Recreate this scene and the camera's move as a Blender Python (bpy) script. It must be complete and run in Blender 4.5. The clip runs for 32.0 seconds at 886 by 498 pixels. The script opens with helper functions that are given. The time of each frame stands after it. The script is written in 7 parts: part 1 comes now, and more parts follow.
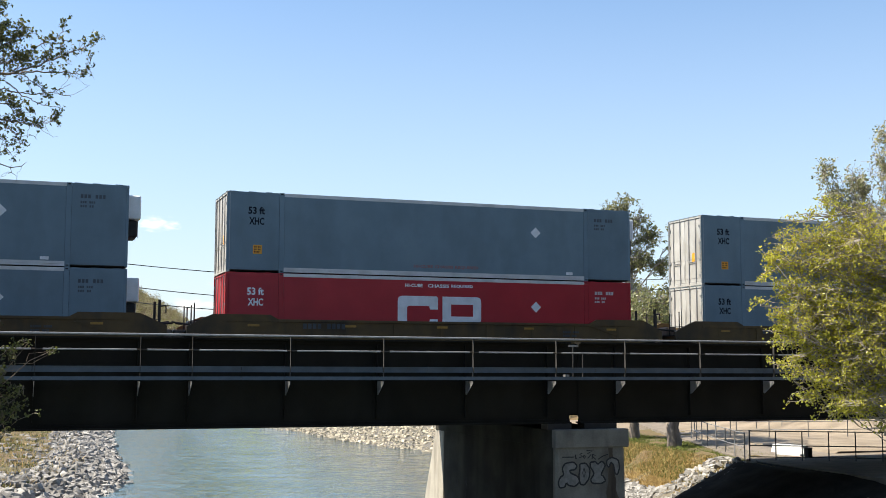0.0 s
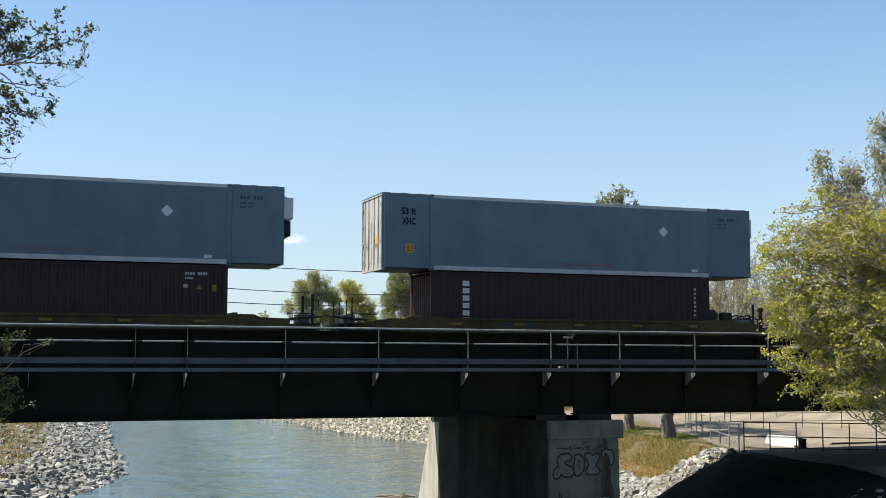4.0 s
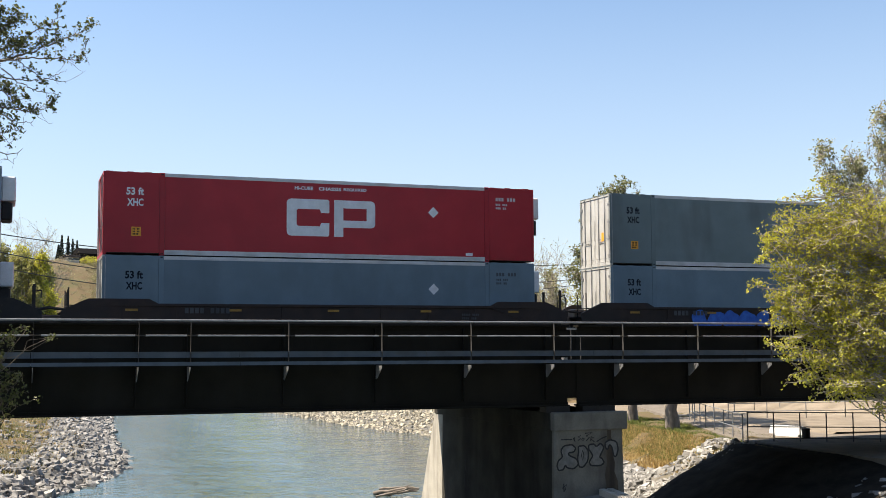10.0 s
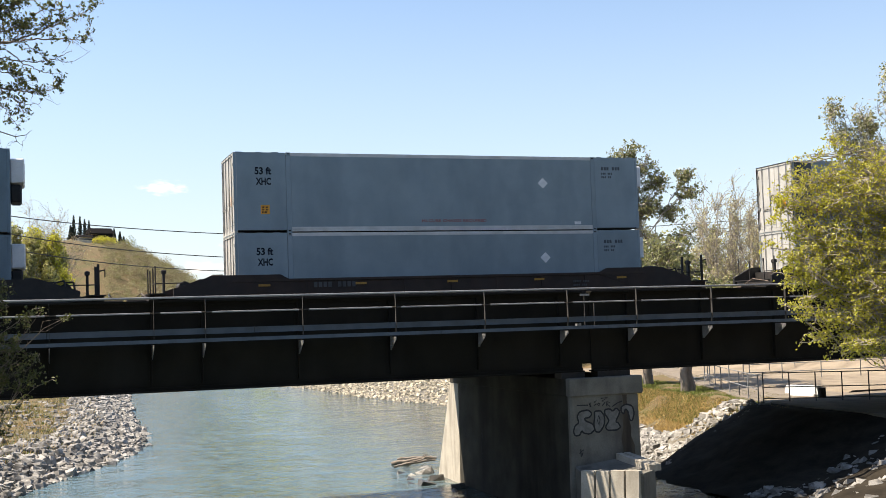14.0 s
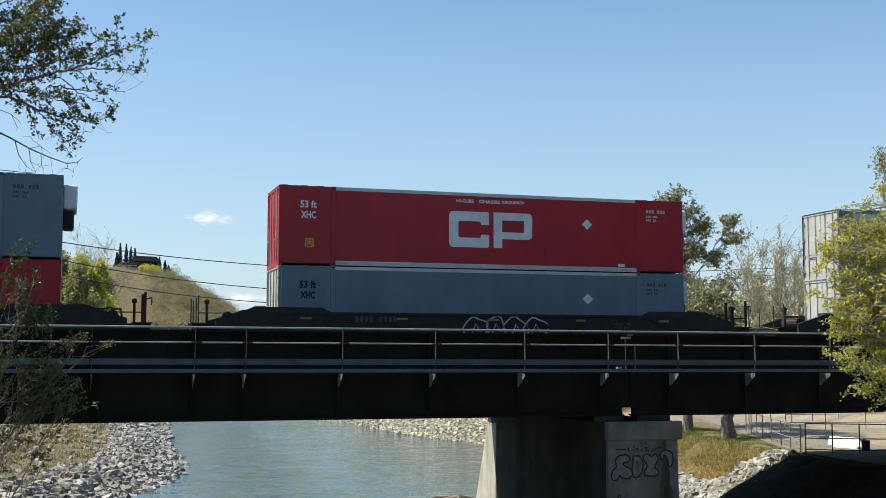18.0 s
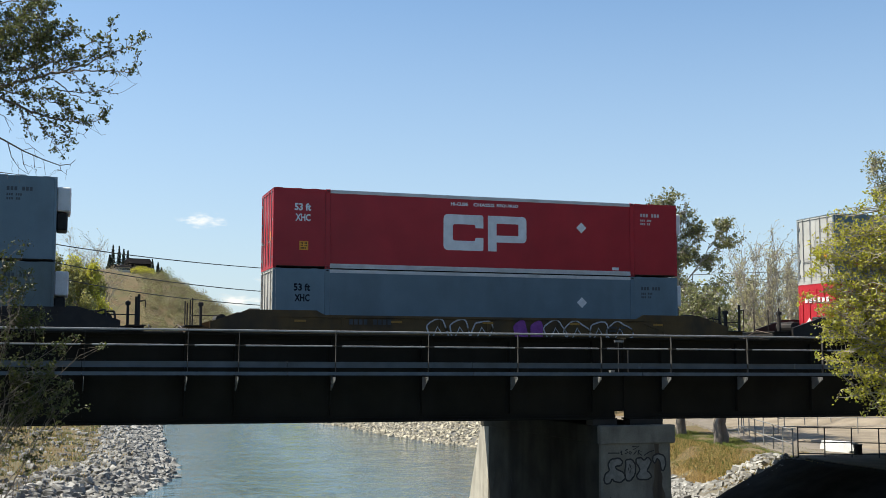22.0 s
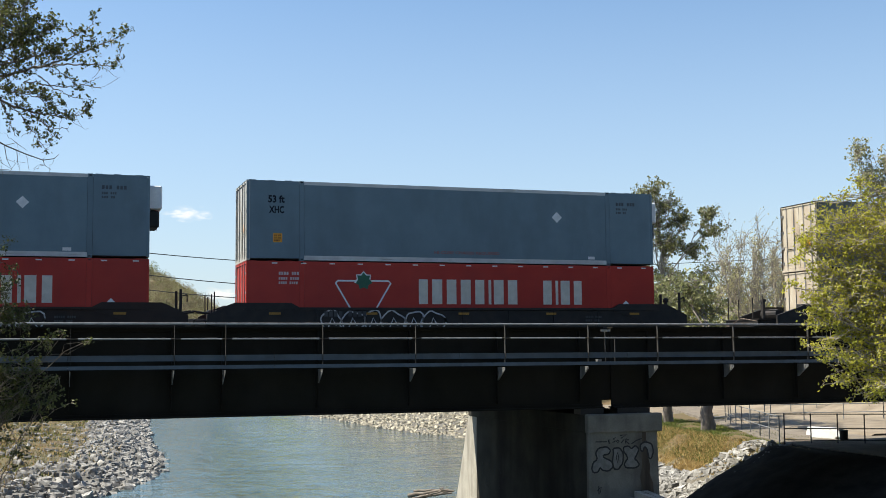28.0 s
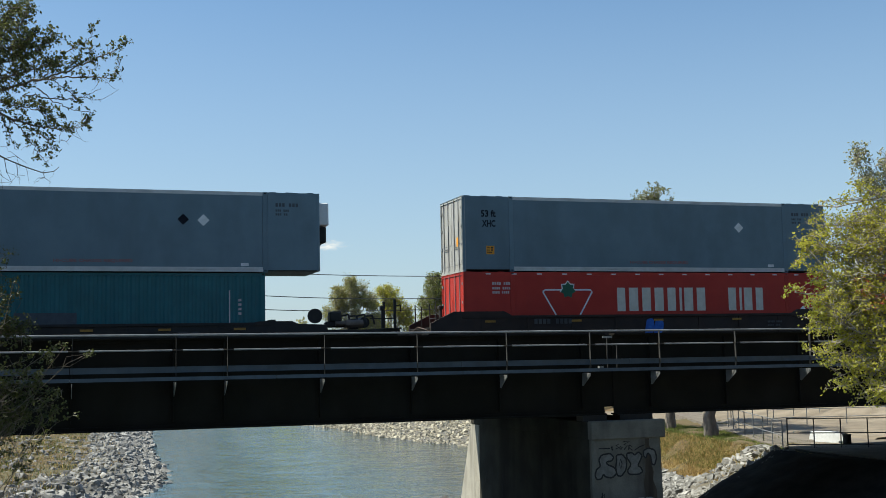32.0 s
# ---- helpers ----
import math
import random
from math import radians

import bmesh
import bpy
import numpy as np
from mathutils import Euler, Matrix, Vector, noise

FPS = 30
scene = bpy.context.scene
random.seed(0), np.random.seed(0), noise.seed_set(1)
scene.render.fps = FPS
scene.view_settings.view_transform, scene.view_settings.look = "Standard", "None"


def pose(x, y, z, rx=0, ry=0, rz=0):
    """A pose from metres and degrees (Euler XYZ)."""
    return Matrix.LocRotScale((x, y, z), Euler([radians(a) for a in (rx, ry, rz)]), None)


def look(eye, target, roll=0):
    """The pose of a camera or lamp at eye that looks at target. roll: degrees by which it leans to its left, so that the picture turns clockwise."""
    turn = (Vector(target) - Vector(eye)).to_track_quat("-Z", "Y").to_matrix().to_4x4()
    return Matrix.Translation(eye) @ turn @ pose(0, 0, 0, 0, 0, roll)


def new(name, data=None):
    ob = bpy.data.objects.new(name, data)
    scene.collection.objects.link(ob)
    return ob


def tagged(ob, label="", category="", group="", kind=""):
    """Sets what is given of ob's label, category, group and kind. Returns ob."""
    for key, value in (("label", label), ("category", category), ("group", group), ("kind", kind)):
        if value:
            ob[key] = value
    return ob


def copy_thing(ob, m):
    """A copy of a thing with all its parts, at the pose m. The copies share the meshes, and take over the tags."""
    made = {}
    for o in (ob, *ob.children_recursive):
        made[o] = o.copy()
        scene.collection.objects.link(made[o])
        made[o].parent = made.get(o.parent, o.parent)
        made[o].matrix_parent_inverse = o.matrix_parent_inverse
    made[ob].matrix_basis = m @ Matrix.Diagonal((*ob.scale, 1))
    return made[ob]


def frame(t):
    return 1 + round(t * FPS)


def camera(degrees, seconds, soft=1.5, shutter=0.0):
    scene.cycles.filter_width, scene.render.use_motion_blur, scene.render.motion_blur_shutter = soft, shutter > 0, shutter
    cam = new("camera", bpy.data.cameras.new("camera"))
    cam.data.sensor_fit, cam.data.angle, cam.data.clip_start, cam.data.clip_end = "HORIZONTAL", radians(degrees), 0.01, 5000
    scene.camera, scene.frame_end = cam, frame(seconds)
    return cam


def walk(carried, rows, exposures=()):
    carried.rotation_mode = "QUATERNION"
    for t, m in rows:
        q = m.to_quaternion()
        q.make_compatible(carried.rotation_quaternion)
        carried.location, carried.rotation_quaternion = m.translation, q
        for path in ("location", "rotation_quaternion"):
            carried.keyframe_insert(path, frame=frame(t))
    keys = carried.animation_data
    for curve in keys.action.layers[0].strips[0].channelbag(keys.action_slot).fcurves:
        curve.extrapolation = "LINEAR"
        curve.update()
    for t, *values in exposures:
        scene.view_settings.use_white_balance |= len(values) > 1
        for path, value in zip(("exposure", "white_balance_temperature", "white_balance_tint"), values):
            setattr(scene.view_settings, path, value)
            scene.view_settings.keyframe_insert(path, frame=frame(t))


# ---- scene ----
cam = camera(41.27, 32.0, soft=0.75)
EYE = 7.1          # eye height over the river
SUN_EL, SUN_TURN = 54.0, 21.0   # sun stands over the river's upper left, behind the bridge


def aim(t, yaw, pitch, roll):
    y, p = radians(yaw), radians(pitch)
    way = Vector((math.sin(y) * math.cos(p), math.cos(y) * math.cos(p), math.sin(p)))
    eye = Vector((0, 0, EYE))
    return t, look(eye, eye + way, roll)


walk(cam, [aim(*r) for r in (
    (0, 20.091, 5.572, 0.065), (0.5, 20.111, 5.479, 0.128), (1, 20.096, 5.500, 0.122), (1.5, 20.038, 5.527, 0.026),
    (2, 20.003, 5.511, -0.018), (2.5, 20.008, 5.518, 0.046), (3, 20.078, 5.503, 0.135), (3.5, 20.223, 5.338, 0.144),
    (5.5, 20.469, 4.907, -0.077), (6, 20.263, 4.908, -0.089), (6.5, 20.264, 5.078, -0.096), (7, 20.280, 4.968, -0.196),
    (7.5, 20.319, 4.880, -0.148), (8, 20.388, 4.833, -0.075), (8.5, 20.346, 4.875, -0.137), (9, 20.274, 4.881, -0.180),
    (9.5, 20.241, 4.786, -0.365), (10, 20.210, 4.790, -0.345), (10.5, 20.166, 4.752, -0.309), (11, 20.157, 4.625, -0.243),
    (11.5, 20.054, 4.613, -0.375), (12, 19.816, 3.696, 0.013), (12.5, 19.629, 3.447, -0.527), (13, 19.578, 3.264, -0.445),
    (13.5, 19.520, 3.337, -0.924), (14, 19.631, 3.329, -1.938), (14.5, 19.181, 3.419, -1.051), (16.5, 18.167, 5.503, -0.078),
    (17, 18.106, 5.659, 0.285), (17.5, 17.823, 5.528, 0.241), (18, 17.591, 5.201, -0.026), (18.5, 17.649, 5.256, -0.100),
    (19, 17.690, 5.256, -0.099), (19.5, 17.735, 5.180, -0.145), (20, 17.740, 5.228, -0.183), (20.5, 17.729, 5.214, -0.099),
    (21, 17.719, 5.242, -0.013), (21.5, 17.836, 5.339, 0.102), (22, 17.918, 5.352, 0.097), (22.5, 18.078, 4.762, 0.237),
    (23, 17.952, 4.716, -0.086), (23.5, 18.162, 4.893, -0.208), (24, 18.293, 4.910, -0.146), (24.5, 18.362, 4.897, -0.209),
    (25, 18.426, 4.861, -0.243), (25.5, 18.457, 4.849, -0.182), (27.5, 18.700, 4.804, -0.285), (28, 18.598, 4.914, -0.555),
    (28.5, 18.663, 5.061, -0.742), (29, 18.633, 5.040, -0.834), (29.5, 18.726, 5.141, -0.951), (30, 18.650, 5.024, -1.082),
    (30.5, 18.564, 5.150, -1.083), (31, 18.532, 5.286, -1.130), (31.5, 18.576, 5.352, -1.141), (32, 18.572, 5.318, -1.192)
)], exposures=((0, 1.04, 6980, 10), (1, 0.95, 6980, 10), (3, 0.81, 6800, 6), (5.5, 0.7, 6700, 5), (6, 0.6, 6650, 4), (7, 0.23, 6130, 0), (8, 0.42, 6380, 0), (9, 0.84, 6830, 7), (10, 1.0, 7230, 12), (12, 1.0, 7330, 13), (13, 0.92, 7130, 11), (14, 1.1, 7380, 13), (14.5, 1.05, 7330, 12), (16.5, 0.47, 6440, 1), (17, 0.4, 6390, 0), (18, 0.69, 6690, 3), (19, 0.52, 6490, 1), (20, 0.69, 6690, 5), (21, 0.47, 6490, 1), (22, 0.71, 6740, 6), (23, 0.49, 6540, 1), (24, 0.71, 6740, 6), (25, 0.5, 6590, 2), (25.5, 0.47, 6590, 2), (27.5, 0.77, 6790, 7), (28, 0.77, 6790, 7), (29, 0.69, 6690, 4), (31, 0.72, 6740, 6), (32, 0.47, 6540, 2)))

# ---- light ----
world = bpy.data.worlds.new("sky")
scene.world = world
world.use_nodes = True
wn = world.node_tree.nodes
sky = wn.new("ShaderNodeTexSky")
sky.sky_type, sky.sun_disc = "NISHITA", False
sky.sun_elevation = radians(SUN_EL)
sun_way = Vector((-math.cos(radians(SUN_TURN)), math.sin(radians(SUN_TURN)), math.tan(radians(SUN_EL)))).normalized()
sky.sun_rotation = math.atan2(sun_way.x, sun_way.y)
sky.altitude, sky.air_density, sky.dust_density, sky.ozone_density = 900.0, 1.0, 0.7, 1.5
wn["Background"].inputs["Strength"].default_value = 0.104
# a thin pale haze low over the horizon
haze_co, haze_z, haze_at, haze, rich = (wn.new(k) for k in ("ShaderNodeTexCoord", "ShaderNodeSeparateXYZ", "ShaderNodeMapRange", "ShaderNodeMix", "ShaderNodeHueSaturation"))
rich.inputs["Saturation"].default_value, rich.inputs["Value"].default_value = 1.08, 1.06
haze.data_type = "RGBA"
haze.inputs[7].default_value = (2.8, 3.45, 4.5, 1)
haze_at.inputs["From Min"].default_value, haze_at.inputs["From Max"].default_value = 0.0, 0.30
haze_at.inputs["To Min"].default_value, haze_at.inputs["To Max"].default_value = 0.75, 0.0
for a_, b_ in ((haze_co.outputs["Generated"], haze_z.inputs[0]), (haze_z.outputs["Z"], haze_at.inputs["Value"]), (haze_at.outputs["Result"], haze.inputs[0]), (sky.outputs["Color"], rich.inputs["Color"]), (rich.outputs["Color"], haze.inputs[6]), (haze.outputs[2], wn["Background"].inputs["Color"])):
    world.node_tree.links.new(a_, b_)
sun = new("sun", bpy.data.lights.new("sun", "SUN"))
sun.data.energy, sun.data.angle, sun.data.color = 5.0, radians(0.53), (1.0, 0.935, 0.83)
sun.matrix_world = look(sun_way * 60, (0, 0, 0))

# ---- materials ----
def shade(name, c1, c2, scale=3.0, rough=0.7, metal=0.0, bump=0.15, fine=40.0, stretch=(1, 1, 1), low=0.35, high=0.65,
          stain=None, stain_amount=0.5, stain_scale=0.6, stain_stretch=(1, 1, 1), vary=0.0, island=0.0, spec=0.5):
    """Two-tone procedural surface: c1 and c2 mixed by grain, stains over it, relief."""
    m = bpy.data.materials.new(name)
    m.use_nodes = True
    nt = m.node_tree
    n, l = nt.nodes, nt.links
    b = n["Principled BSDF"]
    co = n.new("ShaderNodeTexCoord")
    mp = n.new("ShaderNodeMapping")
    mp.inputs["Scale"].default_value = stretch
    l.new(co.outputs["Object"], mp.inputs["Vector"])

    def noise_of(sc, vec, detail=4.0):
        t = n.new("ShaderNodeTexNoise")
        t.inputs["Scale"].default_value, t.inputs["Detail"].default_value = sc, detail
        l.new(vec, t.inputs["Vector"])
        return t.outputs["Fac"]

    def ramp(fac, lo, hi):
        r = n.new("ShaderNodeMapRange")
        r.inputs["From Min"].default_value, r.inputs["From Max"].default_value = lo, hi
        l.new(fac, r.inputs["Value"])
        return r.outputs["Result"]

    def mix(fac, a, bb, mode="MIX"):
        x = n.new("ShaderNodeMix")
        x.data_type, x.blend_type = "RGBA", mode
        for sock, val in ((x.inputs[0], fac), (x.inputs[6], a), (x.inputs[7], bb)):
            if isinstance(val, (int, float)):
                sock.default_value = val
            elif isinstance(val, tuple):
                sock.default_value = (*val, 1.0) if len(val) == 3 else val
            else:
                l.new(val, sock)
        return x.outputs[2]

    grain = noise_of(scale, mp.outputs["Vector"])
    col = mix(ramp(grain, low, high), c1, c2)
    fine_n = noise_of(fine, mp.outputs["Vector"], 3.0)
    col = mix(0.35, col, mix(ramp(fine_n, 0.3, 0.7), (0.72, 0.72, 0.72), (1.25, 1.25, 1.25)), "MULTIPLY")
    if stain:
        mp2 = n.new("ShaderNodeMapping")
        mp2.inputs["Scale"].default_value = stain_stretch
        l.new(co.outputs["Object"], mp2.inputs["Vector"])
        s = ramp(noise_of(stain_scale, mp2.outputs["Vector"], 6.0), 0.5, 0.75)
        a = n.new("ShaderNodeMath")
        a.operation = "MULTIPLY"
        a.inputs[1].default_value = stain_amount
        l.new(s, a.inputs[0])
        col = mix(a.outputs[0], col, stain)
    for amount, node, sock in ((vary, "ShaderNodeObjectInfo", "Random"), (island, "ShaderNodeNewGeometry", "Random Per Island")):
        if amount:
            o = n.new(node)
            v = n.new("ShaderNodeMapRange")
            v.inputs["To Min"].default_value, v.inputs["To Max"].default_value = 1 - amount, 1 + amount
            l.new(o.outputs[sock], v.inputs["Value"])
            h = n.new("ShaderNodeHueSaturation")
            l.new(v.outputs["Result"], h.inputs["Value"])
            l.new(col, h.inputs["Color"])
            col = h.outputs["Color"]
    l.new(col, b.inputs["Base Color"])
    b.inputs["Roughness"].default_value, b.inputs["Metallic"].default_value = rough, metal
    b.inputs["Specular IOR Level"].default_value = spec
    if bump:
        bp = n.new("ShaderNodeBump")
        bp.inputs["Strength"].default_value, bp.inputs["Distance"].default_value = bump, 0.02
        l.new(fine_n, bp.inputs["Height"])
        l.new(bp.outputs["Normal"], b.inputs["Normal"])
    return m


def leaf_shade(name, c1, c2, glow=0.35, gloss=0.04):
    """Thin leaf: diffuse and translucent with a slight sheen, each leaf its own tone."""
    m = bpy.data.materials.new(name)
    m.use_nodes = True
    n, l = m.node_tree.nodes, m.node_tree.links
    n.remove(n["Principled BSDF"])
    g = n.new("ShaderNodeNewGeometry")
    x = n.new("ShaderNodeMix")
    x.data_type = "RGBA"
    x.inputs[6].default_value, x.inputs[7].default_value = (*c1, 1), (*c2, 1)
    l.new(g.outputs["Random Per Island"], x.inputs[0])
    d, t, s = n.new("ShaderNodeBsdfDiffuse"), n.new("ShaderNodeBsdfTranslucent"), n.new("ShaderNodeMixShader")
    s.inputs[0].default_value = glow
    l.new(x.outputs[2], d.inputs["Color"])
    l.new(x.outputs[2], t.inputs["Color"])
    l.new(d.outputs[0], s.inputs[1])
    l.new(t.outputs[0], s.inputs[2])
    gl, s2 = n.new("ShaderNodeBsdfGlossy"), n.new("ShaderNodeMixShader")
    gl.inputs["Roughness"].default_value, s2.inputs[0].default_value = 0.42, gloss
    l.new(s.outputs[0], s2.inputs[1])
    l.new(gl.outputs[0], s2.inputs[2])
    l.new(s2.outputs[0], n["Material Output"].inputs["Surface"])
    return m


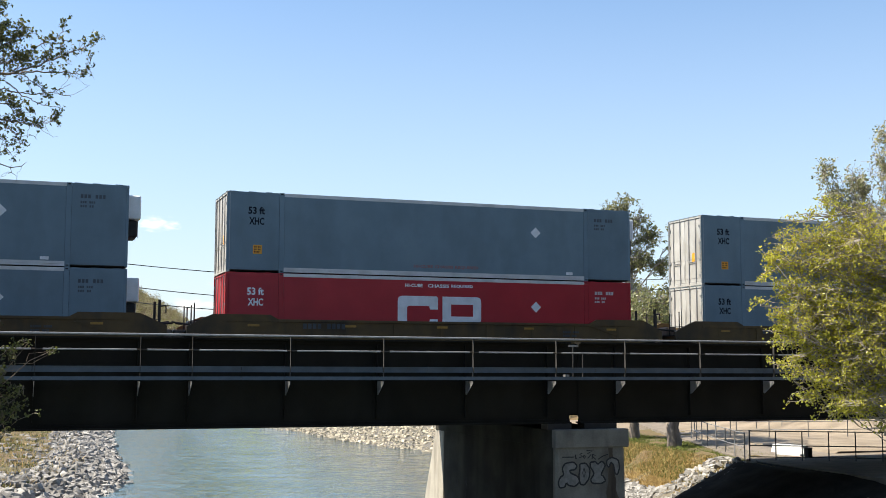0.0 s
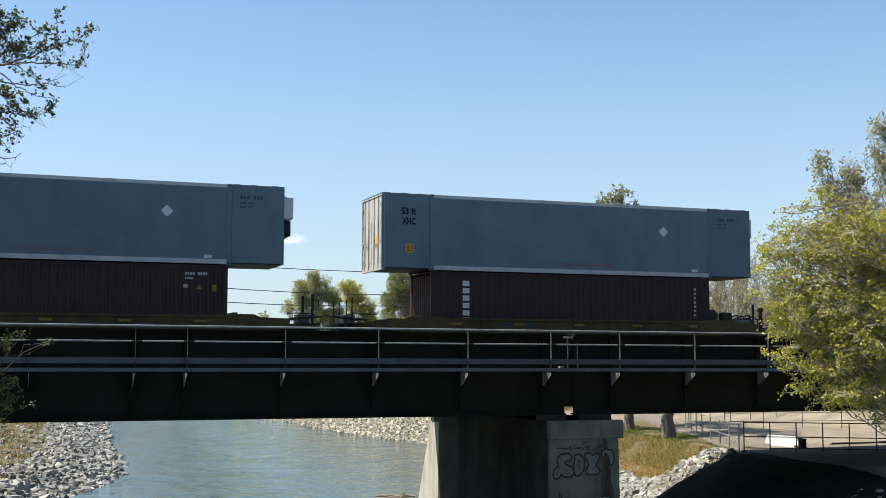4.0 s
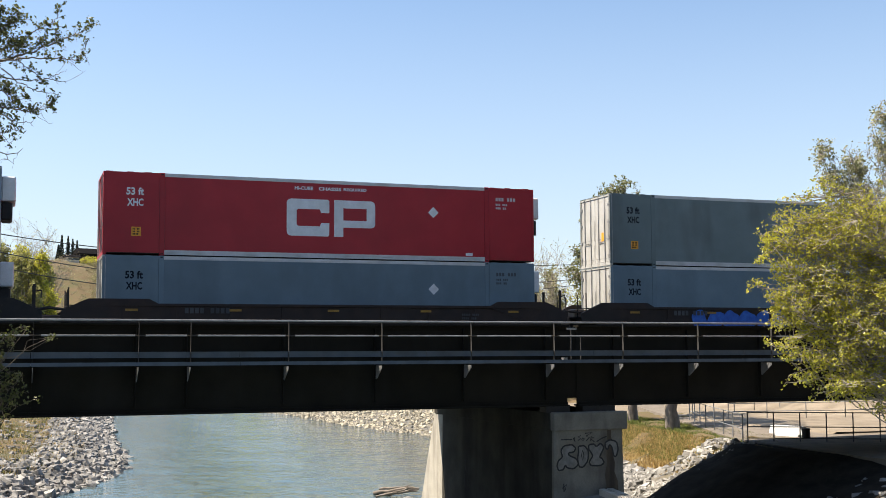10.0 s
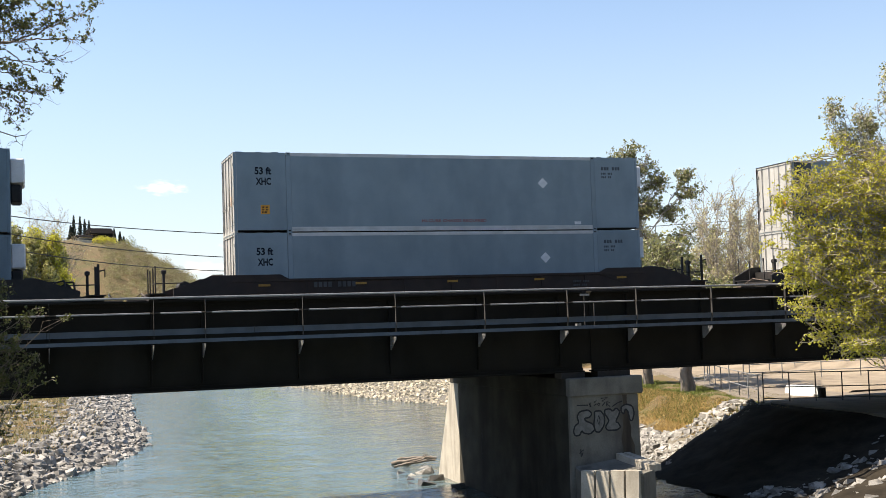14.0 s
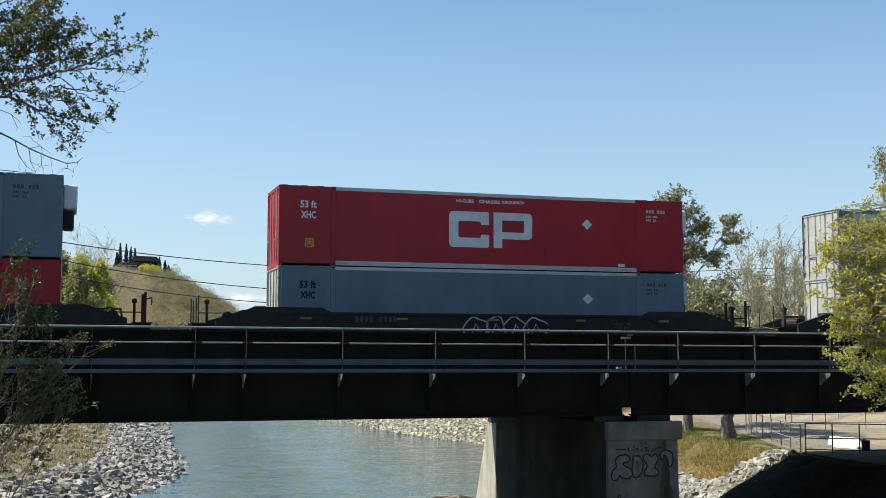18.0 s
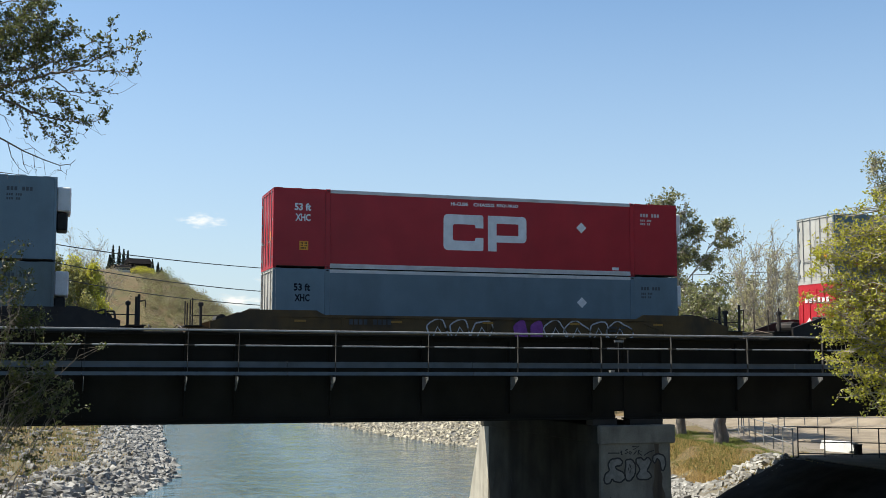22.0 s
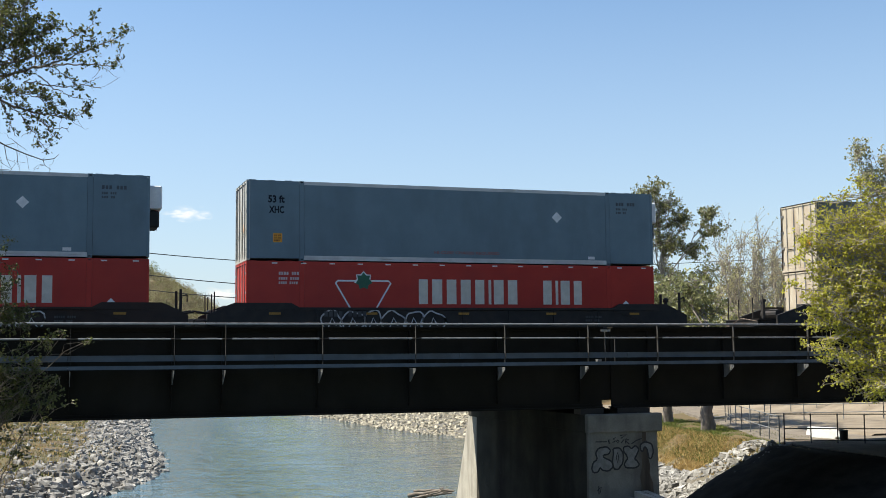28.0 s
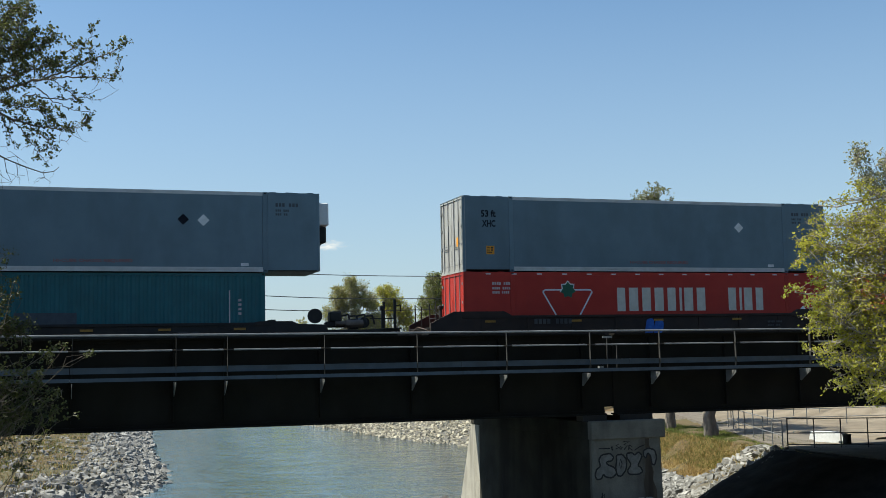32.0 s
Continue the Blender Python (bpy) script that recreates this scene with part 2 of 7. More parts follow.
M = {
    "grey": shade("grey_paint", (0.122, 0.187, 0.228), (0.142, 0.212, 0.256), 1.2, 0.5, 0, 0.03, 60, stain=(0.08, 0.12, 0.145), stain_amount=0.5, stain_scale=0.9, stain_stretch=(1, 1, 0.35), vary=0.08, spec=0.38),
    "grey_light": shade("pale_blue_grey_paint", (0.205, 0.268, 0.30), (0.232, 0.30, 0.335), 1.2, 0.5, 0, 0.03, 60, stain=(0.11, 0.155, 0.19), stain_amount=0.45, stain_scale=0.9, stain_stretch=(1, 1, 0.35), vary=0.06, spec=0.38),
    "grey_green": shade("weathered_grey_paint", (0.125, 0.172, 0.178), (0.148, 0.198, 0.205), 1.0, 0.6, 0, 0.05, 60, stain=(0.075, 0.085, 0.085), stain_amount=0.6, stain_scale=1.1, stain_stretch=(1, 1, 0.3), vary=0.06, spec=0.38),
    "worn": shade("dull_bare_grey_paint", (0.148, 0.162, 0.148), (0.178, 0.192, 0.175), 0.9, 0.65, 0, 0.06, 50, stain=(0.10, 0.098, 0.075), stain_amount=0.6, stain_scale=1.2, stain_stretch=(1.4, 1.4, 0.25), vary=0.05),
    "red": shade("red_paint", (0.36, 0.012, 0.022), (0.42, 0.017, 0.028), 1.0, 0.45, 0, 0.03, 60, stain=(0.25, 0.015, 0.02), stain_amount=0.4, stain_scale=0.8, stain_stretch=(1, 1, 0.4), vary=0.06, spec=0.38),
    "red_ct": shade("orange_red_paint", (0.40, 0.026, 0.018), (0.46, 0.034, 0.022), 1.0, 0.5, 0, 0.03, 60, stain=(0.27, 0.025, 0.02), stain_amount=0.45, stain_scale=0.9, stain_stretch=(1, 1, 0.4), vary=0.06, spec=0.38),
    "brown": shade("oxide_brown_paint", (0.03, 0.010, 0.010), (0.042, 0.013, 0.012), 1.3, 0.6, 0, 0.05, 60, stain=(0.03, 0.01, 0.01), stain_amount=0.5, stain_scale=1.1, stain_stretch=(1, 1, 0.4), vary=0.08),
    "teal": shade("teal_blue_paint", (0.004, 0.11, 0.13), (0.008, 0.135, 0.16), 1.3, 0.5, 0, 0.04, 60, stain=(0.006, 0.09, 0.10), stain_amount=0.5, stain_scale=1.1, vary=0.04),
    "grime": shade("dark_grimy_paint", (0.065, 0.075, 0.082), (0.10, 0.115, 0.125), 1.6, 0.7, 0, 0.05, 60, stretch=(1, 1, 0.3), spec=0.2),
    "alu": shade("aluminium", (0.50, 0.51, 0.51), (0.58, 0.59, 0.59), 4.0, 0.5, 0.2, 0.05, 80, stain=(0.28, 0.28, 0.27), stain_amount=0.5, stain_scale=2.0),
    "white": shade("white_vinyl", (0.68, 0.70, 0.71), (0.76, 0.78, 0.79), 5.0, 0.55, 0, 0.02, 60, stain=(0.5, 0.5, 0.48), stain_amount=0.4, stain_scale=2.0),
    "cream": shade("cream_vinyl", (0.60, 0.56, 0.48), (0.68, 0.64, 0.56), 5.0, 0.55, 0, 0.02, 60, stain=(0.5, 0.46, 0.40), stain_amount=0.4, stain_scale=2.0),
    "spray_fill": shade("dull_pale_spray_paint", (0.12, 0.12, 0.115), (0.18, 0.18, 0.172), 6.0, 0.8, 0, 0.05),
    # Door tones lighter than the sides: sunlight on the ends put into paint.
    "sunlit_door": shade("sunlit_grey_door_paint", (0.36, 0.36, 0.34), (0.43, 0.43, 0.41), 1.5, 0.55, 0, 0.04, 60, stain=(0.22, 0.20, 0.17), stain_amount=0.6, stain_scale=1.6, stain_stretch=(1, 1, 0.3), vary=0.06),
    "sunlit_rusty_door": shade("rust_stained_sunlit_cream_paint", (0.44, 0.38, 0.29), (0.52, 0.46, 0.36), 1.5, 0.6, 0, 0.05, 60, stain=(0.26, 0.15, 0.08), stain_amount=0.6, stain_scale=1.4, stain_stretch=(1, 1, 0.3)),
    "ink": shade("dark_navy_lettering", (0.014, 0.016, 0.024), (0.02, 0.022, 0.03), 6.0, 0.9, 0, 0.02, spec=0.05),
    "faint_red": shade("faded_red_lettering", (0.25, 0.10, 0.10), (0.28, 0.12, 0.12), 6.0, 0.6, 0, 0.02),
    "pale_ink": shade("faded_white_lettering", (0.5, 0.42, 0.42), (0.58, 0.5, 0.5), 6.0, 0.6, 0, 0.02),
    "grey_ink": shade("faded_dark_lettering", (0.045, 0.06, 0.075), (0.06, 0.078, 0.095), 6.0, 0.6, 0, 0.02),
    "orange": shade("orange_placard", (0.75, 0.30, 0.02), (0.8, 0.36, 0.03), 6.0, 0.5, 0, 0.02),
    "yellow": shade("yellow_reflector", (0.30, 0.15, 0.02), (0.40, 0.20, 0.025), 6.0, 0.5, 0, 0.02),
    "green": shade("dark_green_emblem", (0.01, 0.10, 0.06), (0.015, 0.12, 0.07), 6.0, 0.5, 0, 0.02),
    "rubber": shade("black_rubber", (0.012, 0.012, 0.012), (0.02, 0.02, 0.02), 6.0, 0.8, 0, 0.05),
    "black_steel": shade("black_steel", (0.010, 0.009, 0.0085), (0.02, 0.017, 0.015), 3.0, 0.65, 0, 0.1, 40, stain=(0.035, 0.02, 0.012), stain_amount=0.5, stain_scale=1.5, vary=0.15),
    "car_brown": shade("rusty_brown_car_paint", (0.022, 0.012, 0.008), (0.038, 0.02, 0.013), 2.0, 0.7, 0, 0.1, 40, stain=(0.025, 0.02, 0.017), stain_amount=0.7, stain_scale=1.0, stain_stretch=(1, 1, 0.3), vary=0.15),
    "car_ochre": shade("dirty_ochre_car_paint", (0.085, 0.048, 0.012), (0.12, 0.068, 0.016), 2.0, 0.65, 0, 0.1, 40, stain=(0.022, 0.016, 0.01), stain_amount=0.9, stain_scale=1.0, stain_stretch=(1, 1, 0.3), vary=0.1),
    "girder": shade("old_black_girder_paint", (0.0095, 0.0085, 0.0062), (0.015, 0.0135, 0.0098), 0.8, 0.85, 0, 0.15, 20, stain=(0.022, 0.02, 0.018), stain_amount=0.5, stain_scale=0.7, stain_stretch=(1, 1, 0.3), spec=0.15),
    "galv": shade("galvanised_steel", (0.20, 0.205, 0.21), (0.29, 0.295, 0.30), 3.0, 0.5, 0.25, 0.06, 50, stain=(0.09, 0.09, 0.09), stain_amount=0.4, stain_scale=2.0),
    "rail_steel": shade("worn_rail_steel", (0.12, 0.09, 0.07), (0.18, 0.14, 0.11), 3.0, 0.5, 0.4, 0.1),
    "timber": shade("creosoted_timber", (0.035, 0.028, 0.022), (0.06, 0.048, 0.038), 3.0, 0.9, 0, 0.3, 30, stretch=(1, 6, 6), vary=0.2),
    # Streaked concrete, darkened to carry the shade beneath the deck.
    "shaded_concrete": shade("shaded_streaked_concrete", (0.034, 0.032, 0.026), (0.066, 0.061, 0.05), 0.8, 0.95, 0, 0.35, 18, stain=(0.010, 0.009, 0.0075), stain_amount=0.95, stain_scale=0.55, stain_stretch=(1.0, 1.0, 0.12), spec=0.2),
    "concrete": shade("stained_concrete", (0.11, 0.106, 0.09), (0.17, 0.163, 0.141), 1.2, 0.9, 0, 0.35, 18, stain=(0.022, 0.019, 0.014), stain_amount=0.9, stain_scale=0.9, stain_stretch=(1.2, 1.2, 0.2)),
    "pale_concrete": shade("pale_streaked_concrete", (0.34, 0.318, 0.27), (0.43, 0.403, 0.345), 1.4, 0.9, 0, 0.35, 18, stain=(0.12, 0.105, 0.085), stain_amount=0.8, stain_scale=1.3, stain_stretch=(1.2, 1.2, 0.25)),
    "painted": shade("blue_grey_painted_steel", (0.065, 0.09, 0.118), (0.09, 0.118, 0.15), 2.0, 0.55, 0.1, 0.06, 50, stain=(0.04, 0.045, 0.05), stain_amount=0.5, stain_scale=1.5),
    "rail_post": shade("dark_weathered_post", (0.045, 0.044, 0.042), (0.075, 0.074, 0.072), 2.0, 0.7, 0.0, 0.06, 50, spec=0.2),
    "post_steel": shade("dull_post_steel", (0.07, 0.072, 0.074), (0.10, 0.102, 0.105), 2.0, 0.7, 0.0, 0.06, 50, spec=0.2),
    # Earth toned near black, holding the shade under the bridge.
    "earth": shade("bare_shaded_earth", (0.022, 0.019, 0.015), (0.04, 0.034, 0.026), 1.3, 0.95, 0, 0.7, 7, spec=0.1),
    "rust_stain": shade("rust_brown_streak", (0.04, 0.031, 0.022), (0.075, 0.058, 0.043), 1.5, 0.95, 0, 0.2, 18, stretch=(3, 3, 0.3), stain=(0.12, 0.11, 0.095), stain_amount=0.6, stain_scale=2.0, stain_stretch=(3, 3, 0.3)),
    "dirt": shade("pale_trodden_earth", (0.19, 0.155, 0.112), (0.27, 0.225, 0.168), 0.8, 0.95, 0, 0.35, 12, stain=(0.17, 0.135, 0.09), stain_amount=0.6, stain_scale=0.5),
    "spray": shade("black_spray_paint", (0.008, 0.008, 0.009), (0.014, 0.014, 0.015), 8.0, 0.7, 0, 0.02),
    "spray_white": shade("white_spray_paint", (0.42, 0.42, 0.43), (0.55, 0.55, 0.56), 8.0, 0.7, 0, 0.02),
    "spray_blue": shade("blue_spray_paint", (0.02, 0.10, 0.42), (0.03, 0.16, 0.55), 5.0, 0.7, 0, 0.02),
    "spray_purple": shade("purple_spray_paint", (0.22, 0.05, 0.26), (0.30, 0.08, 0.34), 5.0, 0.7, 0, 0.02),
    "rock": shade("pale_limestone_riprap", (0.165, 0.16, 0.148), (0.39, 0.38, 0.358), 2.5, 0.9, 0, 0.6, 14, stain=(0.085, 0.08, 0.068), stain_amount=0.7, stain_scale=1.5, vary=0.3, island=0.4),
    "glossy_rock": shade("glossy_dark_rock", (0.05, 0.05, 0.05), (0.10, 0.10, 0.095), 2.5, 0.35, 0, 0.5, 14, vary=0.2),
    "pebble": shade("river_gravel", (0.24, 0.215, 0.16), (0.35, 0.32, 0.25), 3.0, 0.9, 0, 0.3, 14, vary=0.2, island=0.35),
    "bark": shade("grey_bark", (0.13, 0.11, 0.09), (0.22, 0.19, 0.16), 4.0, 0.95, 0, 0.6, 25, stretch=(1, 1, 0.25)),
    "twig": shade("pale_twig_bark", (0.24, 0.21, 0.17), (0.36, 0.32, 0.27), 4.0, 0.95, 0, 0.3),
    "drift": shade("bleached_driftwood", (0.15, 0.125, 0.10), (0.25, 0.21, 0.175), 4.0, 0.9, 0, 0.4),
    "straw": shade("dry_grass_blades", (0.36, 0.24, 0.085), (0.52, 0.385, 0.165), 4.0, 0.9, 0, 0.0, island=0.35),
    "grass": shade("young_grass_blades", (0.09, 0.13, 0.022), (0.17, 0.19, 0.04), 4.0, 0.9, 0, 0.0, island=0.35),
    "path": shade("pale_path_asphalt", (0.15, 0.128, 0.102), (0.21, 0.18, 0.145), 1.5, 0.95, 0, 0.2, 30),
    "wire": shade("black_cable", (0.03, 0.03, 0.03), (0.05, 0.05, 0.05), 3.0, 0.7, 0, 0.0),
    "roof": shade("dark_shingles", (0.010, 0.010, 0.011), (0.018, 0.017, 0.018), 2.0, 1.0, 0, 0.3, spec=0.03),
    "siding": shade("pale_siding", (0.42, 0.40, 0.37), (0.5, 0.48, 0.45), 2.0, 0.8, 0, 0.1),
    "glass": shade("dark_window_glass", (0.03, 0.035, 0.04), (0.04, 0.045, 0.05), 2.0, 0.08, 0, 0.0),
    "leaf_young": leaf_shade("yellow_green_leaves", (0.33, 0.33, 0.036), (0.66, 0.62, 0.095), 0.6),
    "leaf_olive": leaf_shade("olive_leaves", (0.17, 0.175, 0.06), (0.31, 0.305, 0.125), 0.35),
    "leaf_pale": leaf_shade("pale_opening_leaves", (0.40, 0.38, 0.20), (0.56, 0.53, 0.32), 0.5),
    "leaf_hill": leaf_shade("pale_dry_hill_scrub", (0.25, 0.23, 0.12), (0.42, 0.38, 0.23), 0.35),
    "leaf_silver": leaf_shade("pale_silvery_leaves", (0.25, 0.265, 0.12), (0.47, 0.46, 0.26), 0.45),
    "leaf_fresh": leaf_shade("fresh_green_leaves", (0.12, 0.15, 0.03), (0.27, 0.28, 0.07), 0.4),
    "leaf_cotton": leaf_shade("soft_yellow_green_leaves", (0.27, 0.265, 0.075), (0.44, 0.42, 0.16), 0.5),
    "leaf_grey": leaf_shade("grey_green_leaves", (0.11, 0.125, 0.04), (0.34, 0.34, 0.15), 0.42, 0.05),
    "leaf_dark": leaf_shade("dark_green_leaves", (0.035, 0.05, 0.014), (0.12, 0.135, 0.035), 0.35),
    "leaf_branch": leaf_shade("glossy_dark_spring_leaves", (0.035, 0.055, 0.016), (0.19, 0.20, 0.05), 0.35, 0.06),
    "leaf_scrub": leaf_shade("dry_olive_scrub", (0.15, 0.125, 0.07), (0.28, 0.235, 0.14), 0.25),
    "needles": leaf_shade("dark_spruce_needles", (0.018, 0.028, 0.016), (0.035, 0.05, 0.028), 0.1),
}


def ground_shade():
    """Grass, dry straw and bare earth by large and small noise; gravel low by the water."""
    m = shade("bank_soil_and_grass", (0.135, 0.09, 0.042), (0.098, 0.088, 0.032), 0.45, 0.95, 0, 0.5, 9, stain=(0.14, 0.092, 0.045), stain_amount=0.8, stain_scale=0.25)
    n, l = m.node_tree.nodes, m.node_tree.links
    b = n["Principled BSDF"]
    old = b.inputs["Base Color"].links[0].from_socket
    g = n.new("ShaderNodeNewGeometry")
    s = n.new("ShaderNodeSeparateXYZ")
    l.new(g.outputs["Position"], s.inputs[0])
    r = n.new("ShaderNodeMapRange")
    r.inputs["From Min"].default_value, r.inputs["From Max"].default_value = 0.7, 1.5
    l.new(s.outputs["Z"], r.inputs["Value"])
    v = n.new("ShaderNodeTexVoronoi")
    v.inputs["Scale"].default_value = 3.0
    l.new(g.outputs["Position"], v.inputs["Vector"])
    c = n.new("ShaderNodeMix")
    c.data_type = "RGBA"
    c.inputs[6].default_value, c.inputs[7].default_value = (0.085, 0.078, 0.066, 1), (0.19, 0.18, 0.155, 1)
    l.new(v.outputs["Distance"], c.inputs[0])
    x = n.new("ShaderNodeMix")
    x.data_type = "RGBA"
    l.new(r.outputs["Result"], x.inputs[0])
    l.new(c.outputs[2], x.inputs[6])
    l.new(old, x.inputs[7])
    l.new(x.outputs[2], b.inputs["Base Color"])
    return m


def water_shade():
    m = bpy.data.materials.new("silty_river_water")
    m.use_nodes = True
    n, l = m.node_tree.nodes, m.node_tree.links
    b = n["Principled BSDF"]
    b.inputs["Roughness"].default_value = 0.07
    b.inputs["IOR"].default_value = 1.33
    co = n.new("ShaderNodeTexCoord")

    def field(sc, st, rot, detail):
        mp = n.new("ShaderNodeMapping")
        mp.inputs["Scale"].default_value, mp.inputs["Rotation"].default_value = st, (0, 0, rot)
        l.new(co.outputs["Object"], mp.inputs["Vector"])
        t = n.new("ShaderNodeTexNoise")
        t.inputs["Scale"].default_value, t.inputs["Detail"].default_value = sc, detail
        l.new(mp.outputs["Vector"], t.inputs["Vector"])
        return t.outputs["Fac"]

    # broken water and calmer patches between
    calm = n.new("ShaderNodeMapRange")
    calm.inputs["From Min"].default_value, calm.inputs["From Max"].default_value = 0.44, 0.62
    calm.inputs["To Min"].default_value, calm.inputs["To Max"].default_value = 0.5, 1.0
    l.new(field(0.16, (1.0, 1.0, 1), -0.12, 4.0), calm.inputs["Value"])
    sep = n.new("ShaderNodeSeparateXYZ")
    l.new(co.outputs["Object"], sep.inputs[0])

    def math_node(kind, a, k, c=None):
        m_ = n.new("ShaderNodeMath")
        m_.operation = kind
        l.new(a, m_.inputs[0])
        m_.inputs[1].default_value = k
        if c is not None:
            l.new(c, m_.inputs[2])
        return m_.outputs[0]

    # the riffle along the main current
    off = math_node("ADD", math_node("MULTIPLY_ADD", sep.outputs["Y"], -0.073, sep.outputs["X"]), -5.3)
    riffle = n.new("ShaderNodeMapRange")
    riffle.interpolation_type = "SMOOTHSTEP"
    for nm, v in (("From Min", 0.0), ("From Max", 5.0), ("To Min", 1.3), ("To Max", 0.0)):
        riffle.inputs[nm].default_value = v
    l.new(math_node("ABSOLUTE", off, 0), riffle.inputs["Value"])
    swell = n.new("ShaderNodeMath")
    l.new(riffle.outputs["Result"], swell.inputs[0])
    l.new(calm.outputs["Result"], swell.inputs[1])
    hs = [field(*q) for q in ((0.42, (1.0, 0.8, 1), 0.15, 3.0), (1.3, (0.8, 0.9, 1), -0.1, 4.0), (4.5, (0.8, 1, 1), 0.2, 3.0))]
    normal = None
    for h, d in zip(hs, (0.42, 0.22, 0.06)):
        bp = n.new("ShaderNodeBump")
        bp.inputs["Distance"].default_value = d
        l.new(swell.outputs[0], bp.inputs["Strength"])
        l.new(h, bp.inputs["Height"])
        if normal:
            l.new(normal, bp.inputs["Normal"])
        normal = bp.outputs["Normal"]
    l.new(normal, b.inputs["Normal"])
    x = n.new("ShaderNodeMix")
    x.data_type = "RGBA"
    x.inputs[6].default_value, x.inputs[7].default_value = (0.06, 0.112, 0.13, 1), (0.105, 0.153, 0.165, 1)
    l.new(hs[0], x.inputs[0])
    # water turns browner towards the gravel bar
    side = math_node("MULTIPLY_ADD", sep.outputs["Y"], -0.12, sep.outputs["X"])
    brown_fade = n.new("ShaderNodeMapRange")
    brown_fade.interpolation_type = "SMOOTHSTEP"
    brown_fade.inputs["From Min"].default_value, brown_fade.inputs["From Max"].default_value, brown_fade.inputs["To Max"].default_value = 7.5, 16.5, 0.85
    l.new(side, brown_fade.inputs["Value"])
    y = n.new("ShaderNodeMix")
    y.data_type = "RGBA"
    y.inputs[7].default_value = (0.085, 0.08, 0.055, 1)
    l.new(brown_fade.outputs["Result"], y.inputs[0])
    l.new(x.outputs[2], y.inputs[6])
    l.new(y.outputs[2], b.inputs["Base Color"])
    return m


def cloud_shade():
    """A soft white puff, denser in its middle, on a far card."""
    m = bpy.data.materials.new("thin_white_cloud")
    m.use_nodes = True
    n, l = m.node_tree.nodes, m.node_tree.links
    n.remove(n["Principled BSDF"])
    co = n.new("ShaderNodeTexCoord")
    g = n.new("ShaderNodeTexGradient")
    g.gradient_type = "SPHERICAL"
    l.new(co.outputs["Object"], g.inputs["Vector"])
    oi = n.new("ShaderNodeObjectInfo")
    ad = n.new("ShaderNodeVectorMath")
    l.new(co.outputs["Object"], ad.inputs[0])
    l.new(oi.outputs["Location"], ad.inputs[1])
    t = n.new("ShaderNodeTexNoise")
    t.inputs["Scale"].default_value, t.inputs["Detail"].default_value = 2.6, 6.0
    l.new(ad.outputs[0], t.inputs["Vector"])
    a = n.new("ShaderNodeMath")
    a.operation = "MULTIPLY_ADD"
    a.inputs[1].default_value = 1.6
    l.new(t.outputs["Fac"], a.inputs[0])
    s1 = n.new("ShaderNodeMath")
    s1.operation = "SUBTRACT"
    l.new(g.outputs["Fac"], s1.inputs[0])
    s1.inputs[1].default_value = 1.02
    l.new(s1.outputs[0], a.inputs[2])
    r = n.new("ShaderNodeMapRange")
    r.interpolation_type = "SMOOTHSTEP"
    r.inputs["From Min"].default_value, r.inputs["From Max"].default_value, r.inputs["To Max"].default_value = 0.0, 0.95, 0.85
    l.new(a.outputs[0], r.inputs["Value"])
    # The card glows; sunlight on the cloud is put into its emission.
    e, tr, s = n.new("ShaderNodeEmission"), n.new("ShaderNodeBsdfTransparent"), n.new("ShaderNodeMixShader")
    e.inputs["Color"].default_value, e.inputs["Strength"].default_value = (1, 0.96, 0.93, 1), 0.74
    l.new(r.outputs["Result"], s.inputs[0])
    l.new(tr.outputs[0], s.inputs[1])
    l.new(e.outputs[0], s.inputs[2])
    l.new(s.outputs[0], n["Material Output"].inputs["Surface"])
    return m


M["ground"], M["water"], M["cloud"] = ground_shade(), water_shade(), cloud_shade()


# ---- building blocks ----
def box(bm, x0, x1, y0, y1, z0, z1):
    v = [bm.verts.new(p) for p in ((x0, y0, z0), (x1, y0, z0), (x1, y1, z0), (x0, y1, z0), (x0, y0, z1), (x1, y0, z1), (x1, y1, z1), (x0, y1, z1))]
    for f in ((3, 2, 1, 0), (4, 5, 6, 7), (0, 1, 5, 4), (1, 2, 6, 5), (2, 3, 7, 6), (3, 0, 4, 7)):
        bm.faces.new([v[i] for i in f])
    return v


def boxes(*rows, bevel=0.0):
    bm = bmesh.new()
    for r in rows:
        box(bm, *r)
    if bevel:
        bmesh.ops.bevel(bm, geom=bm.edges[:], offset=bevel, segments=1, affect="EDGES")
    return bm


def prism(points, y0, y1):
    """A solid with the outline points (x, z), from y0 to y1."""
    bm = bmesh.new()
    a, b = ([bm.verts.new((x, y, z)) for x, z in points] for y in (y0, y1))
    k = len(points)
    bm.faces.new(a), bm.faces.new(b[::-1])
    for i in range(k):
        bm.faces.new((a[i], b[i], b[(i + 1) % k], a[(i + 1) % k]))
    bmesh.ops.recalc_face_normals(bm, faces=bm.faces[:])
    return bm


def slab(points, z0, z1):
    """A solid with the plan outline points (x, y), from z0 to z1."""
    bm = bmesh.new()
    a, b = ([bm.verts.new((x, y, z)) for x, y in points] for z in (z0, z1))
    k = len(points)
    bm.faces.new(a), bm.faces.new(b[::-1])
    for i in range(k):
        bm.faces.new((a[i], b[i], b[(i + 1) % k], a[(i + 1) % k]))
    bmesh.ops.recalc_face_normals(bm, faces=bm.faces[:])
    return bm


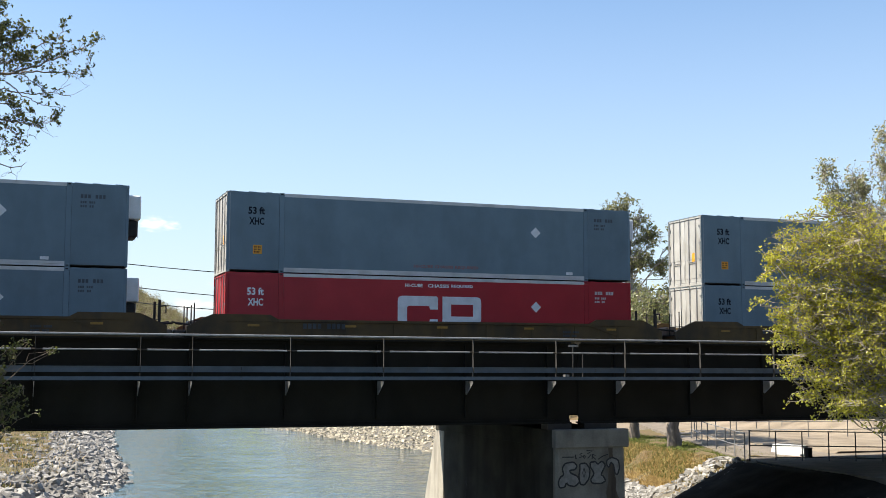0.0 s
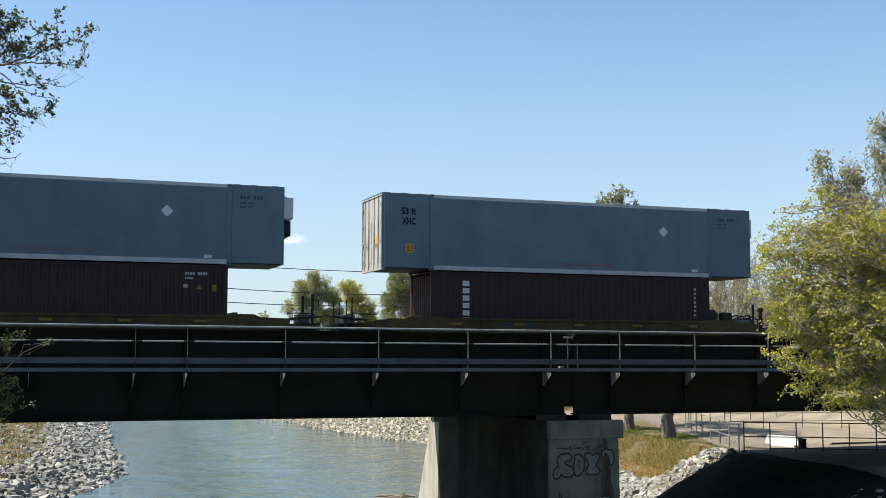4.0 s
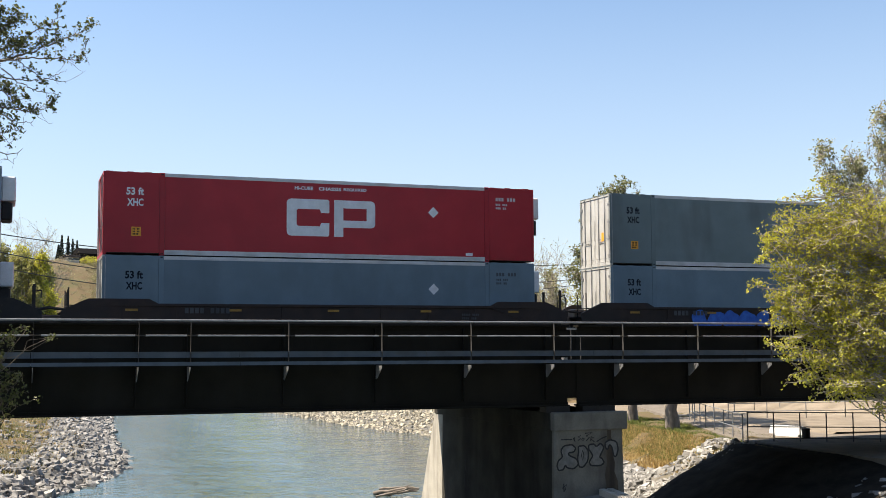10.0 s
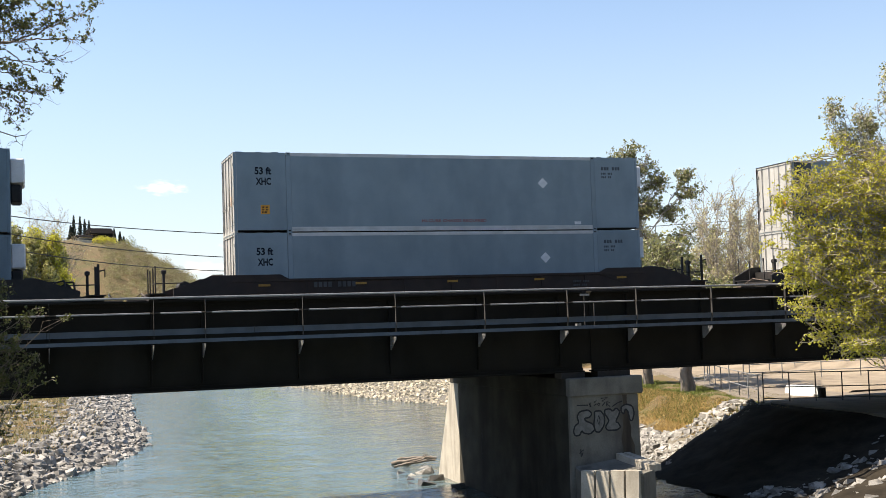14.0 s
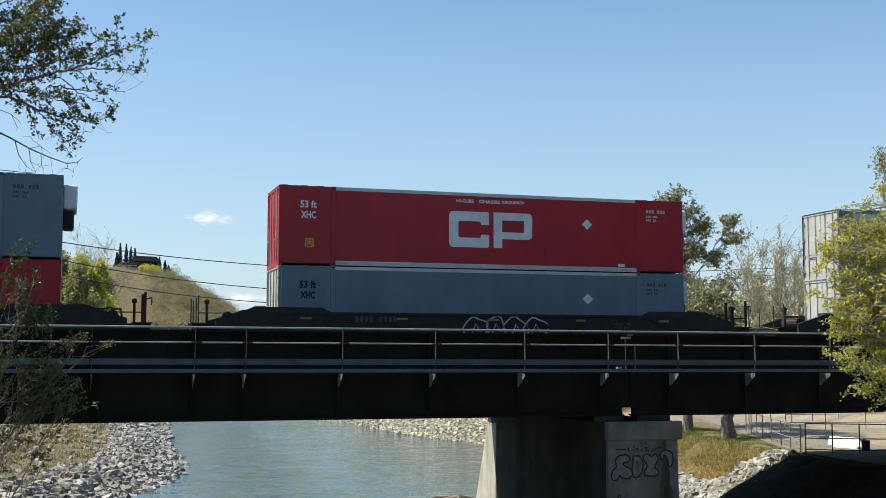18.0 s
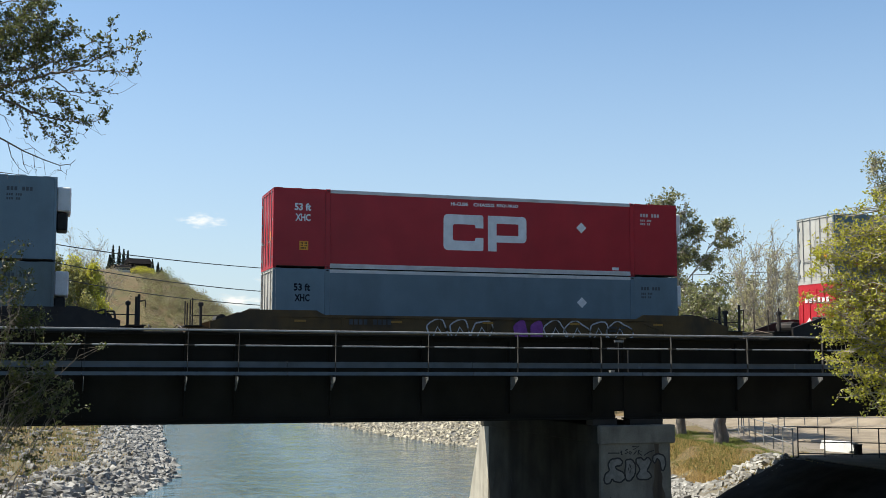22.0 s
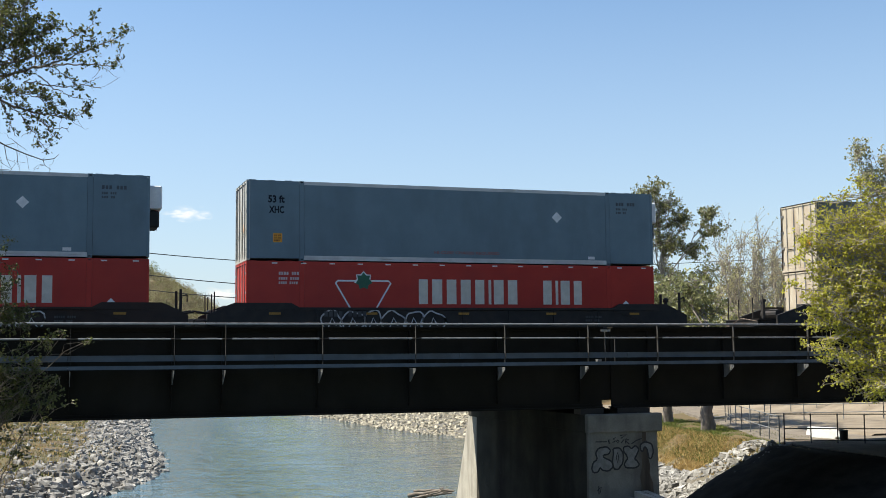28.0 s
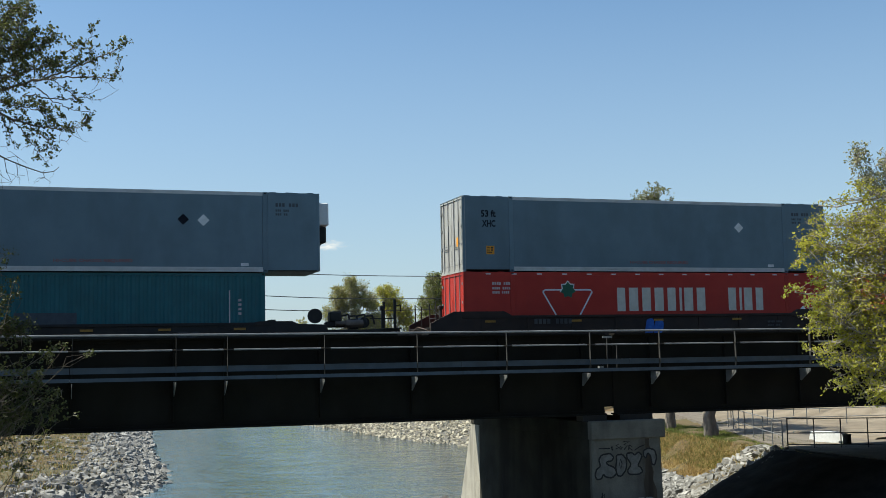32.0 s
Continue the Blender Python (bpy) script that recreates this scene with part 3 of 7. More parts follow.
def rod(bm, p, q, r, sides=6, r2=None):
    p, q = Vector(p), Vector(q)
    d = (q - p).normalized()
    u = d.orthogonal().normalized()
    w = d.cross(u)
    rings = []
    for c, rr in ((p, r), (q, r if r2 is None else r2)):
        rings.append([bm.verts.new(c + (u * math.cos(k * math.tau / sides) + w * math.sin(k * math.tau / sides)) * rr) for k in range(sides)])
    for k in range(sides):
        bm.faces.new((rings[0][k], rings[0][(k + 1) % sides], rings[1][(k + 1) % sides], rings[1][k]))
    bm.faces.new(rings[0][::-1]), bm.faces.new(rings[1])


def rods(*rows, sides=6):
    bm = bmesh.new()
    for p, q, r in rows:
        rod(bm, p, q, r, sides)
    return bm


def finish(name, bm, smooth=False):
    me = bpy.data.meshes.new(name)
    bm.to_mesh(me)
    bm.free()
    if smooth:
        me.polygons.foreach_set("use_smooth", [True] * len(me.polygons))
    return me


def part(name, bm, material, parent, label="", smooth=False):
    """One mesh object under a thing or a part; bm is a bmesh or a mesh that others share."""
    me = bm if isinstance(bm, bpy.types.Mesh) else finish(name, bm, smooth)
    if not me.materials:
        me.materials.append(M[material])
    ob = new(name, me)
    ob.parent = parent
    return tagged(ob, label) if label else ob


def thing(name, label, category, group="", kind="", at=None):
    ob = new(name)
    ob.empty_display_size = 0.2
    if at:
        ob.location = at
    return tagged(ob, label, category, group, kind)


def solid(name, bm, material, label, category, group="", kind="", at=None, smooth=False):
    ob = part(name, bm, material, None, smooth=smooth)
    if at:
        ob.location = at
    return tagged(ob, label, category, group, kind)


def from_arrays(name, verts, faces, smooth=False):
    """verts (n, 3), faces (m, k) of one size."""
    me = bpy.data.meshes.new(name)
    verts, faces = np.asarray(verts, np.float32), np.asarray(faces, np.int32)
    m, k = faces.shape
    me.vertices.add(len(verts)), me.loops.add(m * k), me.polygons.add(m)
    me.vertices.foreach_set("co", verts.ravel())
    me.loops.foreach_set("vertex_index", faces.ravel())
    me.polygons.foreach_set("loop_start", np.arange(0, m * k, k, dtype=np.int32))
    me.polygons.foreach_set("use_smooth", np.full(m, smooth))
    me.update(calc_edges=True)
    return me


TEXTS = {}


def words(text, width, height):
    """Lettering as a thin mesh, facing -y, its lower left corner at the origin, of that width and height."""
    key = (text, width, height)
    if key not in TEXTS:
        cu = bpy.data.curves.new("lettering", "FONT")
        cu.body, cu.resolution_u, cu.offset = text, 2, 0.034
        ob = new("lettering", cu)
        dg = bpy.context.evaluated_depsgraph_get()
        me = bpy.data.meshes.new_from_object(ob.evaluated_get(dg))
        bpy.data.objects.remove(ob)
        co = np.empty(len(me.vertices) * 3, np.float32)
        me.vertices.foreach_get("co", co)
        co = co.reshape(-1, 3)
        lo, hi = co.min(0), co.max(0)
        out = np.zeros_like(co)
        out[:, 0] = (co[:, 0] - lo[0]) / (hi[0] - lo[0]) * width
        out[:, 2] = (co[:, 1] - lo[1]) / (hi[1] - lo[1]) * height
        me.vertices.foreach_set("co", out.ravel())
        me.materials.clear()
        me.update()
        TEXTS[key] = me
    return TEXTS[key]


def lettering(name, text, x, y, z, width, height, material, parent, label=""):
    me = words(text, width, height)
    if me.materials and me.materials[0] != M[material]:
        me = me.copy()
        me.materials.clear()
    if not me.materials:
        me.materials.append(M[material])
    ob = part(name, me, material, parent, label)
    ob.location = (x, y, z)
    return ob


# ---- ground and river ----
def smooth(a, lo, hi):
    k = np.clip((a - lo) / (hi - lo), 0, 1)
    return k * k * (3 - 2 * k)


def left_shore(y):
    return np.interp(y, (-400, -60, 0, 8, 14, 20, 30, 46, 54, 58, 61.4, 67, 73, 84, 102, 132, 160, 220, 300, 900),
                     (-60, 10, 9, 4, -2, -6, -7, -3.6, -0.9, 0.5, 2.1, 4.6, 6.2, 7.2, 7.7, 10.2, 14, 34, 70, 420))


def right_shore(y):
    return np.interp(y, (-400, -60, 0, 30, 36, 42, 50, 70, 84, 92, 98, 109, 123, 130, 150, 220, 300, 900),
                     (20, 40, 27, 24.5, 25, 26, 27.3, 30, 32, 32, 30.2, 29.2, 28.6, 26.6, 30, 62, 105, 480))


def height(x, y):
    """Height of the ground over the river's level."""
    x, y = np.asarray(x, float), np.asarray(y, float)
    dl, dr = left_shore(y) - x, x - right_shore(y)
    left = np.interp(dl, (0, 3, 8, 25, 60), (0, 1.0, 1.5, 2.7, 3.4))
    near = np.interp(dl, (0, 9, 40), (0, 5.4, 5.6))
    k = smooth(y, 9, 22)
    left = left * k + near * (1 - k)
    bank = np.interp(dr, (0, 1.2, 5.2, 60), (0, 0.6, 2.5, 2.9))
    low = np.interp(dr, (0, 3, 8, 60), (0, 0.6, 2.45, 2.9))
    k = smooth(y, 37, 42)
    bank = bank * k + low * (1 - k)
    bar = np.interp(dr, (0, 14, 24, 60), (0, 0.9, 2.4, 3.0))
    k = smooth(y, 70, 92)
    right = bank * (1 - k) + bar * k
    bed = -0.3 * np.minimum(np.minimum(-dl, -dr), 5)
    z = np.where(dl > 0, left, np.where(dr > 0, right, bed))
    hill = np.interp(x, (-400, -60, -2, 10, 22, 32, 40, 55, 68), (36, 30, 28, 28, 26.2, 21.3, 16, 9, 3.4)) - 3.4
    z = z + hill * smooth(y, 195, 285)
    z = z + 2.6 * smooth(x, 46, 56) * smooth(y, 54, 62) * (1 - smooth(y, 90, 120))
    lift = np.maximum(smooth(x, 47, 56), smooth(-x, 28, 40))
    line = 6.65 - np.maximum(np.abs(y - 42.3) - 6.2, 0) / 1.6
    return np.where(lift > 0, np.maximum(z, z + (line - z) * lift), z)


def rough(x, y):
    return 0.16 * np.sin(x * 1.31 + np.sin(y * 0.93)) * np.sin(y * 1.17 + 0.7) + 0.07 * np.sin(x * 3.3 + y * 2.1) * np.sin(y * 2.9 - x)


def make_ground():
    xs = np.concatenate([-np.geomspace(60, 3200, 26)[::-1], np.arange(-59, 110, 1.0), np.geomspace(110, 3200, 24)])
    ys = np.concatenate([-np.geomspace(30, 2500, 18)[::-1], np.arange(-29, 160, 1.0), np.geomspace(160, 340, 40), np.geomspace(350, 3800, 22)])
    gx, gy = np.meshgrid(xs, ys, indexing="ij")
    gz = height(gx, gy)
    gz = np.where(gz > 0.2, gz + rough(gx, gy) * np.clip(gz, 0, 1), gz)
    n, m = gx.shape
    idx = np.arange(n * m).reshape(n, m)
    faces = np.stack([idx[:-1, :-1], idx[1:, :-1], idx[1:, 1:], idx[:-1, 1:]], -1).reshape(-1, 4)
    solid("ground", from_arrays("ground", np.stack([gx, gy, gz], -1).reshape(-1, 3), faces, True), "ground",
          "dry grass and bare earth on the river banks", "ground", kind="structure")
    w = from_arrays("water", [(-700, -700, 0), (700, -700, 0), (700, 900, 0), (-700, 900, 0)], [(0, 1, 2, 3)])
    solid("water", w, "water", "silty grey-green river with small ripples", "river", kind="structure")


make_ground()


# ---- bridge ----
POSTS = [0.66 - 3.05 * k for k in range(12, 0, -1)] + [0.66, 3.65, 5.19, 8.22, 11.27, 14.36, 17.39, 20.03, 23.05, 26.15] + [26.15 + 3.05 * k for k in range(1, 10)]
X0, X1 = -36.0, 54.0
HUB = 13.6


def make_bridge():
    b = thing("railway_bridge", "dark steel plate girder railway bridge on concrete piers", "bridge", kind="structure")
    b.matrix_world = Matrix.Translation((HUB, 0, EYE)) @ Matrix.Rotation(0.0035, 4, "Y")
    o = lambda x: x - HUB
    spans = ((X0, -8.2), (-7.8, 18.28), (18.64, X1))
    for a, c in spans:
        for nm, q in (("girder_web", (37.2, 37.23, -1.99, 0.72)), ("top_flange", (37.0, 37.42, 0.72, 0.77)), ("bottom_flange", (37.0, 37.42, -2.035, -1.985)), ("flange_angle", (37.14, 37.197, 0.62, 0.72)), ("flange_angle", (37.14, 37.197, -1.985, -1.89))):
            part(nm, boxes((o(a), o(c), *q)), "girder", b)
        for y in (41.2, 44.4, 48.2):
            for nm, q in (("girder_web", (y, y + 0.03, -1.89, -0.62)), ("top_flange", (y - 0.2, y + 0.22, -0.66, -0.60)), ("bottom_flange", (y - 0.2, y + 0.22, -1.93, -1.885)), ("flange_angle", (y - 0.06, y - 0.003, -0.74, -0.66)), ("flange_angle", (y - 0.06, y - 0.003, -1.885, -1.80))):
                part(nm, boxes((o(a), o(c), *q)), "girder", b)
    for x in POSTS:
        if X0 < x < X1 and not 18.0 < x < 18.8:
            part("stiffener", boxes((o(x) - 0.012, o(x) + 0.012, 37.03, 37.197, -1.80, 0.62), (o(x) - 0.08, o(x) - 0.012, 37.185, 37.197, -1.80, 0.62)), "girder", b)
            if x > -4:
                part("bracket", prism_x([(36.36, -0.575), (37.02, -0.575), (37.02, -1.02), (36.94, -1.02), (36.36, -0.66)], o(x) - 0.008, o(x) + 0.008), "galv", b, "galvanised walkway bracket")
    part("bearing", boxes((o(17.35), o(18.24), 36.95, 37.5, -2.23, -2.036)), "black_steel", b)
    part("bearing", boxes((o(18.75), o(20.0), 36.95, 37.5, -2.23, -2.036)), "black_steel", b)
    part("splice_plate", boxes((o(18.2), o(18.72), 37.25, 37.28, -1.72, 0.72)), "girder", b)
    part("deck", boxes((o(X0), o(X1), 37.24, 48.6, -0.598, -0.40)), "girder", b)
    for k in range(7):
        part("grating_bar", boxes((o(X0), o(X1), 36.37 + 0.095 * k, 36.402 + 0.095 * k, -0.50, -0.46)), "galv", b, "galvanised grating bar")
    e = [X0 + 6.1 * k for k in range(16)]
    for a in e:
        c = min(a + 6.085, X1)
        part("edge_channel", boxes((o(a), o(c), 36.29, 36.355, -0.53, -0.42)), "painted", b, "galvanised edge channel")
        part("kick_plate", boxes((o(a), o(c), 36.385, 36.40, -0.29, -0.11), (o(a), o(c), 36.33, 36.385, -0.29, -0.275), (o(a), o(c), 36.33, 36.385, -0.125, -0.11)), "painted", b, "galvanised kick plate")
    ties = bmesh.new()
    x = X0
    while x < X1:
        box(ties, o(x), o(x) + 0.23, 41.3, 44.4, -0.398, -0.175)
        x += 0.5
    tagged(part("ties", ties, "timber", b, "dark creosoted timber ties"), kind="stuff")
    sup = thing("handrail", "galvanised steel pipe handrail along the bridge walkway", "railing")
    sup.matrix_world = b.matrix_world.copy()
    post = None
    for x in POSTS:
        if X0 < x < X1:
            if post is None:
                post = finish("post", boxes((-0.004, 0.004, 36.30, 36.40, -0.44, 0.80), (-0.06, 0.06, 36.296, 36.42, -0.46, -0.44)))
            part("post", post, "rail_post", sup).location = (o(x), 0, 0)
    for a, c in zip([X0] + POSTS[1::2], POSTS[1::2] + [X1]):
        if c > a:
            part("top_rail", rods(((o(a) + 0.004, 36.34, 0.84), (o(c) - 0.004, 36.34, 0.84), 0.034), sides=8), "galv", sup)
    for a, c in zip(POSTS, POSTS[1:]):
        if X0 < a and c < X1:
            part("mid_rail", rods(((o(a) + 0.2, 36.34, 0.38), (o(c) - 0.12, 36.34, 0.38), 0.026), sides=8), "galv", sup)
            part("rail_sleeve", rods(((o(c) - 0.118, 36.345, 0.38), (o(c) + 0.198, 36.345, 0.38), 0.02), sides=8), "timber", sup, "dark rail sleeve at a post")
    # small sign post and boxes on the walkway by the pier
    s = thing("walkway_marker", "short steel marker post on the bridge walkway", "marker")
    s.matrix_world = b.matrix_world.copy()
    part("stem", boxes((o(18.52), o(18.55), 36.62, 36.65, -0.46, 0.36)), "rail_post", s)
    part("plate", boxes((o(18.0), o(18.35), 36.6, 36.63, 0.60, 0.67)), "galv", s)
    part("plate_stem", boxes((o(18.16), o(18.19), 36.632, 36.66, -0.46, 0.60)), "rail_post", s)
    part("box", boxes((o(17.78), o(17.93), 36.45, 36.6, -0.46, -0.35)), "galv", s, "small grey box")
    for y in (42.83 - 0.7175, 42.83 + 0.7175):
        r = solid("rail", boxes((-480, 520, y - 0.035, y + 0.035, -0.045, 0.0), (-480, 520, y - 0.01, y + 0.01, -0.15, -0.045), (-480, 520, y - 0.07, y + 0.07, -0.172, -0.15)),
                  "rail_steel", "worn steel running rail", "rail", group="track rails", at=(0, 0, EYE))


def prism_x(points, x0, x1):
    """A solid with the outline points (y, z), from x0 to x1."""
    bm = bmesh.new()
    a, b = ([bm.verts.new((x, y, z)) for y, z in points] for x in (x0, x1))
    k = len(points)
    bm.faces.new(a), bm.faces.new(b[::-1])
    for i in range(k):
        bm.faces.new((a[i], b[i], b[(i + 1) % k], a[(i + 1) % k]))
    bmesh.ops.recalc_face_normals(bm, faces=bm.faces[:])
    return bm


make_bridge()


def loft(low, z0, high, z1):
    """A solid between two plan outlines of the same count."""
    bm = bmesh.new()
    a, b = [bm.verts.new((x, y, z0)) for x, y in low], [bm.verts.new((x, y, z1)) for x, y in high]
    k = len(low)
    bm.faces.new(a), bm.faces.new(b[::-1])
    for i in range(k):
        bm.faces.new((a[i], b[i], b[(i + 1) % k], a[(i + 1) % k]))
    bmesh.ops.recalc_face_normals(bm, faces=bm.faces[:])
    return bm


def make_pier(x, first):
    p = thing("bridge_pier", "stained concrete bridge pier with a cutwater and a cap", "pier", group="bridge piers", kind="structure", at=(x, 0, EYE))
    # Shaft and inner cap take the concrete darkened for the deck's shade.
    part("shaft", loft([(-0.005, 36.72), (2.73, 36.72), (2.73, 47.6), (-0.005, 47.6)], -8.4, [(0.065, 36.76), (2.66, 36.76), (2.66, 47.6), (0.065, 47.6)], -2.86), "shaded_concrete", p, "streaked concrete shaft, darkened for the shade under the deck")
    part("end_column", loft([(-0.03, 36.55), (0.1, 36.5), (2.6, 36.5), (2.75, 36.6), (2.75, 36.718), (-0.03, 36.718)], -8.4,
                            [(0.04, 36.62), (0.12, 36.57), (2.55, 36.57), (2.68, 36.65), (2.68, 36.757), (0.04, 36.757)], -2.86), "concrete", p)
    part("cap", boxes((0.0, 2.82, 36.5, 36.8, -2.857, -2.23), bevel=0.03), "concrete", p, "concrete pier cap")
    part("cap", boxes((0.03, 2.79, 36.805, 48.6, -2.857, -2.25), bevel=0.03), "shaded_concrete", p, "concrete pier cap")
    # Pale concrete reaches back over the shaft, painting in the sunlit strip.
    part("cutwater", loft([(-0.01, 47.604), (-0.01, 48.32), (0.2, 51.6), (1.36, 53.4), (2.5, 51.6), (2.73, 48.32), (2.73, 47.604)], -8.4,
                          [(0.05, 47.604), (0.05, 48.22), (0.15, 48.9), (1.36, 49.6), (2.55, 48.9), (2.67, 48.22), (2.67, 47.604)], -2.859), "pale_concrete", p, "sloping concrete cutwater")
    # wedge footing against the column, its up-stream side faced with leaning slabs
    bm = bmesh.new()
    plan = ((0.0, 35.6, -5.42), (1.3, 33.95, -5.24), (2.2, 34.8, -5.26), (2.45, 36.46, -4.95), (0.1, 36.46, -5.2))
    lo, hi = [bm.verts.new((a, c, -8.4)) for a, c, _ in plan], [bm.verts.new(q) for q in plan]
    bm.faces.new(lo), bm.faces.new(hi[::-1])
    for i in range(5):
        bm.faces.new((lo[i], hi[i], hi[(i + 1) % 5], lo[(i + 1) % 5]))
    bmesh.ops.recalc_face_normals(bm, faces=bm.faces[:])
    part("footing", bm, "concrete", p, "concrete footing")
    edge, inward = Vector((0.62, -0.785)), Vector((0.785, 0.62))
    for k in range(4):
        a, c = Vector((-0.06, 35.62)) + edge * (0.53 * k), Vector((-0.06, 35.62)) + edge * (0.53 * k + 0.455)
        top = [q - inward * 0.1 for q in (a, c)] + [q + inward * 0.2 for q in (c, a)]
        low = [q - inward * 0.38 for q in (a, c)] + [q - inward * 0.02 for q in (c, a)]
        part("slab", loft([tuple(q) for q in low], -8.4, [tuple(q) for q in top], -5.22 + 0.025 * k), "pale_concrete", p, "rough pale concrete slab")
    for k in range(2):
        a, c = Vector((1.62 + 0.3 * k, 36.4, -4.96)), Vector((2.0 + 0.24 * k, 34.75 + 0.1 * k, -5.22))
        bm = bmesh.new()
        ring = [[bm.verts.new(q + Vector((dx, 0, dz))) for dx, dz in ((0, -0.1), (0.22, -0.1), (0.22, 0.12), (0, 0.12))] for q in (a, c)]
        bm.faces.new(ring[0]), bm.faces.new(ring[1][::-1])
        for i in range(4):
            bm.faces.new((ring[0][i], ring[1][i], ring[1][(i + 1) % 4], ring[0][(i + 1) % 4]))
        bmesh.ops.recalc_face_normals(bm, faces=bm.faces[:])
        part("capping_beam", bm, "pale_concrete", p, "pale concrete capping beam")
    if first:
        g = p
        rng = random.Random(5)
        part("stain", on_batter(prism(((2.04, -2.87), (2.21, -2.87), (2.2, -3.1), (2.26, -3.36), (2.25, -3.7), (2.33, -4.0), (2.3, -4.3), (2.42, -4.6), (2.45, -5.2), (1.9, -5.2), (1.97, -4.7), (1.93, -4.4), (2.02, -4.0), (1.99, -3.61), (2.06, -3.3)), -0.001, 0.0)), "rust_stain", g, "brown rust streak")
        bubbles = (
            ((0.38, -3.36), (0.7, -3.32), (0.84, -3.45), (0.76, -3.58), (0.55, -3.6), (0.58, -3.69), (0.86, -3.81), (0.93, -4.0), (0.74, -4.15), (0.49, -4.1), (0.43, -4.0), (0.35, -4.16), (0.17, -4.18), (0.11, -4.02), (0.18, -3.83), (0.33, -3.74), (0.27, -3.52)),
            ((0.93, -3.39), (1.17, -3.37), (1.32, -3.57), (1.29, -3.89), (1.1, -4.11), (0.94, -4.08), (0.89, -3.81), (0.94, -3.58)),
            ((1.33, -3.35), (1.53, -3.33), (1.63, -3.43), (1.78, -3.31), (1.92, -3.45), (1.84, -3.6), (1.73, -3.79), (1.83, -3.83), (1.92, -3.99), (1.75, -4.08), (1.39, -4.06), (1.33, -3.93), (1.48, -3.74), (1.41, -3.61), (1.33, -3.51)),
            ((1.97, -3.29), (2.15, -3.2), (2.41, -3.28), (2.47, -3.54), (2.38, -3.79), (2.28, -3.77), (2.23, -3.46), (2.13, -3.36), (2.05, -3.55), (1.96, -3.45)))
        for pts in bubbles:
            part("graffiti", on_batter(prism(rounded(pts), -0.003, -0.0012)), "spray_fill", g, "pale sprayed fill")
            part("graffiti", on_batter(stroke(rounded(pts), -0.0031, 0.055, True)), "spray", g, "black sprayed outline")
        part("graffiti", on_batter(stroke([(1.09, -3.53), (1.14, -3.69), (1.09, -3.88), (1.04, -3.7)], -0.0031, 0.03, True)), "spray", g, "black sprayed outline")
        for pts in (((0.28, -3.15), (0.71, -3.16)), ((1.63, -3.26), (1.83, -3.15), (2.03, -3.09)), ((1.04, -3.03), (0.94, -3.07), (1.04, -3.14), (0.92, -3.19)), ((1.1, -3.11), (1.17, -3.15), (1.12, -3.21), (1.07, -3.16), (1.1, -3.11)), ((1.2, -2.96), (1.47, -2.94), (1.23, -3.06), (1.37, -3.09), (1.24, -3.22)), ((1.43, -3.08), (1.41, -3.24)), ((1.42, -3.08), (1.54, -3.12), (1.43, -3.16), (1.55, -3.26)), ((0.75, -3.11), (0.82, -3.23)), ((0.79, -3.08), (0.78, -3.22)), ((0.3, -4.78), (0.46, -4.66), (0.4, -4.85)), ((0.36, -4.62), (0.36, -4.9))):
            part("graffiti", on_batter(stroke(pts, -0.0005, 0.036)), "spray", g, "black sprayed stroke")
        for k in range(9):
            py, pz = 46.6 - 0.24 * k + rng.uniform(-0.1, 0.1), -5.2 + rng.uniform(-0.5, 0.5)
            pts = [(py + rng.uniform(-0.15, 0.15), pz + rng.uniform(-0.3, 0.3)) for _ in range(5)]
            bm = stroke(pts, 0.0, 0.02)
            for v in bm.verts:
                v.co = (-0.012 + 0.5 * v.co.y + 0.0126 * (v.co.z + 2.86) * 1.0, v.co.x, v.co.z)
            part("graffiti", bm, "spray", g, "black sprayed stroke")


def rounded(points):
    """A closed outline with its corners cut."""
    k = len(points)
    return [tuple(points[i][c] * f + points[(i + 1) % k][c] * (1 - f) for c in (0, 1)) for i in range(k) for f in (0.82, 0.18)]


def on_batter(bm):
    """Lays a painted line on the pier's slightly leaning end face."""
    for v in bm.verts:
        v.co.y += 36.498 + (v.co.z + 8.4) / 5.54 * 0.07
    return bm


def stroke(points, y, w, closed=False):
    """A painted line of width w through points (x, z), 4 mm thick, lying on the plane y and facing -y."""
    bm = bmesh.new()
    pts = list(points) + ([points[0], points[1]] if closed else [])
    rows = []
    for i, p in enumerate(pts):
        a, c = Vector(pts[max(i - 1, 0)]), Vector(pts[min(i + 1, len(pts) - 1)])
        d = (c - a).normalized() if (c - a).length > 1e-6 else Vector((1, 0))
        nrm = Vector((-d.y, d.x)) * w / 2
        q = Vector(p)
        rows.append([bm.verts.new((q.x + s * nrm.x, y - h, q.y + s * nrm.y)) for s, h in ((-1, 0.0), (-1, 0.004), (1, 0.004), (1, 0.0))])
    for r, s in zip(rows, rows[1:]):
        for k in range(3):
            bm.faces.new((r[k], s[k], s[k + 1], r[k + 1]))
    bmesh.ops.recalc_face_normals(bm, faces=bm.faces[:])
    return bm


make_pier(17.41, True)
make_pier(-9.4, False)
solid("abutment", boxes((53.6, 56.5, 35.5, 49.0, -7.6, -0.7), bevel=0.05), "concrete", "concrete bridge abutment", "abutment", kind="structure", at=(0, 0, EYE))
solid("abutment", boxes((-38.5, -35.6, 35.5, 49.0, -7.6, -0.5), bevel=0.05), "concrete", "concrete bridge abutment", "abutment", kind="structure", at=(0, 0, EYE))


# ---- train ----
NEAR = 41.54                 # the near faces of the long containers
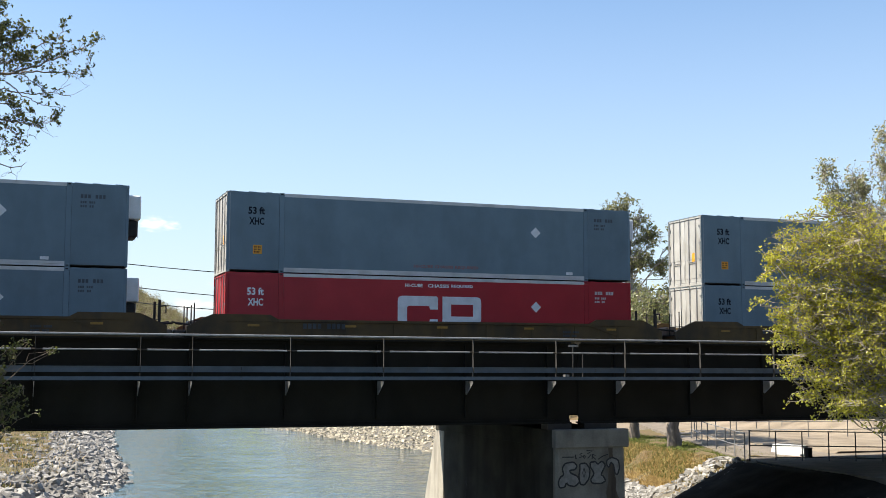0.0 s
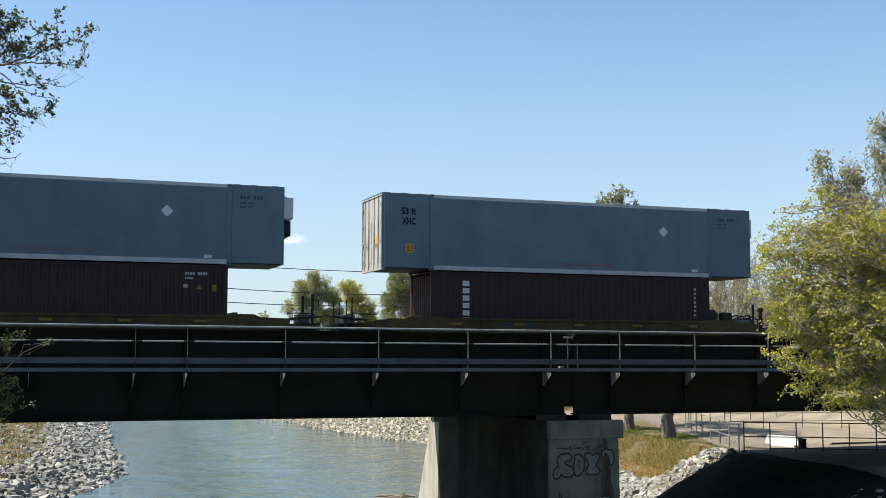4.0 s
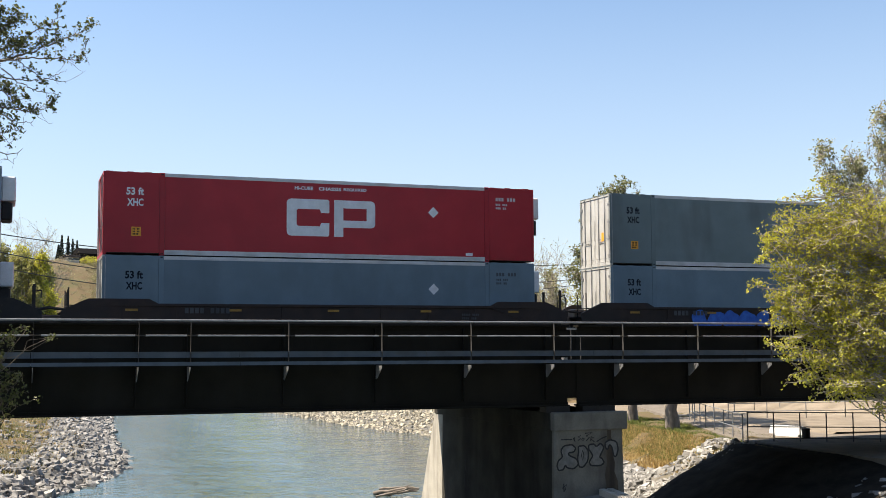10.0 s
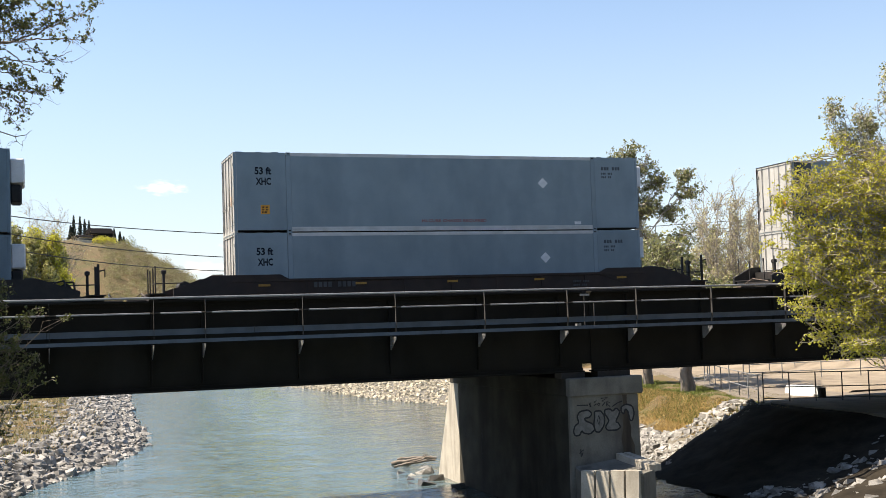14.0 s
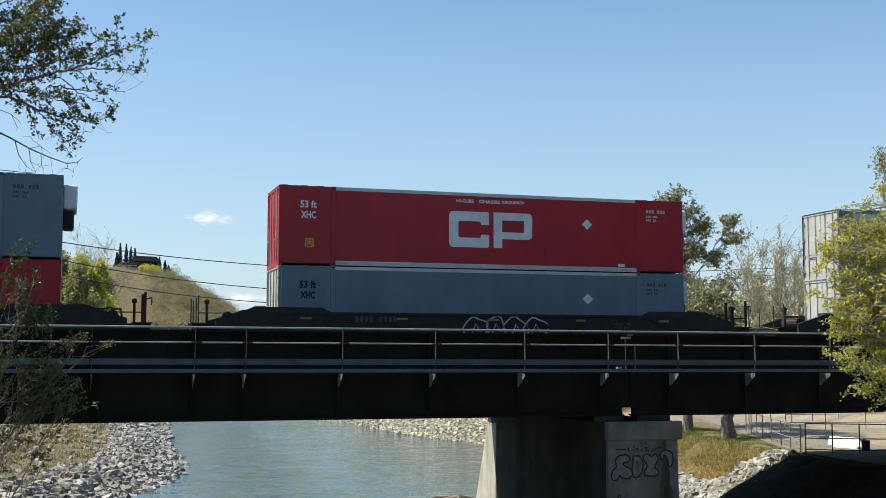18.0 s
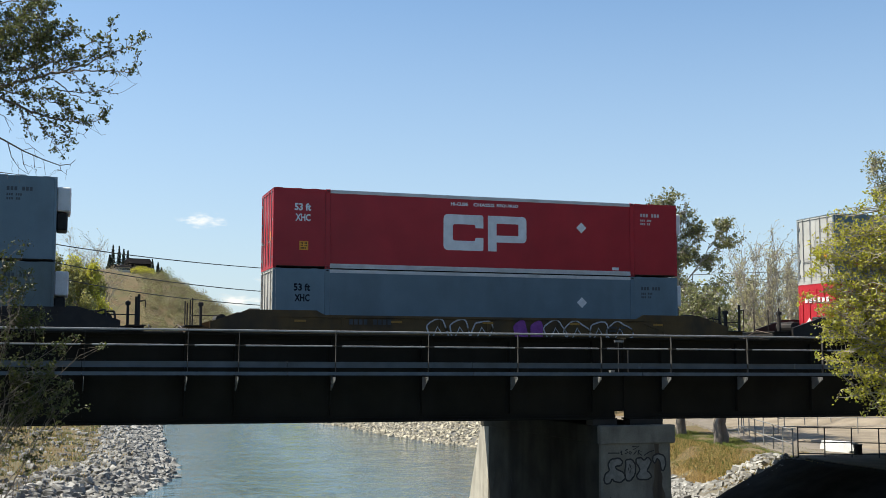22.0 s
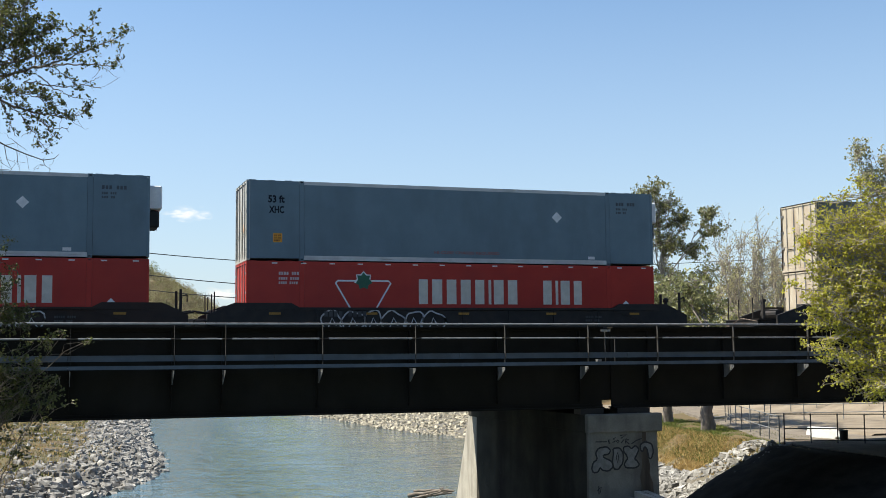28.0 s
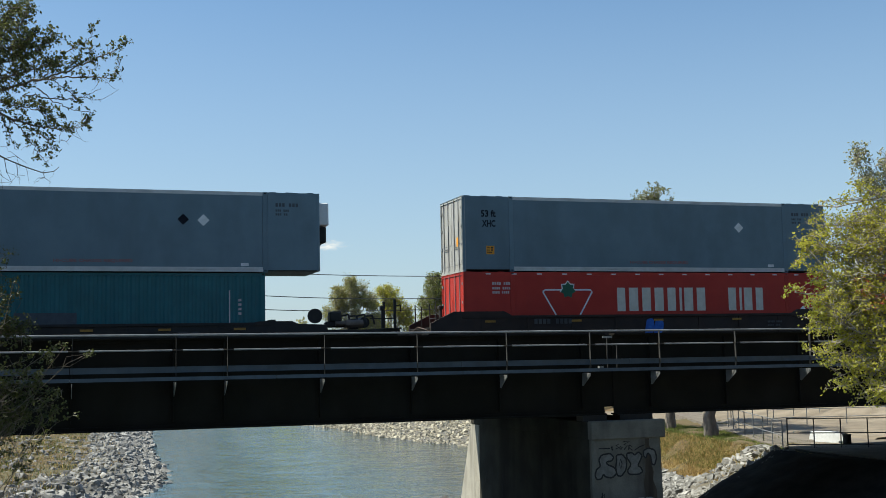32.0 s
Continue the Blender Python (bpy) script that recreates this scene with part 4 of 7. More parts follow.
SPEED = 11.77                # metres a second
MOVERS = []
L53, W53, H53 = 16.154, 2.591, 2.882


def bars(parent, x, y, z, rows, material, label="worn reporting marks"):
    """Unreadable writing as rows of small bars: (width, height, gap below)."""
    bm = bmesh.new()
    for k, (w, h) in enumerate(rows):
        n = max(2, int(w / (h * 0.85)))
        step = w / n
        for i in range(n):
            if i != n // 2 or n < 5:
                box(bm, x + i * step, x + (i + 0.72) * step, y - 0.004, y, z - h, z)
        z -= h * 1.75
    return tagged(part("marking", bm, material, parent, label), label, kind="stuff")


def block_logo(parent, x, z, wide, high, y, material, ribbed=False):
    """The white block emblem: an open bracket shape and a closed ring shape with a stem."""
    t = high * 0.27
    cw = wide * 0.475
    c = 0.16
    outline = [(c, 0), (cw - 0.05, 0), (cw, 0.06), (cw, t * 1.35), (cw - t * 0.85, t * 1.35), (cw - t * 0.95, t), (t + 0.06, t), (t, t + 0.06), (t, high - t - 0.06), (t + 0.06, high - t),
               (cw - t * 0.95, high - t), (cw - t * 0.85, high - t * 1.35), (cw, high - t * 1.35), (cw, high - 0.06), (cw - 0.05, high), (c, high), (c * 0.5, high - c * 0.13), (c * 0.13, high - c * 0.5), (0, high - c), (0, c), (c * 0.13, c * 0.5), (c * 0.5, c * 0.13)]
    part("emblem", prism([(x + a, z + b) for a, b in outline], y - 0.005, y), material, parent, "white block emblem")
    px = x + wide * 0.53
    pw = wide * 0.47
    bm = bmesh.new()
    hz0, hz1, hx0, hx1 = t * 0.95 + t * 0.72, high - t * 0.8, t * 0.95, pw - t * 0.9
    for a0, a1, b0, b1 in ((0, hx0, 0, high), (hx0, hx1, t * 0.95, hz0), (hx0, hx1, hz1, high)):
        box(bm, px + a0, px + a1, y - 0.005, y, z + b0, z + b1)
    part("emblem", bm, material, parent, "white block emblem")
    part("emblem", prism([(px + a, z + b) for a, b in ((hx1, t * 0.95), (pw - c, t * 0.95), (pw - c * 0.5, t * 0.95 + c * 0.13), (pw - c * 0.13, t * 0.95 + c * 0.5), (pw, t * 0.95 + c), (pw, high - c), (pw - c * 0.13, high - c * 0.5), (pw - c * 0.5, high - c * 0.13), (pw - c, high), (hx1, high))], y - 0.005, y), material, parent, "white block emblem")


def corrugated(x0, x1, y, z0, z1, depth, pitch):
    """A ribbed sheet facing -y."""
    prof = []
    x = x0
    while x < x1 - pitch * 0.5:
        for f, d in ((0, 0), (0.3, 0), (0.5, depth), (0.8, depth)):
            prof.append((x + f * pitch, y + d))
        x += pitch
    prof.append((x1, y))
    bm = bmesh.new()
    a = [bm.verts.new((px, py, z0)) for px, py in prof]
    b = [bm.verts.new((px, py, z1)) for px, py in prof]
    for i in range(len(prof) - 1):
        bm.faces.new((a[i], a[i + 1], b[i + 1], b[i]))
    return bm


def door_end(c, hl, hw, H, paint, trim):
    """Two doors with locking rods, hinges and gaskets on the end at -hl."""
    part("door_frame", boxes((-hl, -hl + 0.12, -hw, -hw + 0.1, 0.14, H - 0.1), (-hl, -hl + 0.12, hw - 0.1, hw, 0.14, H - 0.1), (-hl, -hl + 0.12, -hw, hw, H - 0.1, H), (-hl, -hl + 0.12, -hw, hw, 0.0, 0.14)), paint, c)
    for s in (-1, 1):
        y0, y1 = sorted((s * 0.012, s * (hw - 0.102)))
        d = part("door", boxes((-hl + 0.03, -hl + 0.07, y0, y1, 0.15, H - 0.11), (-hl + 0.018, -hl + 0.029, y0 + 0.06, y1 - 0.06, 0.3, 0.9), (-hl + 0.018, -hl + 0.029, y0 + 0.06, y1 - 0.06, 1.1, 1.9)), paint, c)
        for f in (0.28, 0.72):
            yy = y0 + (y1 - y0) * f
            part("locking_rod", rods(((-hl - 0.005, yy, 0.06), (-hl - 0.005, yy, H - 0.05), 0.018)), trim, d)
            part("rod_handle", boxes((-hl - 0.03, -hl - 0.01, yy, yy + 0.42 * (1 if f < 0.5 else -1) if f < 0.5 else yy, 0.95, 0.99) if f < 0.5 else (-hl - 0.03, -hl - 0.01, yy - 0.4, yy, 0.95, 0.99)), trim, d)
        for z in (0.35, 1.0, 1.7, 2.4):
            yy = s * (hw - 0.13)
            part("hinge", boxes((-hl - 0.012, -hl + 0.028, yy - 0.06, yy + 0.06, z, z + 0.09)), trim, d)
    part("placard", boxes((-hl + 0.012, -hl + 0.0175, -0.75, -0.55, 1.0, 1.35)), "orange", c, "orange placard")


def container_53(kind, label, paint, lower=False, nose=True, flip=False, extras=()):
    c = thing("shipping_container", label, "container", group="train containers")
    hl, hw, H = L53 / 2, W53 / 2, H53
    N = -hw
    q = 6.096
    ribs = "ribbed" in extras
    s = (-1 if flip else 1)
    for side in (-1, 1):
        y = side * hw
        inn = lambda d: (min(y, y - side * d), max(y, y - side * d))
        for a, b in ((-hl + 0.1, -q - 0.098), (q + 0.098, hl - 0.1)):
            part("end_panel", boxes((a, b, *inn(0.04), 0.09, H - 0.05)), paint, c)
        if ribs:
            bm = corrugated(-q + 0.085, q - 0.085, N if side < 0 else -N, 0.195, H - 0.125, 0.03 if side < 0 else -0.03, 0.305)
            part("side_panel", bm, paint, c, "ribbed side sheet")
        else:
            part("side_panel", boxes((-q + 0.096, q - 0.096, *inn(0.035), 0.195, H - 0.125), bevel=0.002), paint, c)
        out = lambda d, e: (min(y + side * d, y - side * e), max(y + side * d, y - side * e))
        part("bottom_rail", boxes((-q + 0.085, q - 0.085, *out(0.014, 0.05), 0.03, 0.098), (-q + 0.085, q - 0.085, *out(0.009, 0.05), 0.103, 0.195)), "alu" if paint not in ("red_ct", "worn") else paint, c, "aluminium bottom rail" if paint not in ("red_ct", "worn") else "painted bottom rail")
        part("top_rail", boxes((-q + 0.085, q - 0.085, *out(0.008, 0.05), H - 0.125, H - 0.005)), "alu" if paint not in ("red_ct", "worn") else paint, c, "aluminium top rail" if paint not in ("red_ct", "worn") else "painted top rail")
        for px in (-q, q):
            part("post", boxes((px - 0.09, px + 0.09, *out(0.009, 0.06), 0.12, H - 0.11), bevel=0.004), paint, c)
            part("post_backing", boxes((px - 0.12, px + 0.12, *sorted((y - side * 0.045, y - side * 0.058)), 0.1, H - 0.1)), "rubber", c)
            for z in (0.0, H - 0.108):
                cst = part("corner_casting", boxes((px - 0.089, px + 0.089, *out(0.013, 0.16), z, z + 0.118), bevel=0.008), paint, c)
                part("casting_hole", boxes((px - 0.045, px + 0.045, *out(0.016, -0.0135), z + 0.04, z + 0.08)), "rubber", cst)
        for px in (-hl, hl):
            a, b = sorted((px, px - math.copysign(0.1, px)))
            part("corner_post", boxes((a, b, *out(0.004, 0.1), 0.06, H - 0.05), bevel=0.01), paint, c)
    part("roof", boxes((-hl, hl, -hw + 0.02, hw - 0.02, H - 0.049, H)), paint, c)
    part("floor", boxes((-hl + 0.03, hl - 0.03, -hw + 0.06, hw - 0.06, 0.06, 0.12)), "black_steel", c)
    for a in (-hl + 0.2, -hl + 0.9, -hl + 1.5, hl - 0.35, hl - 1.1, hl - 1.7):
        part("roof_lip", boxes((a - 0.12, a + 0.12, N - 0.003, N + 0.02, H - 0.048, H + 0.012)), paint, c)
    y = N
    tx = "white" if paint in ("red", "red_ct") else "ink"
    if flip:
        part("end_wall", boxes((-hl, -hl + 0.06, -hw + 0.11, hw - 0.11, 0.06, H - 0.05)), paint, c)
        for k in range(5):
            part("end_rib", boxes((-hl - 0.03, -hl, -1.0 + 0.5 * k - 0.05, -1.0 + 0.5 * k + 0.05, 0.2, H - 0.2), bevel=0.008), paint, c)
        part("sticker", boxes((-hl - 0.036, -hl - 0.031, -0.66, -0.34, 0.98, 1.5)), "yellow", c, "yellow placard")
        part("sticker", prism_x([(0.5 - 0.36, 1.1), (0.5, 0.74), (0.5 + 0.36, 1.1), (0.5, 1.46)], -hl - 0.036, -hl - 0.031), "white", c, "white diamond placard")
        for k in range(6):
            part("marking", boxes((-hl - 0.036, -hl - 0.031, -0.9 + 0.3 * k, -0.72 + 0.3 * k, 2.1, 2.3)), "white", c, "plain white bar")
    else:
        # Red doors keep the side paint; others get the sun-brightened copies.
        door_end(c, hl, hw, H, paint if paint in ("red", "red_ct") else "sunlit_rusty_door" if paint == "worn" else "sunlit_door", "galv")
    part("end_wall", boxes((hl - 0.06, hl, -hw + 0.11, hw - 0.11, 0.06, H - 0.05)), paint, c)
    if nose:
        u = part("heater_unit", boxes((hl + 0.002, hl + 0.46, -0.78, 0.95, 1.78, 2.62), bevel=0.04), "white", c, "white nose-mounted heater unit")
        part("grille", boxes((hl + 0.461, hl + 0.466, -0.6, 0.6, 1.95, 2.45)), "galv", u)
        part("fuel_tank", boxes((hl + 0.002, hl + 0.36, -0.74, 0.5, 1.14, 1.74), bevel=0.05), "rubber", c, "black fuel tank")
        part("tank_strap", boxes((hl + 0.36, hl + 0.372, -0.7, -0.62, 1.14, 1.74), (hl + 0.36, hl + 0.372, 0.2, 0.28, 1.14, 1.74)), "galv", c)
    # lettering on the near side
    if "plain" not in extras:
        X = lambda d: -hl + d
        if paint == "red_ct":
            bars(c, X(1.15), y - 0.002, 2.5, ((0.75, 0.11), (0.75, 0.09), (0.7, 0.09)), "pale_ink")
            part("emblem", stroke([(X(3.22), 2.12), (X(3.32), 2.2), (X(5.22), 2.2), (X(5.3), 2.12), (X(4.72), 1.15)], y, 0.06), "white", c, "white triangle emblem")
            part("emblem", stroke([(X(3.22), 2.12), (X(3.8), 1.15)], y, 0.06), "white", c, "white triangle emblem")
            star = [(X(4.27) + r * math.sin(a), 2.2 + r * math.cos(a)) for k in range(14) for a, r in ((k * math.tau / 14, 0.34 if k % 2 == 0 else 0.24),)]
            part("emblem", prism(star, y - 0.008, y - 0.0045), "green", c, "dark green star emblem")
            part("emblem", stroke(star[-4:] + star[:4], y - 0.0045, 0.05), "white", c)
            wx = 6.36
            for k, wd in enumerate((0.46, 0.52, 0.5, 0.52, 0.48, 0.16, 0.52, 0.5, None, 0.46, 0.16, 0.5, 0.44)):
                if wd is None:
                    wx = 11.36
                    continue
                part("marking", boxes((X(wx + 0.02), X(wx + max(0.13, wd * 0.8)), y - 0.006, y, 1.36, 2.28)), "cream", c, "plain cream bar")
                wx += wd + 0.055
            part("marking", boxes(*[(X(0.9 + 1.05 * k), X(1.1 + 1.05 * k), y - 0.014, y - 0.0085, 2.785, 2.83) for k in range(15)]), "white", c, "white reflective dashes")
            part("sticker", diamond(X(14.9), 0.98 + 0.35, 0.2, y), "white", c, "white diamond sticker")
        else:
            a, b = (14.1, 0.7) if flip else (0.76, 14.55)
            if not (flip):
                lettering("marking", "53 ft", X(a), y - 0.003, 2.08, 0.60, 0.27, tx, c)
                lettering("marking", "XHC", X(a + 0.03), y - 0.003, 1.70, 0.55, 0.27, tx, c)
            else:
                lettering("marking", "53 ft", X(a + 0.6), y - 0.003, 1.55 + 0.55, 0.40, 0.18, "pale_ink", c)
                lettering("marking", "XHC", X(a + 0.62), y - 0.003, 1.28 + 0.55, 0.36, 0.18, "pale_ink", c)
            bars(c, X(b), y - 0.0045, 2.5, ((0.85, 0.13), (0.5, 0.08), (0.45, 0.08)), "pale_ink" if tx == "white" else "grey_ink")
            part("sticker", diamond(X(12.0), 1.84, 0.21, y), "white", c, "white diamond sticker")
            part("placard", boxes((X(0.95), X(1.27), y - 0.004, y, 0.66, 0.98)), "orange", c, "orange placard")
            bars(c, X(0.99), y - 0.0045, 0.93, ((0.24, 0.05), (0.24, 0.05), (0.2, 0.05)), "ink", "small dark writing")
            part("sticker", boxes((X(13.3), X(13.58), y - 0.012, y - 0.008, 0.23, 0.34)), "white", c, "white data sticker")
            if paint == "red":
                block_logo(c, X(6.38), 0.82, 3.33, 1.35, y, "white")
                for wd, tt, px in ((0.68, "HI-CUBE", 6.67), (0.85, "CHASSIS", 7.56), (0.88, "REQUIRED", 8.5)):
                    lettering("marking", tt, X(px), y - 0.003, 2.5, wd, 0.13, "white", c)
            else:
                lettering("marking", "HI-CUBE CHASSIS REQUIRED", X(7.0), y - 0.003, 0.32, 2.6, 0.13, "faint_red", c)
        if "patch" in extras:
            part("sticker", boxes((X(0.7), X(1.9), y - 0.0085, y - 0.0045, 2.42, 2.72)), "alu", c, "pale repair patch")
        if "stripe" in extras:
            part("stain_panel", boxes((X(0.12), X(0.98), y - 0.0025, y - 0.0002, 0.1, 2.82)), "grime", c, "darker weathered stripe")
        if "second" in extras:
            part("sticker", diamond(X(11.3), 1.86, 0.2, y), "ink", c, "black diamond sticker")
    return c


def diamond(x, z, r, y):
    return prism([(x - r, z), (x, z - r), (x + r, z), (x, z + r)], y - 0.006, y)


def container_40(label, paint, marks):
    c = thing("shipping_container", label, "container", group="train containers")
    hl, hw, H = 6.096, 1.219, 2.82
    for side in (-1, 1):
        y = side * hw
        part("side_panel", corrugated(-hl + 0.15, hl - 0.15, y + side * -0.004, 0.16, H - 0.1, -side * 0.036, 0.276), paint, c, "ribbed side sheet")
        out = lambda d, e: (min(y + side * d, y - side * e), max(y + side * d, y - side * e))
        part("bottom_rail", boxes((-hl + 0.15, hl - 0.15, *out(0.003, 0.08), 0.0, 0.158)), paint, c)
        part("top_rail", boxes((-hl + 0.15, hl - 0.15, *out(0.003, 0.08), H - 0.098, H - 0.01)), paint, c)
        for px in (-hl, hl):
            a, b = sorted((px, px - math.copysign(0.148, px)))
            part("corner_post", boxes((a, b, *out(0.0, 0.15), 0.12, H - 0.12), bevel=0.01), paint, c)
            for z in (0.0, H - 0.118):
                k = part("corner_casting", boxes((a - 0.006, b + 0.006, *out(0.006, 0.16), z, z + 0.118), bevel=0.01), paint, c)
                part("casting_hole", boxes(((a + b) / 2 - 0.04, (a + b) / 2 + 0.04, *out(0.009, -0.0065), z + 0.035, z + 0.085)), "rubber", k)
    part("roof", boxes((-hl + 0.05, hl - 0.05, -hw + 0.02, hw - 0.02, H - 0.06, H - 0.012)), paint, c)
    part("floor", boxes((-hl + 0.05, hl - 0.05, -hw + 0.05, hw - 0.05, 0.05, 0.14)), "black_steel", c)
    e = corrugated(-hw + 0.14, hw - 0.14, 0, 0.14, H - 0.12, 0.04, 0.25)
    for v in e.verts:
        v.co = (hl - 0.03 - v.co.y, v.co.x, v.co.z)
    part("end_wall", e, paint, c, "ribbed end wall")
    e = corrugated(-hw + 0.14, hw - 0.14, 0, 0.14, H - 0.12, 0.04, 0.25)
    for v in e.verts:
        v.co = (-hl + 0.03 + v.co.y, v.co.x, v.co.z)
    part("end_wall", e, paint, c, "ribbed end wall")
    y = -hw - 0.002
    if marks == "tall":
        for k in range(6):
            part("marking", boxes((-hl + 1.28, -hl + 1.55, y - 0.004, y, 2.28 - 0.28 * k, 2.48 - 0.28 * k)), "white", c, "white block lettering bar")
        bars(c, hl - 0.75, y, 2.4, ((0.12, 0.1),) * 7, "pale_ink")
    elif marks == "yellow":
        bars(c, hl - 1.5, y, 2.55, ((0.8, 0.1), (0.3, 0.08)), "pale_ink")
        part("placard", prism([(hl - 1.12, 1.95), (hl - 0.9, 1.95), (hl - 1.01, 2.12)], y - 0.004, y), "yellow", c, "yellow warning triangle")
        part("placard", boxes((hl - 0.55, hl - 0.4, y - 0.004, y, 1.88, 2.12)), "yellow", c, "yellow warning sign")
        part("placard", boxes((hl - 1.55, hl - 1.4, y - 0.004, y, 2.0, 2.12)), "pale_ink", c)
    else:
        part("marking", boxes((hl - 1.28, hl - 1.24, y - 0.004, y, 0.85, 2.2)), "pale_ink", c, "thin white upright mark")
        bars(c, hl - 0.95, y, 1.9, ((0.12, 0.09),) * 4, "pale_ink")
        part("placard", prism([(hl - 0.62, 0.85), (hl - 0.4, 0.85), (hl - 0.51, 1.03)], y - 0.004, y), "yellow", c, "yellow warning triangle")
        part("marking", boxes((-2.3, -0.3, y - 0.004, y, 0.9, 1.45)), "grey_ink", c, "dark worn emblem bar")
    return c


def scrawl(parent, x, w, z0, z1, material, seed, y, filled=False):
    """Sprayed loops along a stretch of a car's side."""
    rng = random.Random(seed)
    n = max(2, int(w / 0.75))
    for k in range(n):
        cx, cz = x + (k + 0.5) * w / n, (z0 + z1) / 2
        rx, rz = w / n * 0.52, (z1 - z0) * 0.48
        ph = rng.uniform(0, 6)
        pts = [(cx + rx * (1 + 0.25 * math.sin(2 * a + ph)) * math.cos(a), cz + rz * (1 + 0.15 * math.sin(3 * a + ph)) * math.sin(a)) for a in [i * math.tau / 18 for i in range(18)]]
        if filled:
            part("graffiti", prism(pts, y - 0.004 - 0.0008 * (k % 3), y), material, parent, "sprayed graffiti shape")
        else:
            part("graffiti", stroke(pts, y, 0.055, True), material, parent, "sprayed graffiti outline")
            part("graffiti", stroke([(cx - rx * 0.4, cz - rz * 0.5), (cx, cz + rz * 0.4), (cx + rx * 0.4, cz - rz * 0.3)], y, 0.045), material, parent, "sprayed graffiti stroke")


def wheelset(parent, x):
    t = part("truck_frame", boxes((x - 1.15, x + 1.15, -1.05, -0.93, 0.32, 0.55), (x - 1.15, x + 1.15, 0.93, 1.05, 0.32, 0.55), (x - 0.2, x + 0.2, -1.0, 1.0, 0.4, 0.62), (x - 0.5, x + 0.5, -1.08, -0.93, 0.2, 0.75)), "black_steel", parent, "cast steel truck")
    for wx in (x - 0.86, x + 0.86):
        for y in (-0.80, 0.67):
            part("wheel", rods(((wx, y, 0.42), (wx, y + 0.13, 0.42), 0.42), sides=20), "rail_steel", t, "steel wheel")
        part("axle", rods(((wx, -0.66, 0.42), (wx, 0.66, 0.42), 0.08), sides=8), "black_steel", t)


def well_car(paint, label, half, left_end, right_end, art=(), short=False):
    """A well car unit, centred, its rails at z 0; half: half the length over its ends; ends: 'joint' or 'coupler'."""
    c = thing("well_car", label, "rail car", group="train well cars")
    w = 6.25 if short else 8.2
    hy = 1.40
    up = 0.0 if short else 0.17
    for s in (-1, 1):
        a, b = sorted((s * hy, s * (hy - 0.06)))
        part("side_sill", prism_x([(s * (hy + 0.04), 0.2), (s * (hy + 0.04), 0.28), (s * hy, 0.29), (s * hy, 1.30 + up), (s * (hy + 0.05), 1.31 + up), (s * (hy + 0.05), 1.40 + up), (s * (hy - 0.1), 1.40 + up), (s * (hy - 0.1), 1.33 + up), (s * (hy - 0.06), 1.32 + up), (s * (hy - 0.06), 0.2)], -w, w), paint, c)
        for k in range(9):
            x = -w + 0.8 + k * (2 * w - 1.6) / 8
            part("side_rib", boxes((x - 0.04, x + 0.04, *sorted((s * (hy + 0.035), s * hy)), 0.28, 1.30 + up)), paint, c)
        for e in (-1, 1):
            x0, x1 = sorted((e * (w - 1.7 if not short else w - 0.5), e * (half - 0.5)))
            xt = w + (0.75 if half > 10 or short else 0.3)
            xe = min(xt + 1.3, half - 0.3)
            ht = 1.44 if short else 1.73
            pr = prism([(e * (w - (2.0 if not short else 0.6)), 1.40 + up), (e * (w - (1.7 if not short else 0.4)), ht), (e * xt, ht), (e * (xt + 0.25), ht - 0.1), (e * xe, 1.3), (e * xe, 0.95), (e * w, 0.8), (e * (w - 2.0), 1.30 + up)], *sorted((s * (hy + 0.03), s * (hy - 0.1))))
            part("end_sill", pr, paint, c)
    for x, d in ((-w + 0.6, 0.6), (-3, 0.2), (0, 0.2), (3, 0.2), (w - 0.6, 0.6)):
        part("floor_beam", boxes((x - d, x + d, -1.33, 1.33, 0.24, 0.33)), "black_steel", c)
    for e, kind in ((-1, left_end), (1, right_end)):
        part("end_platform", boxes((*sorted((e * w, e * (half - 0.35))), -1.2, 1.2, 0.95, 1.12), (*sorted((e * (w + 0.05), e * (w + 0.2))), -1.29, 1.29, 0.33, 1.5)), paint, c)
        x = e * (half - 0.55)
        part("walkway", boxes((*sorted((e * (half - 0.95), e * (half - 0.3))), -1.35, 1.35, 1.125, 1.16)), "black_steel", c)
        # Block added to stop light showing through under the platform.
        part("draft_sill", boxes((*sorted((e * (w + 0.21), e * (half - 0.35))), -0.95, 0.95, 0.42, 0.946)), "black_steel", c)
        if e > 0:
            for yy in (-1.3, 0.2):
                part("grab_post", boxes((x - 0.045, x + 0.045, yy - 0.035, yy + 0.035, 1.16, 2.2), bevel=0.008), "black_steel", c)
            part("post_handle", rods(((x - 0.02, -1.3, 1.95), (x + 0.22, -1.3, 2.0), 0.025), ((x + 0.22, -1.3, 2.0), (x + 0.22, -1.3, 1.75), 0.022)), "black_steel", c)
        else:
            for yy, hh in ((-1.3, 0.95), (-0.55, 0.9), (0.5, 0.85), (1.3, 0.95)):
                part("grab_post", rods(((x, yy, 1.16), (x, yy, 1.16 + hh), 0.024)), "black_steel", c)
            part("grab_rail", rods(((x, -1.3, 1.5), (x, -0.55, 1.5), 0.018)), "black_steel", c)
        part("grab_rail", rods(((e * (half - 0.55), -1.32, 1.5), (e * (half - 1.5), -1.32, 1.5), 0.02)), "black_steel", c)
        if kind == "coupler":
            part("coupler", boxes((*sorted((e * (half - 0.35), e * (half + 0.33))), -0.14, 0.14, 0.72, 0.98)), "rail_steel", c)
            part("brake_reservoir", rods(((e * (half - 1.6), -0.9, 1.38), (e * (half - 1.6), 0.2, 1.38), 0.2), sides=12), "black_steel", c)
